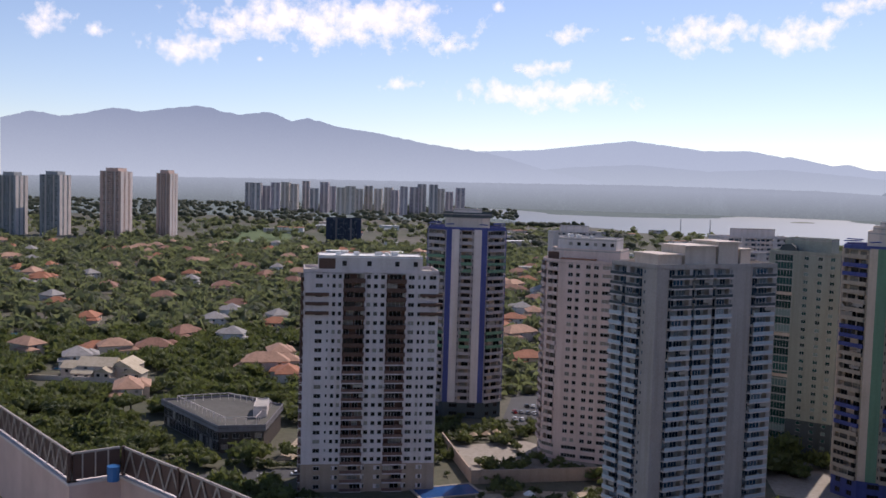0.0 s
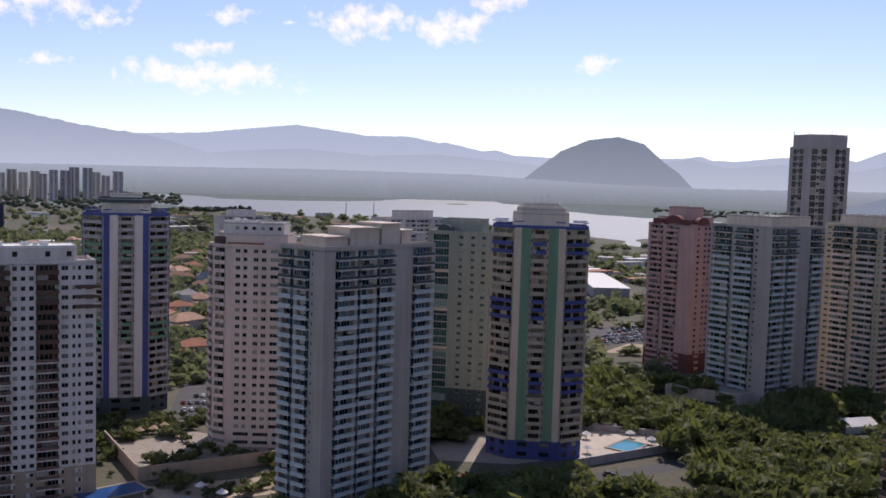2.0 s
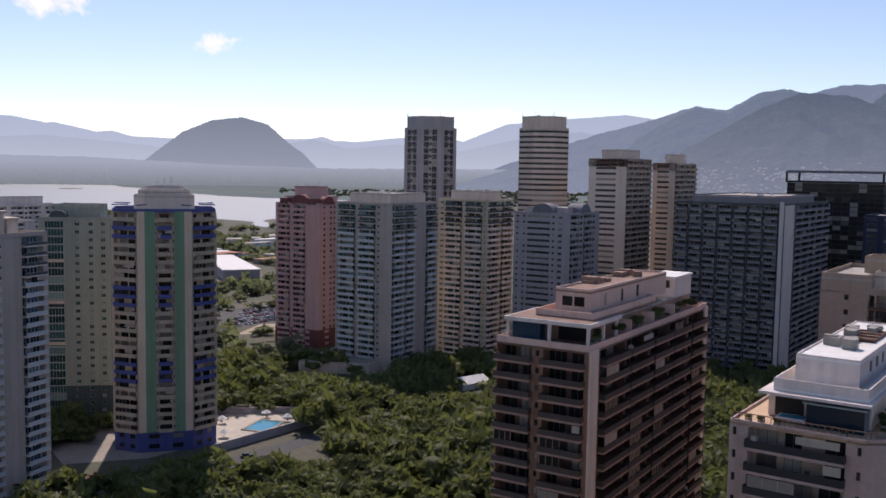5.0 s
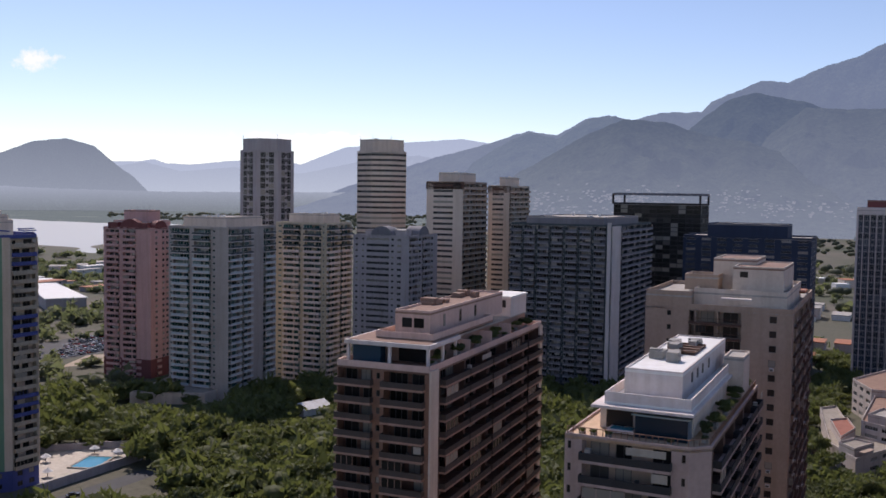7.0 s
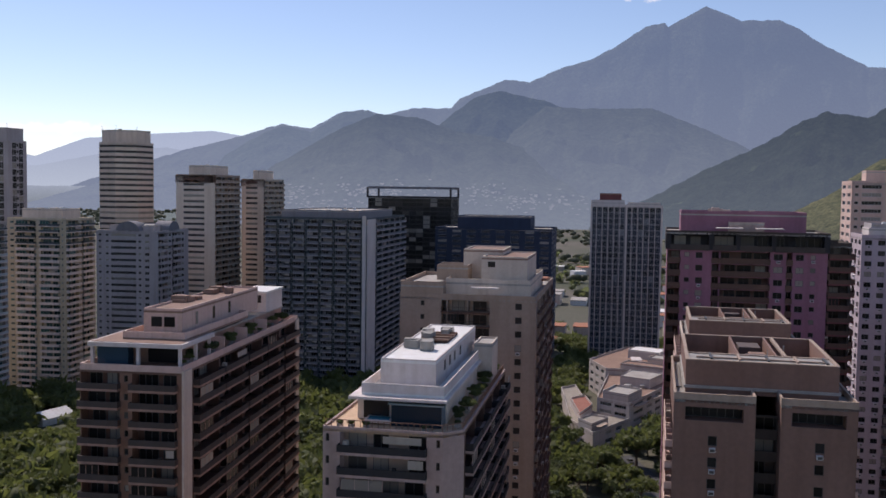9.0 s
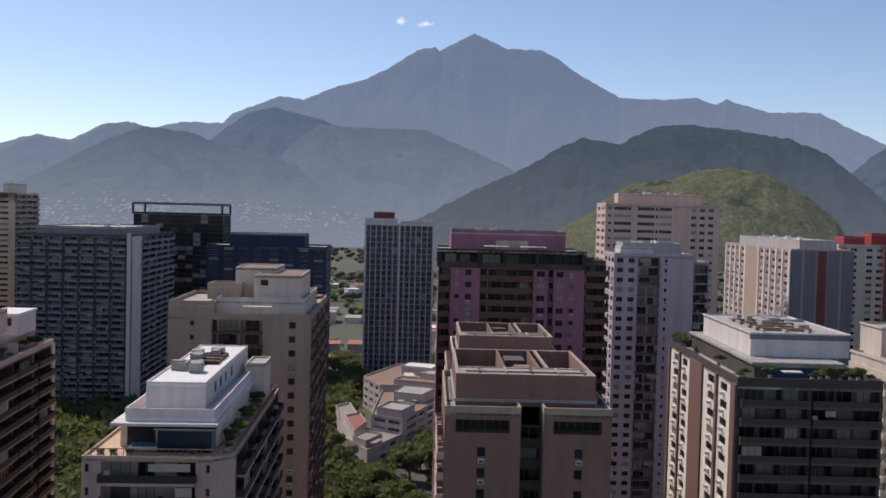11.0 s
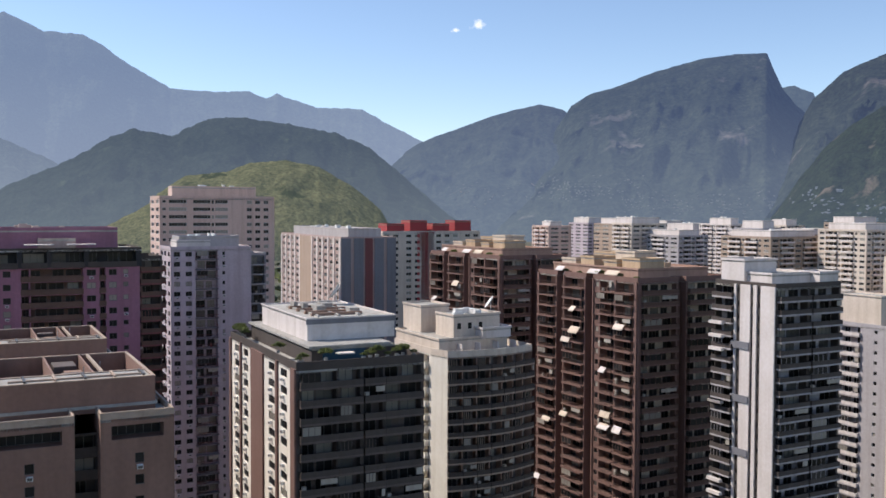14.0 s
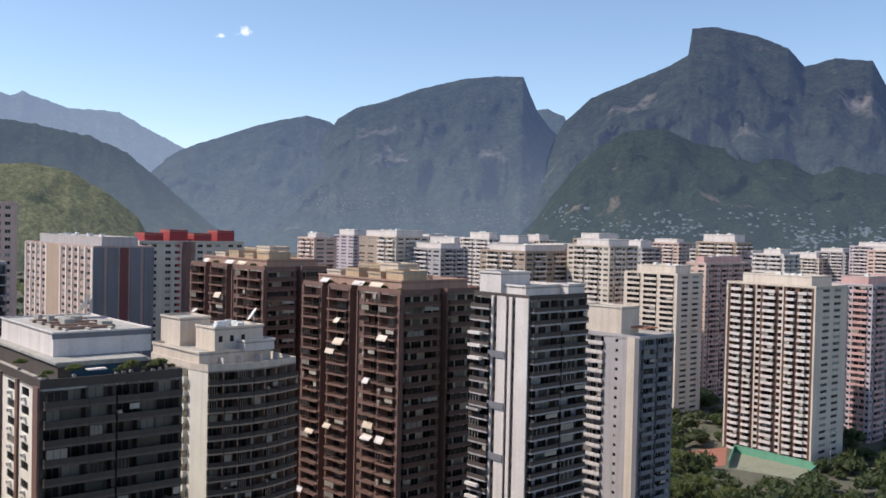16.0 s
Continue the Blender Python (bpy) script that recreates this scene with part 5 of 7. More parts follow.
# beige block with stepped roof houses
c = (186.6, 71.9)
plan = block(c, 106, 29.5, 16, 48)
t = Tower("apartment_block", "beige apartment block with dark balconies and stepped roof houses", *centre(plan), PT["beige"], GLASS_BLACK, FRAME_DARK, solo=10)
wall_round(t, plan, 0, 77.0, {3: ("4- 2.2v 3- 1.4r 4.6b 5b 2- 3- 2.4w 2.6-", {"deep": 2.2}), 0: "2- 4b 2w 6b 2w 6b 2w 6b 2-"}, front=PT["dark_brown"], balc=PT["dark_brown"], style="bars", depth=0.6, ac=0.3)
t.top(plan, 77.0, 1.0)
A = lambda x, y: step(step(c, 16, x), 106, y)
t.volume([A(0.1, 20), A(26, 20), A(26, 29.4), A(0.1, 29.4)], 77, 79.6, PT["beige"], ROOF, 0.9)
t.volume([A(3, 1.5), A(34, 1.5), A(34, 20), A(3, 20)], 77, 80.2, PT["warm_white"], ROOF, 0.9)
t.volume([A(5, 2.5), A(26, 2.5), A(26, 12.5), A(5, 12.5)], 80.2, 85.6, PT["warm_white"], RUST, 0.3)
t.volume([A(14, 9), A(30, 9), A(30, 18), A(14, 18)], 80.2, 86.6, PT["warm_white"], RUST, 0.3)
t.volume([A(8, 16), A(16, 16), A(16, 23), A(8, 23)], 80.2, 83.0, PT["beige"], ROOF, 0.6)
t.box_at("roof_awning", PT["white_slab"], A(1.0, 8), 106, 6, 1.6, 79.3, 79.6)
t.box_at("roof_window", GLASS_BLACK, A(4.95, 9.5), 106, 1.6, 0.06, 83.6, 84.8)
t.box_at("terrace_roof", TERRACOTTA, A(30, 0.3), 16, 8, 3, 78.6, 79.0)
clutter(t, [A(5, 3), A(28, 3), A(28, 22), A(5, 22)], 80.5, 8)
keep(plan, 4)
t.done()

# tan tiled block with two towers and a bare concrete roof
c = (134.1, 6.4)
A = lambda x, y: step(step(c, 14, x), 104, y)
plan = [A(0, 0), A(62, 0), A(62, 23.5), A(0, 23.5)]
t = Tower("apartment_block", "tan tiled apartment block with bare concrete roof pens and slotted front", *centre(plan), PT["tan_tile"], GLASS_BLACK, FRAME_DARK, solo=30)
wall_round(t, [A(0, 12.8), A(30, 12.8), A(30, 23.5), A(0, 23.5)], 0, 68, {3: ("4.2- 2w 4.5-", {"ac": 0.9}), 2: ("2- 3b 3b 3b 3b 3b 3b 3b 3b 1-", {})}, front=PT["pink_beige"], depth=1.0)
wall_round(t, [A(0, 0), A(30, 0), A(30, 9.6), A(0, 9.6)], 0, 68, {3: ("4- 2w 3.6-", {"ac": 0.9}), 0: "2- 3b 3b 3b 3b 3b 1-"}, front=PT["pink_beige"], depth=1.0)
wall_round(t, [A(3, 9.6), A(26, 9.6), A(26, 12.8), A(3, 12.8)], 0, 70, {3: ("3.2r", {})}, wall=PT["dark_stone"], front=PT["dark_stone"])
for y0, y1 in ((0, 9.6), (12.8, 23.5)):
    pl = [A(0, y0), A(30, y0), A(30, y1), A(0, y1)]
    wall_round(t, pl, 68, 72.2, {3: ("1.3- 7h 1.3-", {"n": 1, "back": PT["beige"]})})
    t.top(pl, 72.2, 0.95, CONCRETE, PT["beige"], 0.3)


def roof_pens(t, A, x0, x1, y0, y1, z, h):
    """A set-back roof storey: a decked strip in front, open pens behind it, pale copings, pipes and tanks."""
    pen, pale = PT["tan_tile"], PT["beige"]
    t.volume([A(x0, y0), A(x1, y0), A(x1, y1), A(x0, y1)], z, z + 1.0, pen, CONCRETE, 0)
    xm = x0 + 0.24 * (x1 - x0)
    box = lambda nm, mat, xa, xb, ya, yb, za, zb: t.box_at(nm, mat, A(xa, ya), 14, xb - xa, yb - ya, za, zb)
    top = z + h
    for xa, xb, ya, yb in ((x0, x0 + 0.4, y0, y1), (x1 - 0.4, x1, y0, y1), (x0 + 0.4, x1 - 0.4, y0, y0 + 0.4), (x0 + 0.4, x1 - 0.4, y1 - 0.4, y1), (xm, xm + 0.35, y0 + 0.4, y1 - 0.4)):
        box("pen_wall", pen, xa, xb, ya, yb, z + 1.06, top - 0.14)
        box("pen_wall", pale, xa - 0.05, xb + 0.05, ya - 0.05, yb + 0.05, top - 0.13, top)
    box("roof_duct", CONCRETE, x0 + 0.45, xm - 0.05, y0 + 0.45, y1 - 0.45, top - 0.5, top - 0.15)
    w = y1 - y0
    for f in (0.36, 0.62):
        box("pen_wall", pen, xm + 0.4, x1 - 0.45, y0 + f * w, y0 + f * w + 0.3, z + 1.06, top - 0.05)
    for xa, xb, ya, yb, zh in ((xm + 1, xm + 5, y0 + 0.42 * w, y0 + 0.56 * w, 0.3), (xm + 6, xm + 10, y0 + 0.40 * w, y0 + 0.52 * w, -0.2), (xm + 12, x1 - 2, y0 + 0.42 * w, y0 + 0.58 * w, 0.15)):
        box("roof_unit", RUST if zh < 0 else PT["stone_brown"], xa, xb, ya, yb, z + 1.06, top + zh - 0.9)
    for k in range(5):
        ya = y0 + (0.06 + 0.19 * k) * w
        box("roof_duct", pale if k % 2 else FRAME_DARK, x0 + 0.8, xm - 0.6, ya, ya + 0.3, top - 0.15, top + 0.2)
    box("roof_duct", pale, x0 + 2.2, x0 + 2.55, y0 + 1.5, y1 - 1.5, top - 0.15, top + 0.1)
    box("roof_duct", pale, xm + 0.4, x1 - 1, y0 + 0.30 * w, y0 + 0.32 * w, top - 0.3, top + 0.1)
    antenna(t, *A(x0 + 3, y0 + 0.45 * w), top - 0.4, 1.8)
    antenna(t, *A(xm + 4, y0 + 0.3 * w), top - 0.4, 1.4)


roof_pens(t, A, 5.0, 30, 1.6, 21.9, 72.24, 4.7)
for ya, yb in ((0.4, 9.2), (13.2, 23.1)):
    for x in (9, 18):
        t.box_at("roof_duct", PT["beige"], A(x, ya), 14, 6, 0.9, 72.24, 72.9)
# flat black strips on the deck stand in for the shaded slots
t.box_at("light_well", GLASS_BLACK, A(8, 22.3), 14, 18, 0.8, 72.24, 72.4)
t.box_at("light_well", GLASS_BLACK, A(8, 0.4), 14, 18, 0.8, 72.24, 72.4)
wall_round(t, [A(36, 2), A(62, 2), A(62, 21.5), A(36, 21.5)], 0, 74, {3: ("2- 4r 3- 2w 3- 4r 2-", {}), 2: ("2- 3b 3b 3b 3b 3b 3b 3b 1-", {})}, front=PT["pink_beige"])
t.top([A(36, 2), A(62, 2), A(62, 21.5), A(36, 21.5)], 74, 0.9, CONCRETE, PT["warm_white"])
roof_pens(t, A, 40, 61, 3.4, 20.4, 74, 4.0)
keep(plan, 4)
t.done()

# purple block; the shade under its roof awnings is painted black
c = (234.2, 18.9)
plan = block(c, 104, 36, 14, 20)
t = Tower("apartment_block", "mauve purple apartment block with a shade-dark roof storey and maroon recesses", *centre(plan), PT["purple"], GLASS_BLACK, FRAME_DARK)
wall_round(t, plan, 0, 87, {3: ("2.6b 2.4v 2.2w 1.2- 1.6r 9.4r 2.8w 1.3r 2.4w 2.4v 1.4-", {"ac": 0.25, "deep": 2.4, "back": PT["dark_brown"]}), 0: "6b 1- 6b 1-"}, front=PT["dark_brown"], balc=PT["dark_brown"], depth=0.6)
A = lambda x, y: step(step(c, 14, x), 104, y)
wall_round(t, inset(plan, -0.4), 87, 91, {3: ("0.6- 5r 0.4- 3r 0.4- 4r 0.4- 6r 0.6-", {"deep": 3.0, "n": 1}), 0: ("1- 4r 1-", {"n": 1})}, wall=PT["black_panel"], front=PT["dark_stone"], balc=PT["dark_stone"])
t.top(inset(plan, -0.4), 91, 0.5, ROOF, PT["dark_stone"])
t.volume([A(3, 4.5), A(18, 4.5), A(18, 33), A(3, 33)], 91, 95.4, PT["purple"], ROOF, 0.7)
t.volume([A(1.2, 14), A(4, 14), A(4, 22), A(1.2, 22)], 91, 93.4, PT["dusty_pink"], ROOF, 0.3)
clutter(t, [A(5, 6), A(16, 6), A(16, 31), A(5, 31)], 95.4, 6, PT["dusty_pink"])
# its dark side wing of stacked balconies
wing = [A(1.6, -5.4), A(18, -5.4), A(18, 0), A(1.6, 0)]
wall_round(t, wing, 0, 88.5, {3: ("0.3- 4.8b 0.3-", {}), 0: "1- 5b 2w 5b 1-"}, wall=PT["dark_stone"], front=PT["dark_brown"], balc=PT["maroon"], depth=1.2, deep=2.0)
t.top(wing, 88.5, 0.8, ROOF, PT["dark_stone"])
for k in range(2):
    t.box_at("canopy", PT["white_slab"], step(step(c, 104, 10 + 9 * k), 14, 0.2), 104, 6, 3, 92.2, 92.4)
keep(plan, 4)
t.done()

# lilac-white tower
t, plan = simple("apartment_tower", "lilac-white apartment tower with a column of dark balconies", (289.6, 14.7), 14, 16, -76, 24.2, 88.5,
                 "4w 4w 4w", "0.3- 3w 0.3- 3w 0.3- 6.6b 0.7- 1.9v 7.2-", PT["lilac_white"], GLASS_BLACK, FRAME_DARK, front=PT["maroon"], balc=PT["slate"], style="bars", depth=1.0, ac=0.5,
                 pent=(3, 3.6, PT["cool_grey"]))
wing = block(step(step(plan[0], 14, 2.2), -76, 24.25), 14, 13, -76, 5.2)
wall_round(t, wing, 0, 86.5, {3: "1-", 0: ("0.3- 4.6b 0.3-", {})}, wall=PT["slate"], front=PT["dark_stone"], balc=PT["cool_grey"], depth=1.0, style="bars")
t.top(wing, 86.5, 0.8, ROOF, PT["cool_grey"])
t.volume(block(step(step(plan[0], 14, 1), -76, 2), 14, 9, -76, 10), 88.5, 91.0, PT["white_slab"], ROOF, 0.4)
t.done()

# tall pink-beige block behind
t, plan = simple("apartment_block", "tall pink-beige apartment block with dark window rows", pt(86.5, 385), 14, 20, -76, 46, 105,
                 "2w 2w", "2v 4l 1.4- 4l 1w 3l 2- 2- 2w 2w 2w 1-", PT["pink_beige"], GLASS_BLACK, near=False, pent=(6, 4.5, PT["pink_beige"]))
t.done()

# grey-striped block and red-roofed block
t, plan = simple("apartment_block", "beige and slate apartment block with satellite dishes on the walls", (394.8, -48.6), 12, 92, -76, 25, 88.5,
                 ("0.6s 2w 0.6s 2w 0.6s 2w 0.6s 2w 0.6s 6t 0.6s 2w 0.6s 2w 0.6s 2w 0.6s 2w 0.6s 2w 0.8s", {"stripe": {"s": PT["white_slab"], "t": PT["beige"]}, "ac": 0.4}), "3t 1- 3t 0.6- 2.4s 0.6- 3t 1- 3t", PT["dusty_pink"], GLASS_BLACK, near=False, stripe={"s": PT["maroon"], "t": PT["slate"]}, back=PT["beige"],
                 pent=(5, 4, PT["cool_grey"]), units=8)
t.done()
t, plan = simple("apartment_block", "cream and red apartment block with red roof houses", (436, -73), 14, 40, -76, 52, 90,
                 "2w 2w 2w 2w", "2w 2w 1- 2w 2w 3- 2w 2w 2w 1- 2w 2w", PT["warm_white"], GLASS_BLACK, near=False)
for k in range(4):
    a = step(step(plan[0], -76, 3 + 12 * k), 14, 2)
    t.volume(block(a, 14, 10, -76, 9), 90, 94 + (k % 2) * 1.5, PT["red_paint"], RUST)
t.box_at("red_bay", PT["red_paint"], step(plan[0], -76, 18), -76, 9, 0.5, 0, 90.5)
t.done()

# dark stone block; its cream flank's sunlight is partly in the paint
c = (159.5, -12.1)
plan = block(c, 13, 46, -77, 23.6)
t = Tower("apartment_block", "dark stone apartment block with balconies and a cream flank", *centre(plan), PT["dark_stone"], GLASS_BLACK, FRAME_DARK, solo=28)
A = lambda x, y: step(step(c, 13, x), -77, y)
wall_round(t, plan, 0.5, 73.2, {3: ("0.6s 0.7- 3w 0.5s 3w 0.9- 4.2s 0.9- 3.2w 0.6s 3.2w 0.8- 1.2s", {"wall": PT["bright_cream"], "ac": 0.97, "stripe": {"s": PT["mauve_brown"]}}), 0: ("0.4- 7b 4.4b 0.3- 4b 7.4b 0.4-", {})},
           front=PT["dark_stone"], balc=PT["stone_brown"], back=PT["stone_brown"], depth=1.2, deep=1.9)
t.top(plan, 73.2, 1.5, ROOF, PT["dark_stone"])
t.volume([A(4, 4), A(44, 4), A(44, 20), A(4, 20)], 73.2, 76.2, PT["dark_stone"], ROOF, 0)
t.box_at("terrace_slab", CONCRETE, A(4, 3.6), 13, 41, -15.5, 76.25, 76.65)
t.volume([A(11, 5.5), A(41, 5.5), A(41, 22.6), A(11, 22.6)], 76.65, 80.5, PT["white_slab"], ROOF, 0.3)
t.box_at("box_band", PT["slate"], A(10.9, 5.3), -77, 17.4, 0.15, 79.6, 80.5)
for x in (16, 20, 25, 30):
    t.box_at("roof_duct", RUST, A(x, 8), -77, 10, 0.7, 80.5, 81.1)
for y in (9, 13, 17):
    t.box_at("roof_duct", CONCRETE, A(14, y), 13, 20, 0.5, 80.5, 80.9)
clutter(t, [A(13, 7), A(39, 7), A(39, 21), A(13, 21)], 80.5, 12, CONCRETE)
t.box_at("terrace_awning", PT["white_slab"], A(1.2, 8), -77, 3.0, 1.6, 75.4, 75.6)
t.box_at("terrace_window", GLASS_BLUE, A(3.9, 6), -77, 8, 0.08, 73.6, 75.9)
SHRUBS += [(*A(1.0 + 0.6 * (k % 3), y), 74.8, 0.7 + 0.35 * (k % 3)) for k, y in enumerate((0.8, 1.6, 6, 12.5, 14, 15.5, 17, 19, 20.5, 22))]
SHRUBS += [(*A(x, 1.0), 74.8, 1.0 + 0.3 * (k % 3)) for k, x in enumerate((38, 40, 42, 44, 14))]
dish(t, *A(36, 20), 80.8, 2.2)
keep(plan, 4)
t.done()

# cream block with a bowed front
l, r = Vector((206.9, -46.4)), Vector(step((206.9, -46.4), -72, 27.3))
u = (r - l).normalized()
n_out = Vector((u.y, -u.x))
w = (r - l).length
front_pts = [tuple(l + u * (3.6 + (w - 3.6) * k / 7) + n_out * 2.2 * math.sin(math.pi * k / 7)) for k in range(8)]
corner = step(step(tuple(l), 15, 6.0), -72, 2.5)
plan = [corner] + front_pts + [step(r, 15, 26), step(corner, 15, 20)]
t = Tower("apartment_block", "cream apartment block with a bowed front of dark windows", *centre(plan), PT["warm_white"], GLASS_BLACK, FRAME_DARK, solo=10)
faces = {i: ("3b", {"wall": PT["terrace_brown"], "front": PT["dark_stone"], "balc": PT["beige"], "depth": 0.9, "deep": 2.0, "style": "solid", "back": PT["stone_brown"]}) for i in range(1, 8)}
# left wall and pier take the brighter cream, sunlight put into paint
faces[len(plan) - 1] = ("3- 2w 3- 4b 3- 4b 1-", {"wall": PT["bright_cream"]})
faces[0] = ("1-", {"wall": PT["bright_cream"]})
wall_round(t, plan, 0, 67.0, faces)
t.top(plan, 67.0, 1.5)
A = lambda x, y: step(step(tuple(l), 15, x), -72, y)
t.volume([A(3, 3), A(26, 3), A(26, 22), A(3, 22)], 67.0, 70.5, PT["warm_white"], ROOF)
t.volume([A(5, 8), A(14, 8), A(14, 21), A(5, 21)], 70.5, 75.6, PT["warm_white"], ROOF)
t.volume([A(18, 6), A(28, 6), A(28, 14), A(18, 14)], 70.5, 76.8, PT["warm_white"], ROOF)
t.volume([A(1.5, 14), A(6, 14), A(6, 22), A(1.5, 22)], 70.5, 72.6, PT["white_slab"], ROOF)
for y in (9, 12, 15):
    t.box_at("penthouse_window", GLASS_BLACK, A(4.95, y), -72, 1.0, 0.08, 72.6, 74.0)
for y in (8, 13, 18, 23):
    t.box_at("terrace_screen", PT["white_slab"], A(0.6, y), 15, 2.6, 0.25, 67.0, 69.6)
clutter(t, [A(6, 9), A(13, 9), A(13, 20), A(6, 20)], 75.6, 5, WHITE)
dish(t, *A(10, 21.5), 76.0, 1.8)
keep(plan, 4)
t.done()

# brown twin blocks
for c, ll, lr, z, nm in (((217.9, -100.7), 44, 30, 82.5, 0), ((287.9, -86), 48, 26, 85, 1)):
    A = lambda x, y: step(step(c, 15, x), -75, y)
    L, R, J = (lambda f: f * ll), (lambda f: f * lr), 2.2
    plan = [A(0, 0), A(0, R(0.44)), A(J, R(0.44)), A(J, R(0.53)), A(0, R(0.53)), A(0, lr), A(ll, lr), A(ll, 0), A(L(0.78), 0), A(L(0.78), J), A(L(0.71), J), A(L(0.71), 0),
            A(L(0.48), 0), A(L(0.48), J), A(L(0.41), J), A(L(0.41), 0)]
    t = Tower("apartment_block", ("dark brown apartment block with awnings over deep balconies", "brown apartment block with pale awnings and ochre roof houses")[nm], *centre(plan),
              PT["mauve_brown"], GLASS_BLACK, FRAME_DARK, nm == 0, 3.0, "brown twin blocks", "apartment block", 20)
    # recess walls and backs painted darker brown, as shade between the bays
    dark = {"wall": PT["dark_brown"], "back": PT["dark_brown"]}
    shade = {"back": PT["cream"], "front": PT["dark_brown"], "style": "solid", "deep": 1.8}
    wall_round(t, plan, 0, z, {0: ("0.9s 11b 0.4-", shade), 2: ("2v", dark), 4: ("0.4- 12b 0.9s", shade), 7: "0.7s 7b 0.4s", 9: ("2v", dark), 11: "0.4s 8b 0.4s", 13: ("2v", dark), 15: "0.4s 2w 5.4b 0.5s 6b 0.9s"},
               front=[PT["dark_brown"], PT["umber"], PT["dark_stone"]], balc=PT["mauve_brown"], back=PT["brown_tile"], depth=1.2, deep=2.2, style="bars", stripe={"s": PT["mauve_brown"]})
    t.top(plan, z, 1.3, ROOF, PT["mauve_brown"])
    t.volume([A(3, 2.6), A(ll - 4, 2.6), A(ll - 4, lr - 4), A(3, lr - 4)], z, z + 3.0, PT["terrace_brown"], RUST, 0.5)
    for x0, x1, y0, y1, h, mat in ((4, 11, 4, 12, 5.4, "ochre"), (12.5, 18, 3.4, 10, 4.6, "ochre"), (14, 22, 10.5, 18, 6.8, "cream"), (23, 29, 4, 12, 5.2, "ochre"), (30.5, 37, 3.4, 13, 4.4, "cream"), (26, 36, 14, 20, 6.0, "ochre")):
        t.volume([A(x0, y0), A(x1, y0), A(x1, y1), A(x0, y1)], z + 3.0, z + h, PT[mat], ROOF, 0.5)
    for k in (1, 3, 4):
        awning(t, A(ll - 1 - 7.4 * k, 2.0), 195, 3.0 + 0.6 * k, z + 1.7, 1.0, 0.9, PT["white_slab"] if k % 2 else PT["cream"])
    for k in range(15):
        f = random.choice((0.985, 0.90, 0.70, 0.60, 0.39, 0.30, 0.17))
        awning(t, A(L(f), 0), 195, random.uniform(2.2, 4.2), 20.6 + (z / round(z / 3)) * random.randrange(20), random.uniform(0.5, 1.3), random.uniform(0.9, 1.5), random.choice((PT["white_slab"], PT["cream"], PT["warm_white"])))
    clutter(t, [A(4, 3.4), A(ll - 5, 3.4), A(ll - 5, lr - 5), A(4, lr - 5)], z + 3.0, 8, PT["ochre"])
    SHRUBS += [(*A(x, 1.3), z + 0.6, 0.9 + 0.3 * (k % 3)) for k, x in enumerate((2, 9, 17, 26, 33))]
    keep(plan)
    t.done()

# white-finned dark tower
c = (180.2, -115.1)
t, plan = simple("apartment_tower", "dark balconied tower with tall white fins", c, 15, 17.8, -75, 20.3, 84,
                 "5b 0.5s 1.0v 2.4s 0.7v 0.8s 0.9v 3.2s", "0.3- 6b 0.3- 6b 0.3-", PT["dark_stone"], GLASS_BLACK, FRAME_DARK, front=PT["dark_stone"], balc=PT["cool_grey"], back=PT["cool_grey"], depth=1.1, deep=2.0, style="solid", storey=2.9, solo=20,
                 stripe={"s": PT["white_slab"], "t": PT["white_slab"]})
A = lambda x, y: step(step(c, 15, x), -75, y)
t.volume([A(3, 2), A(17, 2), A(17, 16), A(3, 16)], 84, 86.6, PT["white_slab"], ROOF)
t.volume([A(10, 1), A(17, 1), A(17, 11), A(10, 11)], 84, 89.4, PT["white_slab"], ROOF)
t.volume([A(0.5, 14), A(6, 14), A(6, 20), A(0.5, 20)], 84, 86.8, PT["white_slab"], ROOF)
for k in range(7):
    zz = 30 + 3 * random.randrange(16)
    t.box_at("awning", PT["white_slab"], step(A(17.4, 0), 105, 1.3), 195, 4, -1.0, zz, zz + 0.7)
for k in range(6):
    t.box_at("link_panel", PT["slate"], step(A(12.2, 0), 105, 0.4), 195, 5.2, -0.2, 10 + 12 * k, 11.6 + 12 * k)
t.done()

# grey banded tower
c = (231.8, -188.9)
t, plan = simple("apartment_tower", "grey and white apartment tower with a terracotta roof terrace", c, 15, 21, -75, 18.3, 66.5,
                 "5b 2.5- 2v 2- 2s 1.2t", ("0.6- 5b 0.6- 5b 2.4w", {"wall": PT["slate"], "front": PT["slate"]}), PT["cool_grey"], GLASS_BLACK, FRAME, front=PT["white_slab"], depth=0.9,
                 stripe={"s": PT["warm_white"], "t": PT["slate"]})
A = lambda x, y: step(step(c, 15, x), -75, y)
t.volume([A(8, 1), A(24, 1), A(24, 10), A(8, 10)], 66.5, 75.5, PT["warm_white"], ROOF)
t.box_at("terrace_roof", TERRACOTTA, A(2, 6), 15, 7, -6, 69.2, 69.6)
t.done()

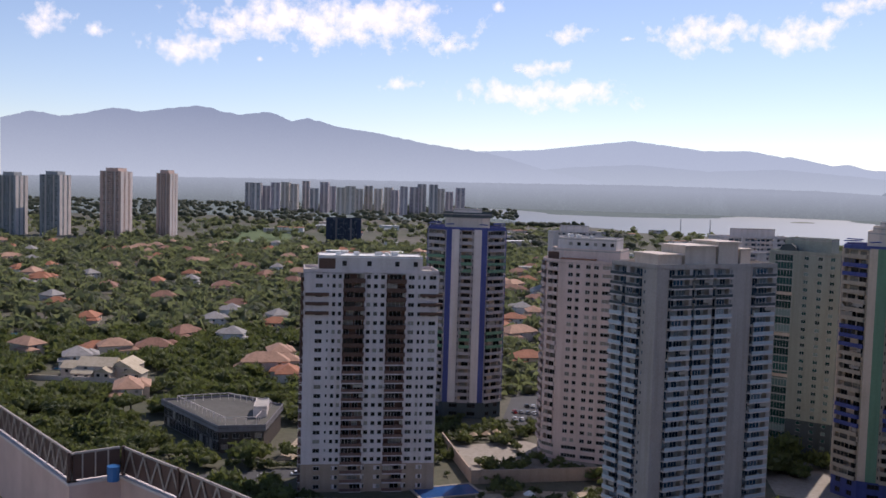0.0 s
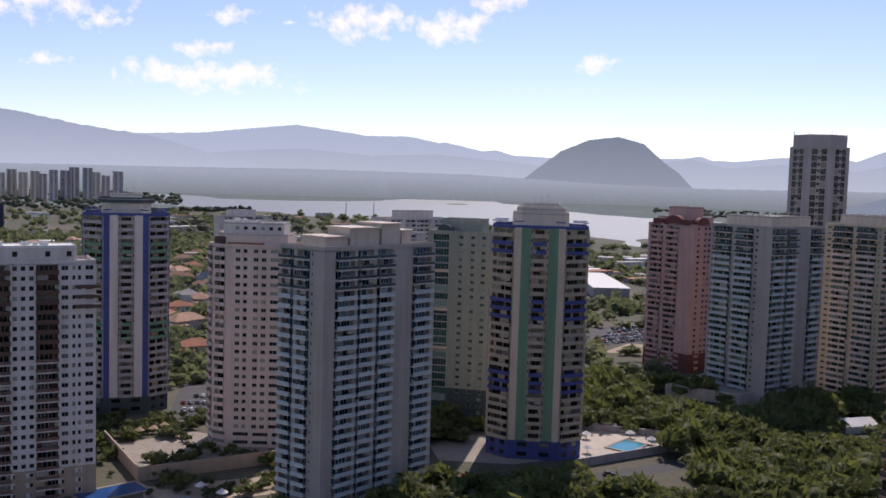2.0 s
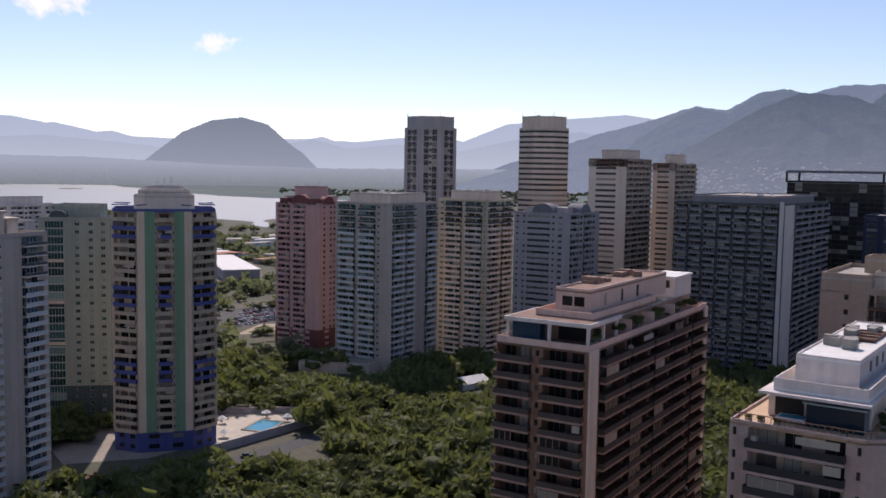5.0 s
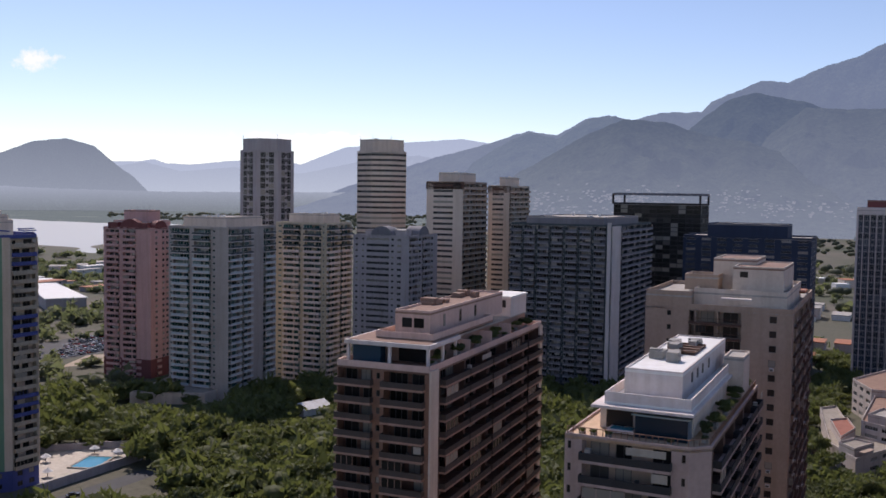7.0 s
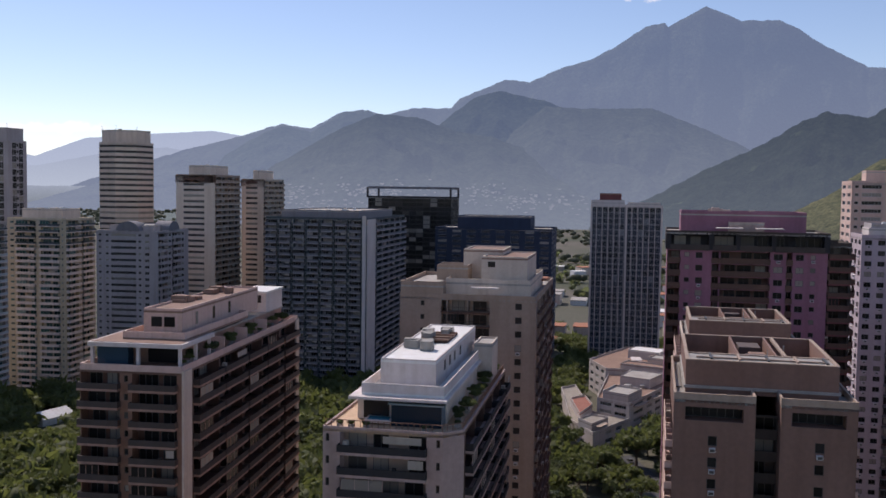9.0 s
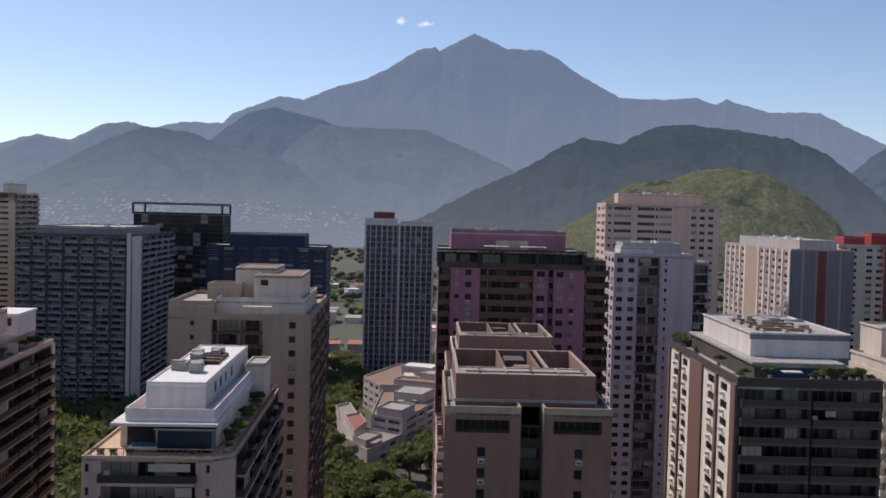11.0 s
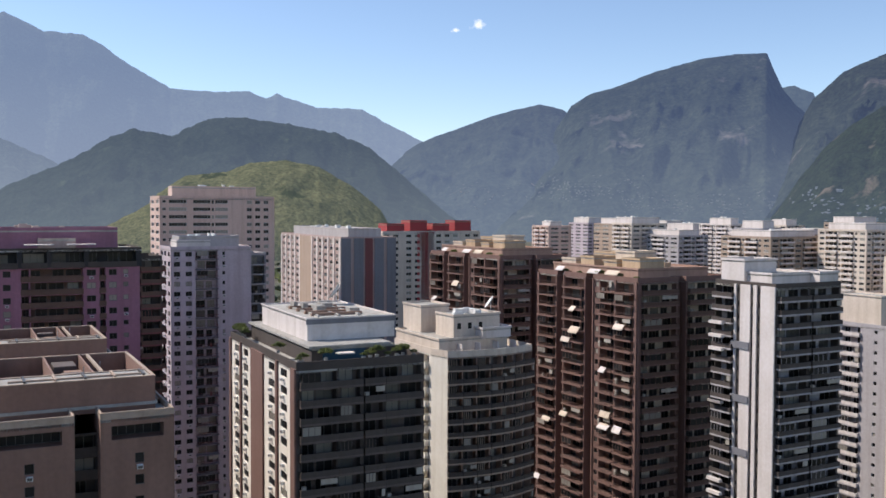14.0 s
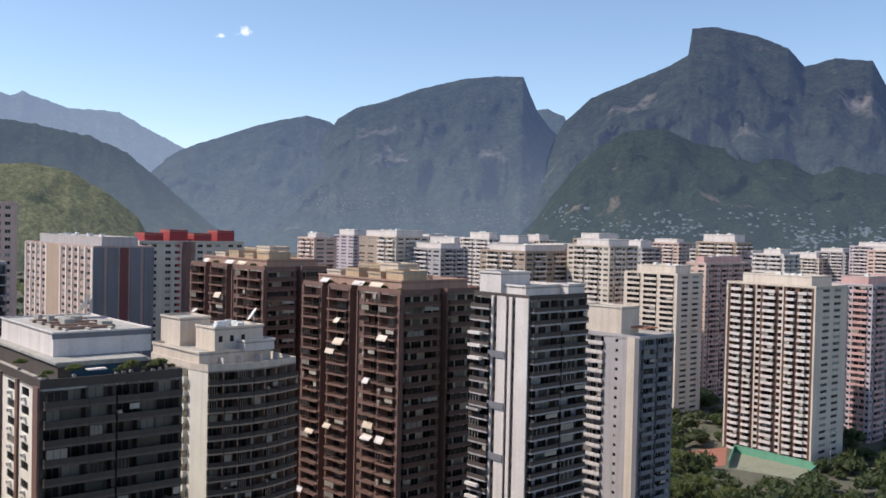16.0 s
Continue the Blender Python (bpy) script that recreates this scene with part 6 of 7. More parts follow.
# beige slab blocks by the playing court
# umber and dark brown walls put the dark of the balcony voids into colour
t, plan = simple("apartment_block", "long cream slab block with zigzag rows of balconies", (289.4, -331.4), 13, 44, -77, 27.7, 77,
                 ("0.5s 0.8- 1.2r 2.6b 1.2- 2.6b 0.9- 0.4s 1.2r 1- 3.8b 1- 1.2r 0.4s 0.9- 2.6b 1.2- 2.6b 1.2r 0.8- 0.5s", {"wall": PT["umber"], "back": PT["dark_brown"]}), "3- 3l 2- 3l 3-", PT["warm_white"], GLASS_BLACK, front=PT["white_slab"], balc=PT["white_slab"], depth=1.2, deep=2.4, near=False, stripe={"s": PT["warm_white"]},
                 pent=(5, 4.5, PT["warm_white"]), group="cream slab blocks")
t.done()
# dark brown front wall again paints in the shaded balcony voids
t, plan = simple("apartment_block", "long cream slab block with zigzag rows of balconies", (391, -343), 15, 35, -75, 24.4, 77,
                 ("1s 4b 1s 4b 1s 4b 1s", {"wall": PT["dark_brown"]}), "2- 3l 2- 3l 2-", PT["warm_white"], GLASS_BLACK, front=PT["warm_white"], balc=PT["warm_white"], depth=0.9, near=False, stripe={"s": PT["warm_white"]},
                 pent=(5, 4.5, PT["warm_white"]), group="cream slab blocks")
t.done()
t, plan = simple("apartment_block", "pink-banded apartment block with stacked balconies", (427, -396), 15, 13.5, -75, 51, 81.4,
                 "3w 3w", "1w 3b 1w 3b 1w 3b 1w 3b", PT["pink_beige"], GLASS_BLACK, front=PT["rose"], balc=PT["rose"], depth=0.8, near=False, pent=(4, 4, PT["rose"]))
t.done()
t, plan = simple("apartment_block", "pink-banded apartment block with stacked balconies", (309.4, -392.7), 15, 21.5, -75, 40, 76,
                 "1w 3b 1w 3b 1w", "1w 3b 1w 3b 1w 3b", PT["lilac_white"], GLASS_BLACK, front=PT["rose"], balc=PT["rose"], depth=0.8, near=False, pent=(4, 4, PT["rose"]))
t.done()
for c, ll, lr, z, nm, lab in (((569.5, -291.9), 54, 26, 84.5, "cool_grey", "grey apartment block with stepped white roof houses"),
                              ((473.5, -298.9), 38, 44, 86, "beige", "old beige apartment block with stepped roof houses"),
                              ((445.5, -339), 32, 27.5, 90.5, "warm_white", "white apartment tower with a pink roof band")):
    t, plan = simple("apartment_block", lab, c, 15, ll, -75, lr, z, "2w 3b 1w 3b 1w 2w", "2w 3b 2w 3b 2w", PT[nm], GLASS_BLACK, near=False, front=PT["white_slab"], pent=(4, 4, PT["white_slab"]))
    t.done()


# crowded blocks behind the cream slabs
rb = random.Random(31)
for k in range(22):
    az = 110 + k * 1.62 + rb.uniform(-0.5, 0.5)
    d = rb.uniform(640, 980)
    z = 100 - d * math.tan(radians(rb.uniform(0.55, 1.35)))
    wl = PT[rb.choice(("white_slab", "warm_white", "cool_grey", "beige", "lilac_white", "pink_beige"))]
    t, plan = simple("apartment_block", rb.choice(("white apartment block with stepped roof houses", "pale apartment block with rows of balconies")), pt(az, d), 15, rb.uniform(18, 40), -75, rb.uniform(18, 34), z,
                     rb.choice(("2w 3b 1w 3b 2w", "1w 4b 1w 4b 1w", "2l 1- 2l 1- 2l")), rb.choice(("2w 3b 2w", "3b 1w 3b 1w 3b", "1- 3l 1- 3l 1-")), wl, GLASS_BLACK, near=False, front=PT["white_slab"],
                     pent=(rb.uniform(3, 6), rb.uniform(3, 6), PT["white_slab"]), group="crowded far blocks", units=3)
    t.done()


# ---- villa quarter, gardens, streets ----
def flat_area(name, pts, z, mat, label, category):
    return sheet(name, pts, z, mat, label, category)


GRASS = paint("lawn", (0.10, 0.15, 0.045), 0.95, 0.4, 3.0)
SAND = paint("sandy_soil", (0.42, 0.34, 0.25), 0.95, 0.3)
PAVING = paint("pale_paving", (0.34, 0.30, 0.25), 0.9, 0.3)
POOL_DEEP = plain("deep_pool_water", (0.03, 0.10, 0.28), 0.08)
COURT = paint("court_surface", (0.25, 0.25, 0.18), 0.9, 0.3)
FENCE_GREEN = paint("green_fence", (0.13, 0.33, 0.22), 0.8, 0.2)
COURT_RED = paint("red_court", (0.33, 0.13, 0.09), 0.9, 0.25)


def hip(s, cx, cy, w, l, h, o):
    """A hipped roof with eaves over a rectangle of half sizes w and l."""
    r = min(w, l)
    z1, z2 = h + 0.01, h + r * 0.62
    a = [(cx - w - o, cy - l - o, z1), (cx + w + o, cy - l - o, z1), (cx + w + o, cy + l + o, z1), (cx - w - o, cy + l + o, z1)]
    if w < l:
        t0, t1 = (cx, cy - l + w, z2), (cx, cy + l - w, z2)
        s.poly([a[0], a[1], t0]).quad(a[1], a[2], t1, t0).poly([a[2], a[3], t1]).quad(a[3], a[0], t0, t1)
    else:
        t0, t1 = (cx - w + l, cy, z2), (cx + w - l, cy, z2)
        s.quad(a[0], a[1], t1, t0).poly([a[1], a[2], t1]).quad(a[2], a[3], t0, t1).poly([a[3], a[0], t0])
    s.poly(a[::-1])
    for i in range(4):
        p, q = a[i], a[(i + 1) % 4]
        s.quad((p[0], p[1], z1 - 0.25), (q[0], q[1], z1 - 0.25), q, p)


def villa_template(w, l, h, over, roof, wall, name="villa"):
    """A house with hipped tiled roofs over its main part and two wings, door and windows; built round its own base."""
    e = thing(name, 0, 0, 0, "villa with hipped terracotta roofs and pale walls", "house", "villas among the trees")
    wings = [(0, 0, w, l, h), (w * 0.95, l * 0.75, w * 0.55, l * 0.8, h - 0.9), (-w * 0.8, -l * 0.7, w * 0.5, l * 0.62, h * 0.62)]
    body, top = Shape(), Shape()
    for cx, cy, ww, ll, hh in wings:
        body.box(cx - ww, cx + ww, cy - ll, cy + ll, 0, hh)
        hip(top, cx, cy, ww, ll, hh, over)
    wl = part("wall", body, wall, e)
    part("roof", top, roof, e, "terracotta tiled hip roof")
    for x in (-0.2, 0.6):
        part("window", Shape().box(w * x - 0.7, w * x + 0.7, -l - 0.06, -l + 0.02, h - 2.0, h - 0.8), GLASS_BLACK, wl)
    part("door", Shape().box(w * 0.15, w * 0.15 + 1, -l - 0.08, -l + 0.02, 0, 2.1), PT["dark_brown"], wl)
    return e


ROOFS = [TERRACOTTA, paint("pale_tiles", (0.46, 0.27, 0.18), 0.85, 0.35, 3.0), paint("old_tiles", (0.30, 0.15, 0.10), 0.85, 0.4, 3.0), paint("grey_tiles", (0.33, 0.31, 0.29), 0.85, 0.3, 3.0)]
VILLAS = [villa_template(w, l, h, 0.7, ROOFS[i % 4], (WHITE, PT["warm_white"], PT["peach"])[i % 3]) for i, (w, l, h) in enumerate(((8, 6, 4.4), (6, 9, 6.4), (10, 7, 4.6), (7, 7, 6.2), (9, 6, 4.4), (12, 7, 6.6)))]
SPOTS = []
rng = random.Random(5)


def place_villa(k, x, y, ang):
    src = VILLAS[k % len(VILLAS)]
    m = pose(x, y, 0, 0, 0, ang)
    if src.location.length < 1:
        src.matrix_world = m
        e = src
    else:
        e = copy_thing(src, m)
    KEEP_OUT.append((x, y, 10.5))
    d = math.hypot(x, y)
    KEEP_OUT.append((x * (1 - 13 / d), y * (1 - 13 / d), 8.0))
    SPOTS.append((x, y))


# a few that stand out, then the rest of the quarter
for k, (az, d, ang) in enumerate(((-23.6, 560, 30), (-22.6, 555, 120), (-20.4, 560, 20), (-17.0, 660, 25), (-13.4, 650, 15), (-14.0, 500, 15), (-12.6, 480, 100),
                                  (-13.2, 530, 20), (-18.7, 610, 60), (-24.6, 530, 25), (1.9, 540, 15), (1.2, 620, 40), (0.9, 700, 10), (-21.8, 445, 20))):
    place_villa(k, *pt(az, d), ang)
n = 0
while n < 118:
    d = math.sqrt(rng.uniform(520 ** 2, 1500 ** 2))
    az = rng.uniform(-33, 3.2)
    x, y = pt(az, d)
    if clear(x, y, 3) and all((x - a) ** 2 + (y - b) ** 2 > 22 ** 2 for a, b in SPOTS):
        place_villa(n + 1, x, y, rng.choice((12, 102, 30, 60, -20)) + rng.uniform(-8, 8))
        n += 1

# cream mansion with many gables
e = thing("mansion", *pt(-23.4, 497), 0, "large cream mansion with several gabled roofs and white walls", "house")
for i, (dx, dy, w, l, h) in enumerate(((0, 0, 9, 6, 6.5), (12, 4, 6, 8, 6.0), (-13, 3, 6, 5, 4.2), (6, -7, 4, 4, 4.5), (-5, -7, 5, 3, 3.4), (19, -3, 5, 4, 3.8))):
    part("wing", Shape().box(dx - w, dx + w, dy - l, dy + l, 0, h), PT["warm_white"], e)
    s = Shape()
    o = 0.6
    if i % 2:
        rg = [(dx, dy - l - o, h + w * 0.55), (dx, dy + l + o, h + w * 0.55)]
        b = [(dx - w - o, dy - l - o, h), (dx + w + o, dy - l - o, h), (dx + w + o, dy + l + o, h), (dx - w - o, dy + l + o, h)]
        s.quad(b[1], b[2], rg[1], rg[0]).quad(b[3], b[0], rg[0], rg[1]).poly([b[0], b[1], rg[0]]).poly([b[2], b[3], rg[1]]).quad(b[3], b[2], b[1], b[0])
    else:
        rg = [(dx - w - o, dy, h + l * 0.6), (dx + w + o, dy, h + l * 0.6)]
        b = [(dx - w - o, dy - l - o, h), (dx + w + o, dy - l - o, h), (dx + w + o, dy + l + o, h), (dx - w - o, dy + l + o, h)]
        s.quad(b[0], b[1], rg[1], rg[0]).quad(b[2], b[3], rg[0], rg[1]).poly([b[1], b[2], rg[1]]).poly([b[3], b[0], rg[0]]).quad(b[3], b[2], b[1], b[0])
    part("gable_roof", s, paint("cream_tiles", (0.55, 0.46, 0.33), 0.85, 0.25, 3.0), e)
    for k in (-0.5, 0.5):
        part("window", Shape().box(dx + w * k - 0.8, dx + w * k + 0.8, dy - l - 0.06, dy - l + 0.02, h - 2.2, h - 0.7), GLASS_BLACK, e)
part("garden_wall", Shape().box(-34, 22, -13, -12.6, 0, 2.4), PT["warm_white"], e)
for i in range(4):
    KEEP_OUT.append((*pt(-24.9 + i * 1.05, 485), 19))
for az, d in ((-25.2, 520), (-27.6, 640)):
    x, y = pt(az, d)
    e = thing("swimming_pool", x, y, 0, "turquoise garden swimming pool with pale edge", "pool")
    part("coping", Shape().box(-7, 7, -4, 4, 0, 0.3), PAVING, e)
    part("water", Shape().box(-6, 6, -3, 3, 0.25, 0.36), POOL, e)
    KEEP_OUT.append((x, y, 9))
    KEEP_OUT.append((x * 0.97, y * 0.97, 8))

# flat-roofed club house on stilts below the wood
plan = [(-100.3, 335.5), (-84.8, 340), (-86, 372), (-110, 384), (-134, 372)]
t = Tower("club_house", "low dark flat-roofed building with a railed roof terrace", *centre(plan), PT["dark_stone"], GLASS_BLACK, FRAME, storey=4.0, category="building")
wall_round(t, plan, 0, 8, {4: "1g 1g 1g 1g 1g 1g 1g 1g 1g 1g 1g 1g 1g 1g 1g 1g 1g 1g", 0: "3w 3w 3w 3w"}, n=2)
wall_round(t, inset(plan, -0.8), 8, 9.6, {}, wall=PT["slate"])
t.top(inset(plan, -0.8), 9.6, 0.9, paint("dark_felt", (0.11, 0.105, 0.09), 0.9, 0.3), PT["slate"])
inn = inset(plan, 3.5)
for i in range(5):
    a, b = Vector(inn[i]), Vector(inn[(i + 1) % 5])
    m = max(2, int((b - a).length / 3.2))
    for k in range(m):
        p = a.lerp(b, k / m)
        t.box_at("rail_post", PT["white_slab"], tuple(p), 0, 0.2, 0.2, 9.6, 12.2)
    ang = math.degrees(math.atan2(b.y - a.y, b.x - a.x))
    t.box_at("rail", PT["white_slab"], tuple(a), ang, (b - a).length, 0.2, 12.1, 12.4)
t.volume(block((-92, 352), 100, 14, 10, 5), 9.6, 13.5, PT["white_slab"], ROOF)
keep(plan, 5)
t.done()

# streets and yards
for nm, pts, z, mat, lab, cat in (
        ("road", [(-125, 285), (-66, 312), (-40, 322), (-40, 329), (-72, 322), (-128, 296)], 0.05, TARMAC, "grey tarmac road past the club house", "road"),
        ("lawn", [(-92, 296), (-80, 290), (-72, 300), (-84, 308)], 0.06, GRASS, "green lawn strip beside the road", "lawn"),
        ("yard", [(-78, 330), (-60, 335), (-58, 372), (-76, 376)], 0.05, SAND, "bare sandy yard", "yard"),
        ("parking_yard", [(3, 400), (34, 385), (44, 450), (10, 470)], 0.07, TARMAC, "tarmac yard with parked cars", "yard"),
        ("street", [(88, 292), (140, 282), (215, 300), (215, 308), (140, 292), (90, 303)], 0.05, TARMAC, "narrow street below the striped tower", "road"),
        # paler than PAVING: the strong sun here is put into the colour
        ("pool_terrace", [(142, 303), (186, 313), (196, 328), (172, 357), (158, 345), (150, 320)], 0.06, paint("pool_paving", (0.56, 0.50, 0.42), 0.9, 0.25), "paved pool terrace beside the striped tower", "yard"),
        ("forecourt", [(95, 318), (120, 308), (140, 312), (148, 330), (122, 352), (112, 372), (98, 350)], 0.055, PAVING, "paved forecourt between the towers", "yard"),
        ("car_park", [(253, 527), (301, 537), (360, 620), (268, 590)], 0.05, TARMAC, "car park full of parked cars", "car park"),
        ("sand_pitch", [(252, 508), (282, 534), (300, 526), (281, 499)], 0.06, SAND, "bare sandy pitch by the car park", "yard"),
        ("avenue", [(292, 66), (345, 101), (352, 96), (300, 58)], 0.05, TARMAC, "short street in front of the low white house", "road"),
        ("playing_court", [(321, -318), (281, -326), (271, -309), (300, -294)], 0.07, COURT, "worn grey-green playing court", "court"),
        ("tennis_court", [(331, -297), (330, -322), (304, -296), (306, -275)], 0.06, COURT_RED, "red clay tennis court", "court"),
        ("courtyard", [(-17, 359), (-6, 317), (40, 329), (36, 352), (12, 372)], 0.04, PAVING, "pale paved courtyard between the towers", "yard"),
        ("sun_terrace", [(-4, 286), (46, 296), (44, 312), (-6, 308)], 0.04, SAND, "sunlit sandy terrace beside the pool", "yard"),
        ("sports_field", [(-500, 1640), (-438, 1472), (-346, 1526), (-394, 1780), (-510, 1930)], 0.08, GRASS, "pale green oval sports field", "field")):
    flat_area(nm, pts, z, mat, lab, cat)
    cx, cy = centre(pts)
    if nm not in ("avenue", "road", "courtyard", "sun_terrace", "forecourt"):
        KEEP_OUT.append((cx, cy, min(math.dist((cx, cy), p) for p in pts) * 0.85))
for i in range(12):
    f = i / 11
    KEEP_OUT.append((-125 + 85 * f, 291 + 35 * f, 8))
    KEEP_OUT.append((90 + 125 * f, 297 - 10 * math.sin(3.14 * f) + 7 * f, 7))
    KEEP_OUT.append((294 + 54 * f, 62 + 36 * f, 5))
for x, y, r in ((-12, 330, 9), (20, 318, 14), (-30, 300, 8), (-15, 304, 12), (3, 289, 9), (-4, 352, 12), (24, 425, 24), (168, 325, 20), (395, 112, 12), (430, 118, 14), (300, -308, 24), (288, -300, 16), (276, -290, 13), (318, -290, 14)):
    KEEP_OUT.append((x, y, r))


def pool(x, y, w, l, ang, mat, label):
    e = thing("swimming_pool", x, y, 0, label, "pool")
    e.rotation_euler = (0, 0, radians(ang))
    s = Shape()
    s.box(-w - 1, w + 1, -l - 1, -l, 0.1, 0.5).box(-w - 1, w + 1, l, l + 1, 0.1, 0.5).box(-w - 1, -w, -l, l, 0.1, 0.5).box(w, w + 1, -l, l, 0.1, 0.5)
    part("coping", s, PAVING, e)
    part("water", Shape().box(-w, w, -l, l, 0.1, 0.4), mat, e)


pool(-15, 304, 10, 5, 25, POOL_DEEP, "deep blue swimming pool by the white tower")
pool(3, 289, 6, 4, 15, POOL, "bright blue swimming pool beside a sun terrace")
pool(171, 321, 7, 4.5, 35, POOL, "turquoise swimming pool on a paved terrace")


def garden_wall(a, b, h, mat, name="garden_wall", label="long pale garden wall", th=0.4):
    ang = math.atan2(b[1] - a[1], b[0] - a[0])
    ob = new(name, Shape().box(0, math.dist(a, b), -th / 2, th / 2, 0, h).box(-0.1, math.dist(a, b) + 0.1, -th / 2 - 0.1, th / 2 + 0.1, h, h + 0.15).mesh(name, [mat]))
    ob.matrix_world = pose(a[0], a[1], 0, 0, 0, math.degrees(ang))
    return tagged(ob, label, "wall")


garden_wall((-20, 362), (-7, 314), 4.5, PT["beige"])
garden_wall((-7, 314), (44, 327), 4.5, PT["beige"])
garden_wall((-60, 282), (-5, 288), 3.0, PT["cool_grey"])
garden_wall((160, 352), (196, 328), 2.5, PT["cool_grey"])
garden_wall((196, 328), (186, 312), 2.5, PT["dark_stone"])
garden_wall((186, 312), (140, 300), 3.0, PT["cool_grey"])
for a, b in (((321, -318), (281, -326)), ((300, -294), (321, -318)), ((281, -326), (271, -309))):
    garden_wall(a, b, 3.4, FENCE_GREEN, "court_fence", "tall green windscreen fence round the court", 0.12)
e = thing("podium", 255, 395, 0, "low pale podium with a sunlit flat roof beside the tower", "podium")
part("wall", Shape().prism([(-24, 3), (0, -22), (44, -8), (30, 36)], 0, 5.5), PT["warm_white"], e)
part("roof", Shape().prism(inset([(-24, 3), (0, -22), (44, -8), (30, 36)], 0.6), 5.5, 5.56), PAVING, e)
keep([(238, 418), (262, 393), (306, 407), (292, 451)], 2)
e = thing("warehouse", 400, 805, 0, "long low warehouse with a white roof", "warehouse")
part("wall", Shape().prism([(-38, -52), (-8, -62), (30, 70), (4, 80)], 0, 9), PT["cool_grey"], e)
part("roof", Shape().prism(inset([(-38, -52), (-8, -62), (30, 70), (4, 80)], -0.8), 9, 9.8), ROOF_PALE, e)
keep([(362, 753), (392, 743), (430, 875), (404, 885)], 4)
# white tent added in place of a sunlit patch among the trees
x, y = 279, 326
e = thing("marquee", x, y, 0, "white tent shape added for a bright sunlit patch", "tent")
part("canvas", Shape().box(-8, 8, -5, 5, 0, 3.0).quad((-8.4, -5.4, 3), (8.4, -5.4, 3), (8.4, 0, 5.4), (-8.4, 0, 5.4)).quad((8.4, 5.4, 3), (-8.4, 5.4, 3), (-8.4, 0, 5.4), (8.4, 0, 5.4)).poly([(8.4, -5.4, 3), (8.4, 5.4, 3), (8.4, 0, 5.4)]).poly([(-8.4, 5.4, 3), (-8.4, -5.4, 3), (-8.4, 0, 5.4)]), WHITE, e)
KEEP_OUT.append((x, y, 13))
KEEP_OUT.append((x * 0.95, y * 0.95, 9))


# ---- cars ----
def car_template(col):
    e = thing("car", 0, 0, 0, "small parked car on the tarmac", "car", "parked cars")
    part("body", Shape().box(-0.85, 0.85, -2.1, 2.1, 0.35, 0.85).box(-0.8, 0.8, -2.0, 2.0, 0.28, 0.35), col, e)
    s = Shape()
    b = [(-0.78, -1.5, 0.85), (0.78, -1.5, 0.85), (0.78, 1.1, 0.85), (-0.78, 1.1, 0.85)]
    c = [(-0.62, -1.0, 1.42), (0.62, -1.0, 1.42), (0.62, 0.45, 1.42), (-0.62, 0.45, 1.42)]
    for i in range(4):
        s.quad(b[i], b[(i + 1) % 4], c[(i + 1) % 4], c[i], 0)
    s.quad(*c, 1)
    part("cabin", s, [GLASS_BLACK, col], e)
    return e


CARS = [car_template(plain("car_" + n, c, 0.25)) for n, c in (("white", (0.75, 0.75, 0.75)), ("silver", (0.45, 0.46, 0.47)), ("black", (0.03, 0.03, 0.03)), ("red", (0.35, 0.03, 0.03)), ("grey", (0.18, 0.18, 0.19)))]
used = set()


def park(x, y, ang):
    k = rng.choice((0, 0, 1, 1, 2, 2, 3, 4, 4))
    if k in used:
        copy_thing(CARS[k], pose(x, y, 0.08, 0, 0, ang))
    else:
        CARS[k].matrix_world = pose(x, y, 0.08, 0, 0, ang)
        used.add(k)


for r in range(9):
    for c in range(19):
        if rng.random() < 0.82:
            x, y = 262 + c * 2.9 + r * 5.2, 533 + c * 0.9 + r * 7.2 + (3 if r % 2 else 0)
            park(x, y, 15 + rng.uniform(-3, 3) + (180 if r % 2 else 0))
for r in range(3):
    for c in range(9):
        if rng.random() < 0.8:
            park(9 + c * 2.9, 405 + r * 13 - c * 0.5, 10 + rng.uniform(-4, 4))
for k in range(6):
    f = (k + 0.5) / 6
    park(296 + 50 * f + rng.uniform(-1, 1), 62 + 34 * f, -56 + rng.uniform(-3, 3))
for k in range(6):
    park(-110 + 11 * k + rng.uniform(-2, 2), 296 + 4.6 * k, -65)
for k in range(5):
    park(98 + 12 * k + rng.uniform(-2, 2), 297 - 1.8 * k, -98)

# low white house with terraces
t = Tower("low_white_house", "low white modern building with terraces and red roof courts", 410, 118, PT["worn_white"], GLASS_BLACK, FRAME, storey=3.4, category="building")
lo = [(349, 110), (381, 104), (384, 121), (434, 146), (425, 150), (366, 125)]
mid = [(380, 104.5), (450, 98), (456, 135), (385.5, 120)]
back = [(450, 100), (505, 108), (508, 142), (461, 148), (440, 133)]
wall_round(t, lo, 0, 6.6, {0: "3- 3w 3w 2-", 5: "4- 3w 3-"}, n=2)
t.top(lo, 6.6, 1.0, PAVING)
wall_round(t, mid, 0, 12.6, {3: "1- 4l 1- 4l 1-", 0: "2- 4l 1- 4w 4w 1- 4l 4l 2-"}, n=4)
t.top(mid, 12.6, 0.9, RUST)
wall_round(t, back, 0, 15.0, {4: "2- 3w 3w 2-", 3: "3w 3w 3w", 0: "4w 4w 4w"}, n=4)
t.top(back, 15.0, 0.9, RUST)
t.volume([(418, 106), (436, 104), (438, 120), (420, 120)], 12.6, 16.4, PT["worn_white"], ROOF, 0.5)
t.volume([(476, 116), (490, 115), (492, 132), (479, 133)], 15, 19, PT["worn_white"], ROOF_PALE, 0.4)
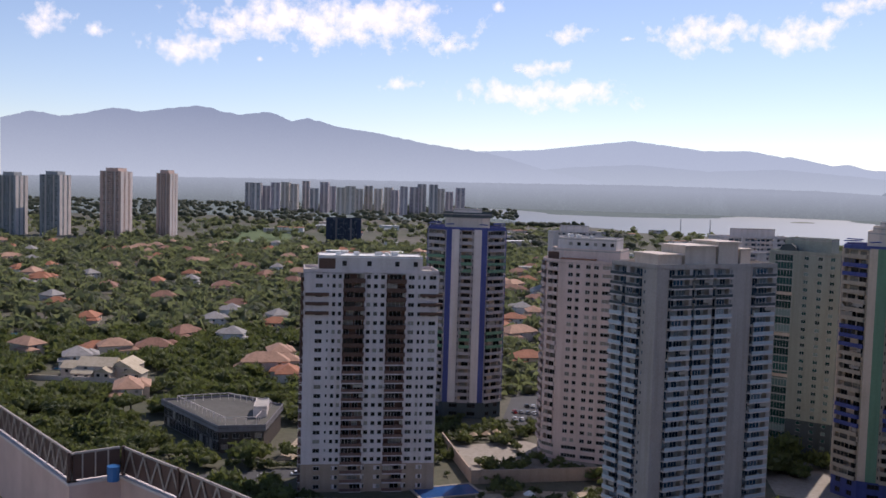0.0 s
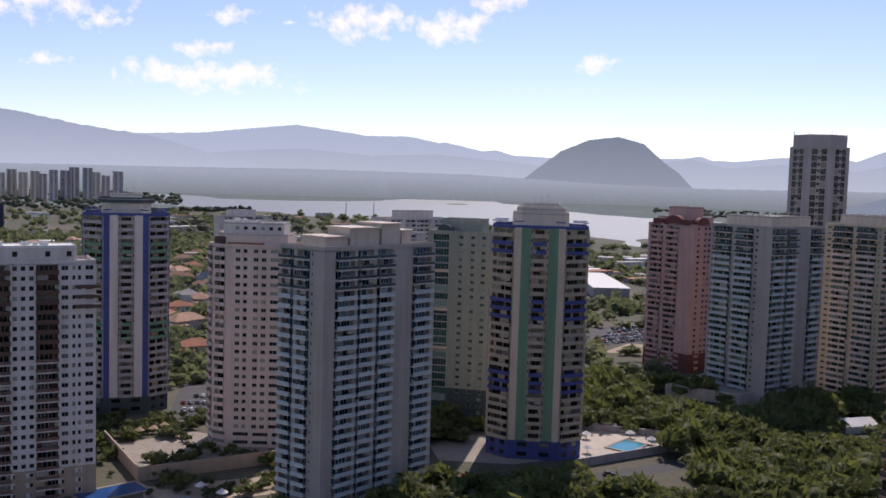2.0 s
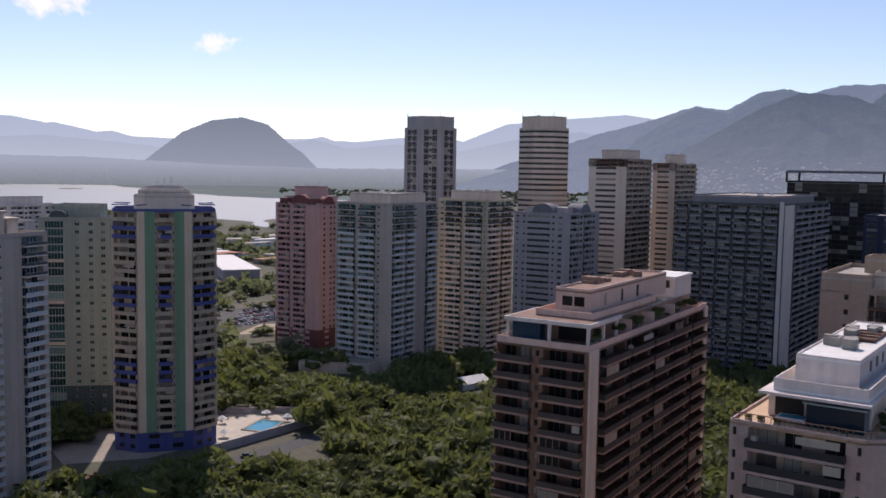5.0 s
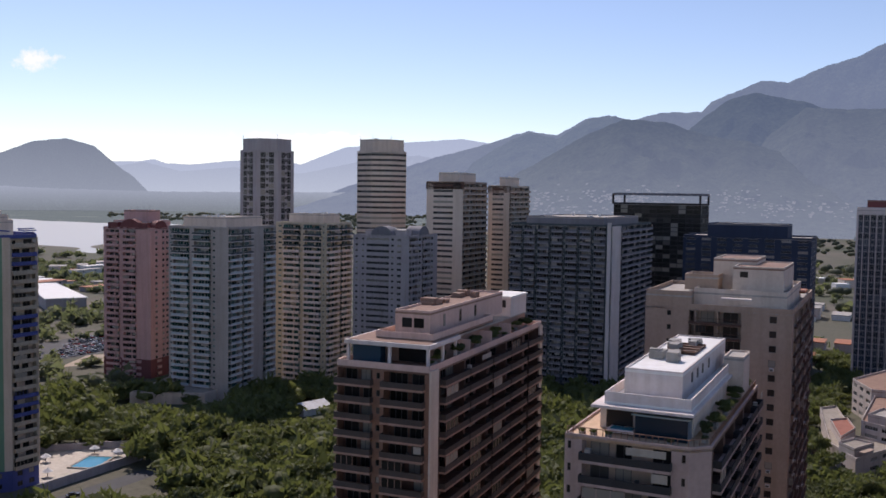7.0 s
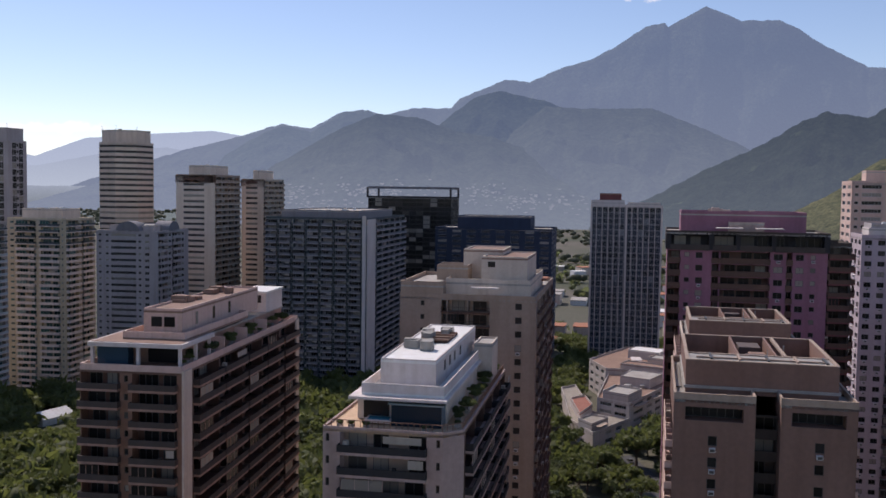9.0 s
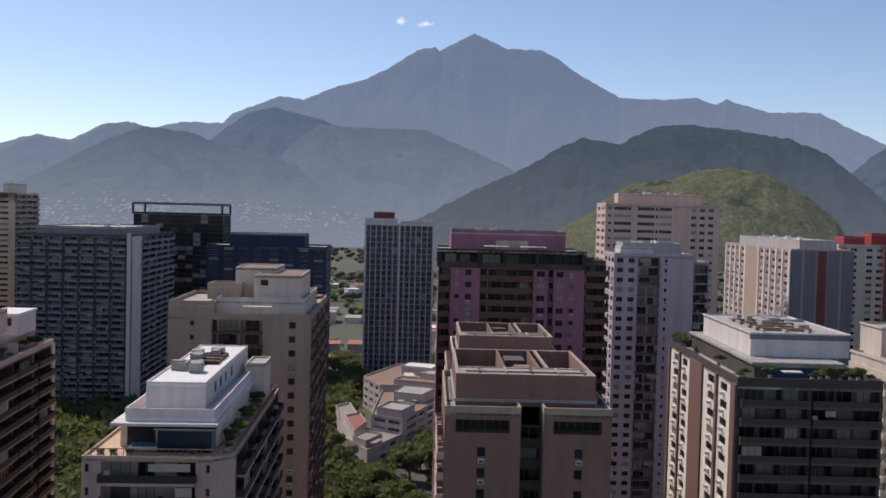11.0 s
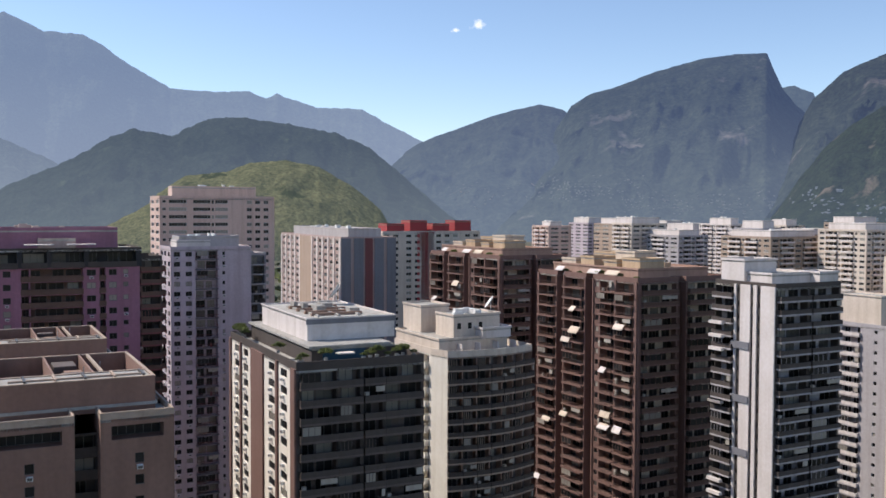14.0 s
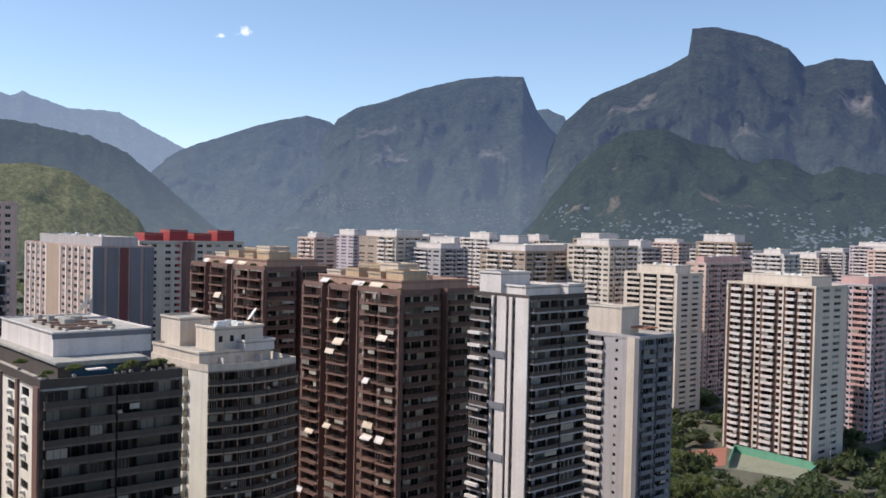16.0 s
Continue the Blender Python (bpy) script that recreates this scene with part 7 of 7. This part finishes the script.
t.volume([(352, 111.5), (366, 109), (368, 117), (358, 119)], 6.6, 9.6, PT["worn_white"], PAVING, 0.8)
t.volume([(384, 106), (400, 104.5), (402, 117), (387, 118)], 12.6, 15.4, PT["worn_white"], ROOF, 0.9)
t.volume([(442, 101), (450, 100.5), (454, 126), (444, 127)], 12.6, 17.6, PT["worn_white"], RUST, 0.6)
t.volume([(462, 106), (474, 105), (476, 118), (464, 119)], 15, 18, PT["warm_white"], ROOF, 0.7)
t.volume([(366, 121), (384, 121.5), (400, 130), (392, 134)], 6.6, 9.8, PT["worn_white"], COURT_RED, 0.8)
for x, y, w in ((353, 110.3, 8), (385, 104.2, 12), (404, 102.4, 10), (444, 99.6, 6)):
    t.box_at("terrace_awning", PT["beige"], (x, y), -8, w, -2.2, 9.0 if x < 380 else 11.2, 9.2 if x < 380 else 11.4)
t.box_at("roof_tank", CONCRETE, (408, 112), 0, 3, 3, 12.7, 15.2)
clutter(t, [(386, 108), (430, 103), (432, 122), (390, 119)], 12.7, 6, CONCRETE)
t.box_at("roof_awning", PT["white_slab"], (458, 120), 20, 10, 5, 17.6, 17.9)
keep(lo, 2)
keep(mid, 2)
keep(back, 2)
t.done()


# low houses and halls of the district beyond
def hall(x, y, w, l, h, ang, wall, roof, label="low pale building with a flat roof", name="low_building"):
    e = thing(name, x, y, 0, label, "building", "low buildings of the district")
    e.rotation_euler = (0, 0, radians(ang))
    wl = part("wall", Shape().box(-w, w, -l, l, 0, h), wall, e)
    part("roof", Shape().box(-w - 0.4, w + 0.4, -l - 0.4, l + 0.4, h, h + 0.5), roof, e)
    n = 2
    for k in range(n):
        a = -w + (k + 0.5) * 2 * w / n
        part("window", Shape().box(a - 0.9, a + 0.9, -l - 0.05, -l + 0.02, h - 2.4, h - 1.0), GLASS_BLACK, wl)
    KEEP_OUT.append((x, y, max(w, l)))


for k in range(60):
    az, d = rng.uniform(68, 80), math.sqrt(rng.uniform(560 ** 2, 1250 ** 2))
    x, y = pt(az, d)
    if clear(x, y, 9):
        hall(x, y, rng.uniform(5, 13), rng.uniform(5, 10), rng.uniform(4, 10), rng.choice((15, 105, 40)), rng.choice((WHITE, PT["warm_white"], PT["cool_grey"])), rng.choice((ROOF, ROOF_PALE, TERRACOTTA, TERRACOTTA)))
for k in range(74):
    az, d = rng.uniform(22, 35), math.sqrt(rng.uniform(880 ** 2, 1330 ** 2))
    x, y = pt(az, d)
    if clear(x, y, 9):
        hall(x, y, rng.uniform(6, 18), rng.uniform(5, 10), rng.uniform(4, 9), rng.choice((15, 105, 60)), rng.choice((WHITE, PT["warm_white"], PT["cool_grey"])), rng.choice((ROOF, ROOF_PALE, TERRACOTTA)))
for k in range(40):
    az, d = rng.uniform(-16, 12), math.sqrt(rng.uniform(1050 ** 2, 2100 ** 2))
    x, y = pt(az, d)
    if clear(x, y, 9):
        hall(x, y, rng.uniform(8, 26), rng.uniform(6, 14), rng.uniform(5, 14), rng.choice((5, 95, 30)), rng.choice((WHITE, PT["warm_white"], PT["cool_grey"])), rng.choice((ROOF, ROOF_PALE, TERRACOTTA)))

# far towers across the villa quarter
def far_tower(az, d, w, dep, z, wall, fin, ang, label, crown=True, bays="2- 3b 1s 3b 1w 3b 1s 3b 2-", side="3s 2w 3s 2w 3s"):
    x, y = pt(az, d)
    c = step((x, y), ang, -w / 2)
    plan = block(c, ang + 90, dep, ang, w)
    t = Tower("apartment_tower", label, *centre(plan), wall, GLASS_BLUE, FRAME, False, 3.2)
    wall_round(t, plan, 0, z, {0: (bays, {"stripe": {"s": fin, "t": fin}}), 1: (side, {"stripe": {"s": fin, "t": fin}})}, depth=0.7)
    t.top(plan, z, 1.0)
    if crown:
        t.volume(inset(plan, w * 0.2), z, z + 6, wall)
    keep(plan)
    t.done()


far_tower(-28.3, 1690, 32, 36, 96, PT["teal_white"], PT["white_slab"], -3, "far grey-green apartment tower with a domed top")
far_tower(-26.1, 1690, 34, 40, 99, PT["teal_white"], PT["white_slab"], -1, "far grey-green apartment tower with a domed top")
far_tower(-22.9, 1690, 36, 50, 108, PT["pink_beige"], PT["white_slab"], 0, "far pale apartment tower with white lit fins")
far_tower(-20.0, 1700, 24, 38, 107, PT["pink_beige"], PT["white_slab"], 0, "far pale apartment tower with white lit fins")
far_tower(-9.5, 1590, 58, 20, 41, PT["navy"], PT["slate"], 8, "dark blue-glazed office block among trees", False)
for k in range(24):
    az = -15.2 + k * 0.55 + rng.uniform(-0.1, 0.1)
    d = 3150 + rng.uniform(-120, 200)
    z = rng.uniform(78, 104) if k > 1 else 92
    far_tower(az, d, rng.uniform(22, 34), 26, z, rng.choice((PT["cool_grey"], PT["warm_white"], PT["lilac_white"])), PT["white_slab"], rng.choice((0, 4, 9)), "distant pale apartment block in a long row", False, "1- 3l 2s 3l 1-", "1s 3l 1s")
for az, d, w, z in ((9.4, 2350, 40, 8), (13.0, 640, 60, 62), (15.0, 700, 56, 70), (4.6, 900, 46, 60)):
    far_tower(az, d, w, 22, z, PT["white_slab"] if d < 1000 else PT["white_slab"], PT["white_slab"], 10, "pale apartment block behind the towers" if d < 1000 else "far low block on the lagoon shore", d < 1000)

# hillside houses
rh = random.Random(9)
EAST_TOWN = (("backdrop_east_cliff", 108.5, 114.5, 0.9, 2.0, 16), ("backdrop_east_low", 104, 110, 0.6, 1.5, 7), ("backdrop_east_cliff", 114, 123, -0.3, 1.1, 14), ("backdrop_rocky_hill", 123, 143, -0.6, 1.1, 30))
VALLEY_TOWN = (("backdrop_front_spur", 53, 73, -0.9, 0.3, 34), ("backdrop_main_massif", 88, 104, 0.0, 0.8, 3))
# air: haze colour the houses give off as emission
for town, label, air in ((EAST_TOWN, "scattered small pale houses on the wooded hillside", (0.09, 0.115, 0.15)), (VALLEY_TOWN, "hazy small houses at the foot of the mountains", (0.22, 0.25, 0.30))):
    V = Shape()
    for name, a0, a1, e0, e1, n in town:
        for _ in range(n):
            ca, ce = rh.uniform(a0, a1), rh.uniform(e0, e1)
            for _ in range(rh.randrange(4, 17)):
                q = on_slope(name, ca + rh.gauss(0, 0.65), ce + rh.gauss(0, 0.28))
                if q is not None:
                    w, l, h = rh.uniform(1.8, 5), rh.uniform(1.8, 5), rh.uniform(0.6, 3.2)
                    V.box(q[0] - w, q[0] + w, q[1] - l, q[1] + l, q[2] - 6, q[2] + h)
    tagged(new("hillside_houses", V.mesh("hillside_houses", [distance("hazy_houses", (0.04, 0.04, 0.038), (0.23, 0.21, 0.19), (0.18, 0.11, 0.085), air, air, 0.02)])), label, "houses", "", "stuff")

# neighbouring roof terrace with its railing
R0 = [pt(-36.0, 58), pt(-28.6, 45.3), pt(-24.77, 36.6), pt(-22.0, 37.1), pt(-18.9, 33.9), pt(-12.0, 28.5)]
body = [pt(-12.0, 20), pt(-12.0, 28.5), pt(-18.9, 33.9), pt(-22.0, 37.1), pt(-24.77, 36.6), pt(-28.6, 45.3), pt(-36.0, 58), pt(-50, 40)]
e = thing("roof_terrace", 0, 0, 0, "roof terrace of a pink-rendered tower with a brown zigzag railing", "terrace")
part("wall", Shape().prism(body, 0, 86.0), PT["pink_beige"], e)
part("terrace_floor", Shape().prism(inset(body, 0.1), 86.0, 86.06), ROOF, e)
RAILPAINT = plain("brown_rail", (0.11, 0.06, 0.045), 0.5)
PALE_RAIL = plain("pale_rail", (0.45, 0.38, 0.32), 0.5)
for i in range(len(R0) - 1):
    a, b = Vector(R0[i]), Vector(R0[i + 1])
    L = (b - a).length
    m = pose(a.x, a.y, 0, 0, 0, math.degrees(math.atan2(b.y - a.y, b.x - a.x)))

    def bit(nm, s, mat):
        ob = part(nm, s, mat, e)
        ob.matrix_local = m

    bit("parapet", Shape().box(0, L, 0.0, 0.25, 86.06, 88.75), PT["pink_beige"])
    bit("coping", Shape().box(-0.05, L + 0.05, -0.06, 0.31, 88.75, 88.85), PT["white_slab"])
    bit("top_rail", Shape().box(0, L, 0.09, 0.16, 89.85, 89.93), PALE_RAIL)
    bit("rail_screen", Shape().box(0, L, 0.14, 0.16, 88.9, 89.85), RAILPAINT)
    npan = max(2, round(L / 0.9))
    for k in range(npan):
        x0, x1 = L * k / npan, L * (k + 1) / npan
        xm = 0.5 * (x0 + x1)
        s = Shape()
        if i != 2:
            for p, q in ((x0, xm), (xm, x1)):
                zp, zq = (88.9, 89.85) if p == x0 else (89.85, 88.9)
                s.quad((p, 0.08, zp), (p + 0.07, 0.08, zp), (q + 0.07, 0.08, zq), (q, 0.08, zq)).quad((p, 0.12, zp), (q, 0.12, zq), (q + 0.07, 0.12, zq), (p + 0.07, 0.12, zp))
        else:
            for p in (x0, xm):
                s.box(p, p + 0.05, 0.06, 0.11, 88.9, 89.85)
        bit("rail_bar", s, PALE_RAIL)
    bit("rail_post", Shape().box(-0.05, 0.05, 0.05, 0.17, 88.85, 89.95), RAILPAINT)
x, y = pt(-22.4, 36.5)
e = thing("water_drum", x, y, 88.85, "small blue plastic drum on the parapet", "drum")
s = Shape()
k = 10
for i in range(k):
    a0, a1 = 2 * math.pi * i / k, 2 * math.pi * (i + 1) / k
    s.quad((0.22 * math.cos(a0), 0.22 * math.sin(a0), 0), (0.22 * math.cos(a1), 0.22 * math.sin(a1), 0), (0.24 * math.cos(a1), 0.24 * math.sin(a1), 0.55), (0.24 * math.cos(a0), 0.24 * math.sin(a0), 0.55))
s.poly([(0.24 * math.cos(2 * math.pi * i / k), 0.24 * math.sin(2 * math.pi * i / k), 0.55) for i in range(k)])
part("drum_body", s, plain("blue_plastic", (0.03, 0.16, 0.40), 0.4), e)

# shrubs on the roof terraces
for x, y, z, r in SHRUBS:
    e = thing("shrub", x, y, z - 0.4, "leafy potted shrub on a roof terrace", "shrub", "terrace plants")
    part("pot", Shape().box(-0.3, 0.3, -0.3, 0.3, 0, 0.45), CONCRETE, e)
    k = len(KEEP_OUT) % 6
    c = part("foliage", CROWNS[random.randrange(6)], LEAF, e)
    c.scale = (r, r, r)
    c.location = (0, 0, 0.1)

# ---- woods and gardens ----
LAGOON_IN = [(600, 3300, 560), (900, 3700, 480), (1250, 2450, 420), (1060, 1980, 150), (560, 2680, 330), (200, 2960, 160), (700, 2500, 250), (1000, 2100, 330), (820, 1600, 190), (760, 1440, 90), (1200, 2700, 520), (600, 3100, 500), (930, 1820, 220), (300, 2450, 180), (-20, 2700, 190)]
KEEP_OUT += LAGOON_IN
KEEP_OUT += [(*pt(a, d), r) for a in (16.5, 18, 19.5, 21, 22.5, 24, 25.5, 27, 28.5, 30) for d, r in ((342, 11), (328, 13), (313, 10))]
KEEP_OUT += [(235, 375, 14), (246, 361, 13), (224, 387, 14), (230, 362, 9)]
KEEP_OUT += [(*pt(a, 284), 8) for a in (-7, -5, -3, -1, 1, 3, 5)]
near = random.Random(11)
n = 0
while n < 190:
    zone = near.choice(((14, 46, 290, 400), (14, 46, 290, 400), (33, 58, 330, 470), (66, 84, 260, 400), (-32, -12, 285, 420), (128, 136, 300, 420)))
    x, y = pt(near.uniform(zone[0], zone[1]), math.sqrt(near.uniform(zone[2] ** 2, zone[3] ** 2)))
    s = near.uniform(3.6, 6.8)
    if clear(x, y, s * 0.5):
        tree(x, y, s, s * near.uniform(0.8, 1.15), near.randrange(6), "trees below the towers")
        KEEP_OUT.append((x, y, s * 0.55))
        n += 1
for x, y, sz in ((339, 90, 8.0), (352, 84, 7.5), (318, 96, 6.0), (328, 104, 5.0), (308, 84, 5.0), (300, 96, 5.5), (344, 118, 6.0), (358, 128, 6.5), (333, 122, 5.5), (372, 138, 6.5), (392, 150, 7.0)):
    tree(x, y, sz, sz * 1.15, 1, "street trees by the low white house")
    KEEP_OUT.append((x, y, sz * 0.8))
for x, y in ((-13, 371), (-8, 370), (1, 376), (-3, 372), (18, 292), (27, 296), (12, 300), (152, 316), (160, 334), (178, 332), (182, 322)):
    e = thing("sunshade", x, y, 0.06, "thatched sunshade beside the pool", "sunshade", "pool sunshades")
    part("pole", Shape().box(-0.06, 0.06, -0.06, 0.06, 0, 2.4), BARK, e)
    sh = Shape()
    for i in range(8):
        a0, a1 = math.pi * i / 4, math.pi * (i + 1) / 4
        sh.poly([(2 * math.cos(a0), 2 * math.sin(a0), 2.0), (2 * math.cos(a1), 2 * math.sin(a1), 2.0), (0, 0, 3.3)])
    part("canopy", sh, PT["ochre"] if x < 5 else WHITE, e)
# masts on the lagoon's shore
for az in (10.6, 12.27):
    x, y = pt(az, 2230)
    e = thing("transmission_mast", x, y, 0, "slender grey transmission mast by the lagoon", "mast", "masts by the lagoon")
    part("pole", Shape().box(-0.9, 0.9, -0.9, 0.9, 0, 26).box(-0.55, 0.55, -0.55, 0.55, 26, 41), STEEL, e)
    for z in (31, 35, 39):
        part("cross_arm", Shape().box(-3, 3, -0.3, 0.3, z, z + 0.5), STEEL, e)
# lamp post by the courts
e = thing("street_lamp", 279, -331, 0, "tall grey lamp post with four arms by the court", "lamp post")
part("post", Shape().box(-0.15, 0.15, -0.15, 0.15, 0, 17.5), STEEL, e)
for i in range(4):
    a = math.pi * i / 2 + 0.4
    ob = part("arm", Shape().box(0, 2.2, -0.08, 0.08, 17.2, 17.4).box(1.6, 2.6, -0.25, 0.25, 17.0, 17.2), STEEL, e)
    ob.rotation_euler = (0, 0, a)
woods("garden_woods", "dense leafy garden trees of the villa quarter", [(-34, -4, 285, 640, 1250, 3.6, 6.8)], TREES_LEAFY, LEAF, 21, 0.3)
woods("far_woods", "belt of trees across the plain", [(-34, 5, 620, 1500, 3300, 4.5, 9.5), (-34, 40, 1400, 2300, 900, 6, 12), (3, 36, 470, 1350, 2200, 4, 7.5), (-5, 5, 430, 640, 300, 3.5, 6.5), (60, 150, 480, 1500, 1300, 4.5, 9)], TREES_FAR, LEAF_FAR_HAZE, 22, 0.3)
woods("forest", "thick green forest below the towers", [(12, 60, 260, 480, 1300, 3.2, 5.6), (12, 60, 270, 480, 800, 5.5, 9), (34, 66, 380, 620, 420, 4, 7), (-12, 14, 275, 480, 420, 1.8, 4.2), (66, 79, 300, 640, 520, 3.5, 6.5)], TREES_LEAFY, LEAF, 23, 0.25)
woods("court_woods", "dark green trees round the courts", [(84, 145, 230, 480, 560, 3, 5.5), (112, 145, 300, 600, 420, 4, 7)], TREES_LEAFY, LEAF_DARK, 24, 0.25)
woods("hazy_woods", "haze-greyed woodland across the far plain", [(-36, 1, 2250, 4200, 1500, 9, 17), (0, 8, 1500, 2150, 220, 8, 14), (1, 5.4, 2480, 2640, 70, 9, 13), (29, 48, 1500, 4000, 600, 9, 15), (64, 112, 850, 2500, 900, 7, 13)], TREES_HAZE, LEAF_HAZE, 25, 0.1)
woods("garden_shrubs", "dark green shrubs and palms between the towers", [(-7, 14, 285, 420, 420, 1.3, 3.0), (-16, -6, 290, 330, 120, 1.3, 3.0)], TREES_MID, LEAF_DARK, 26, 0.15)
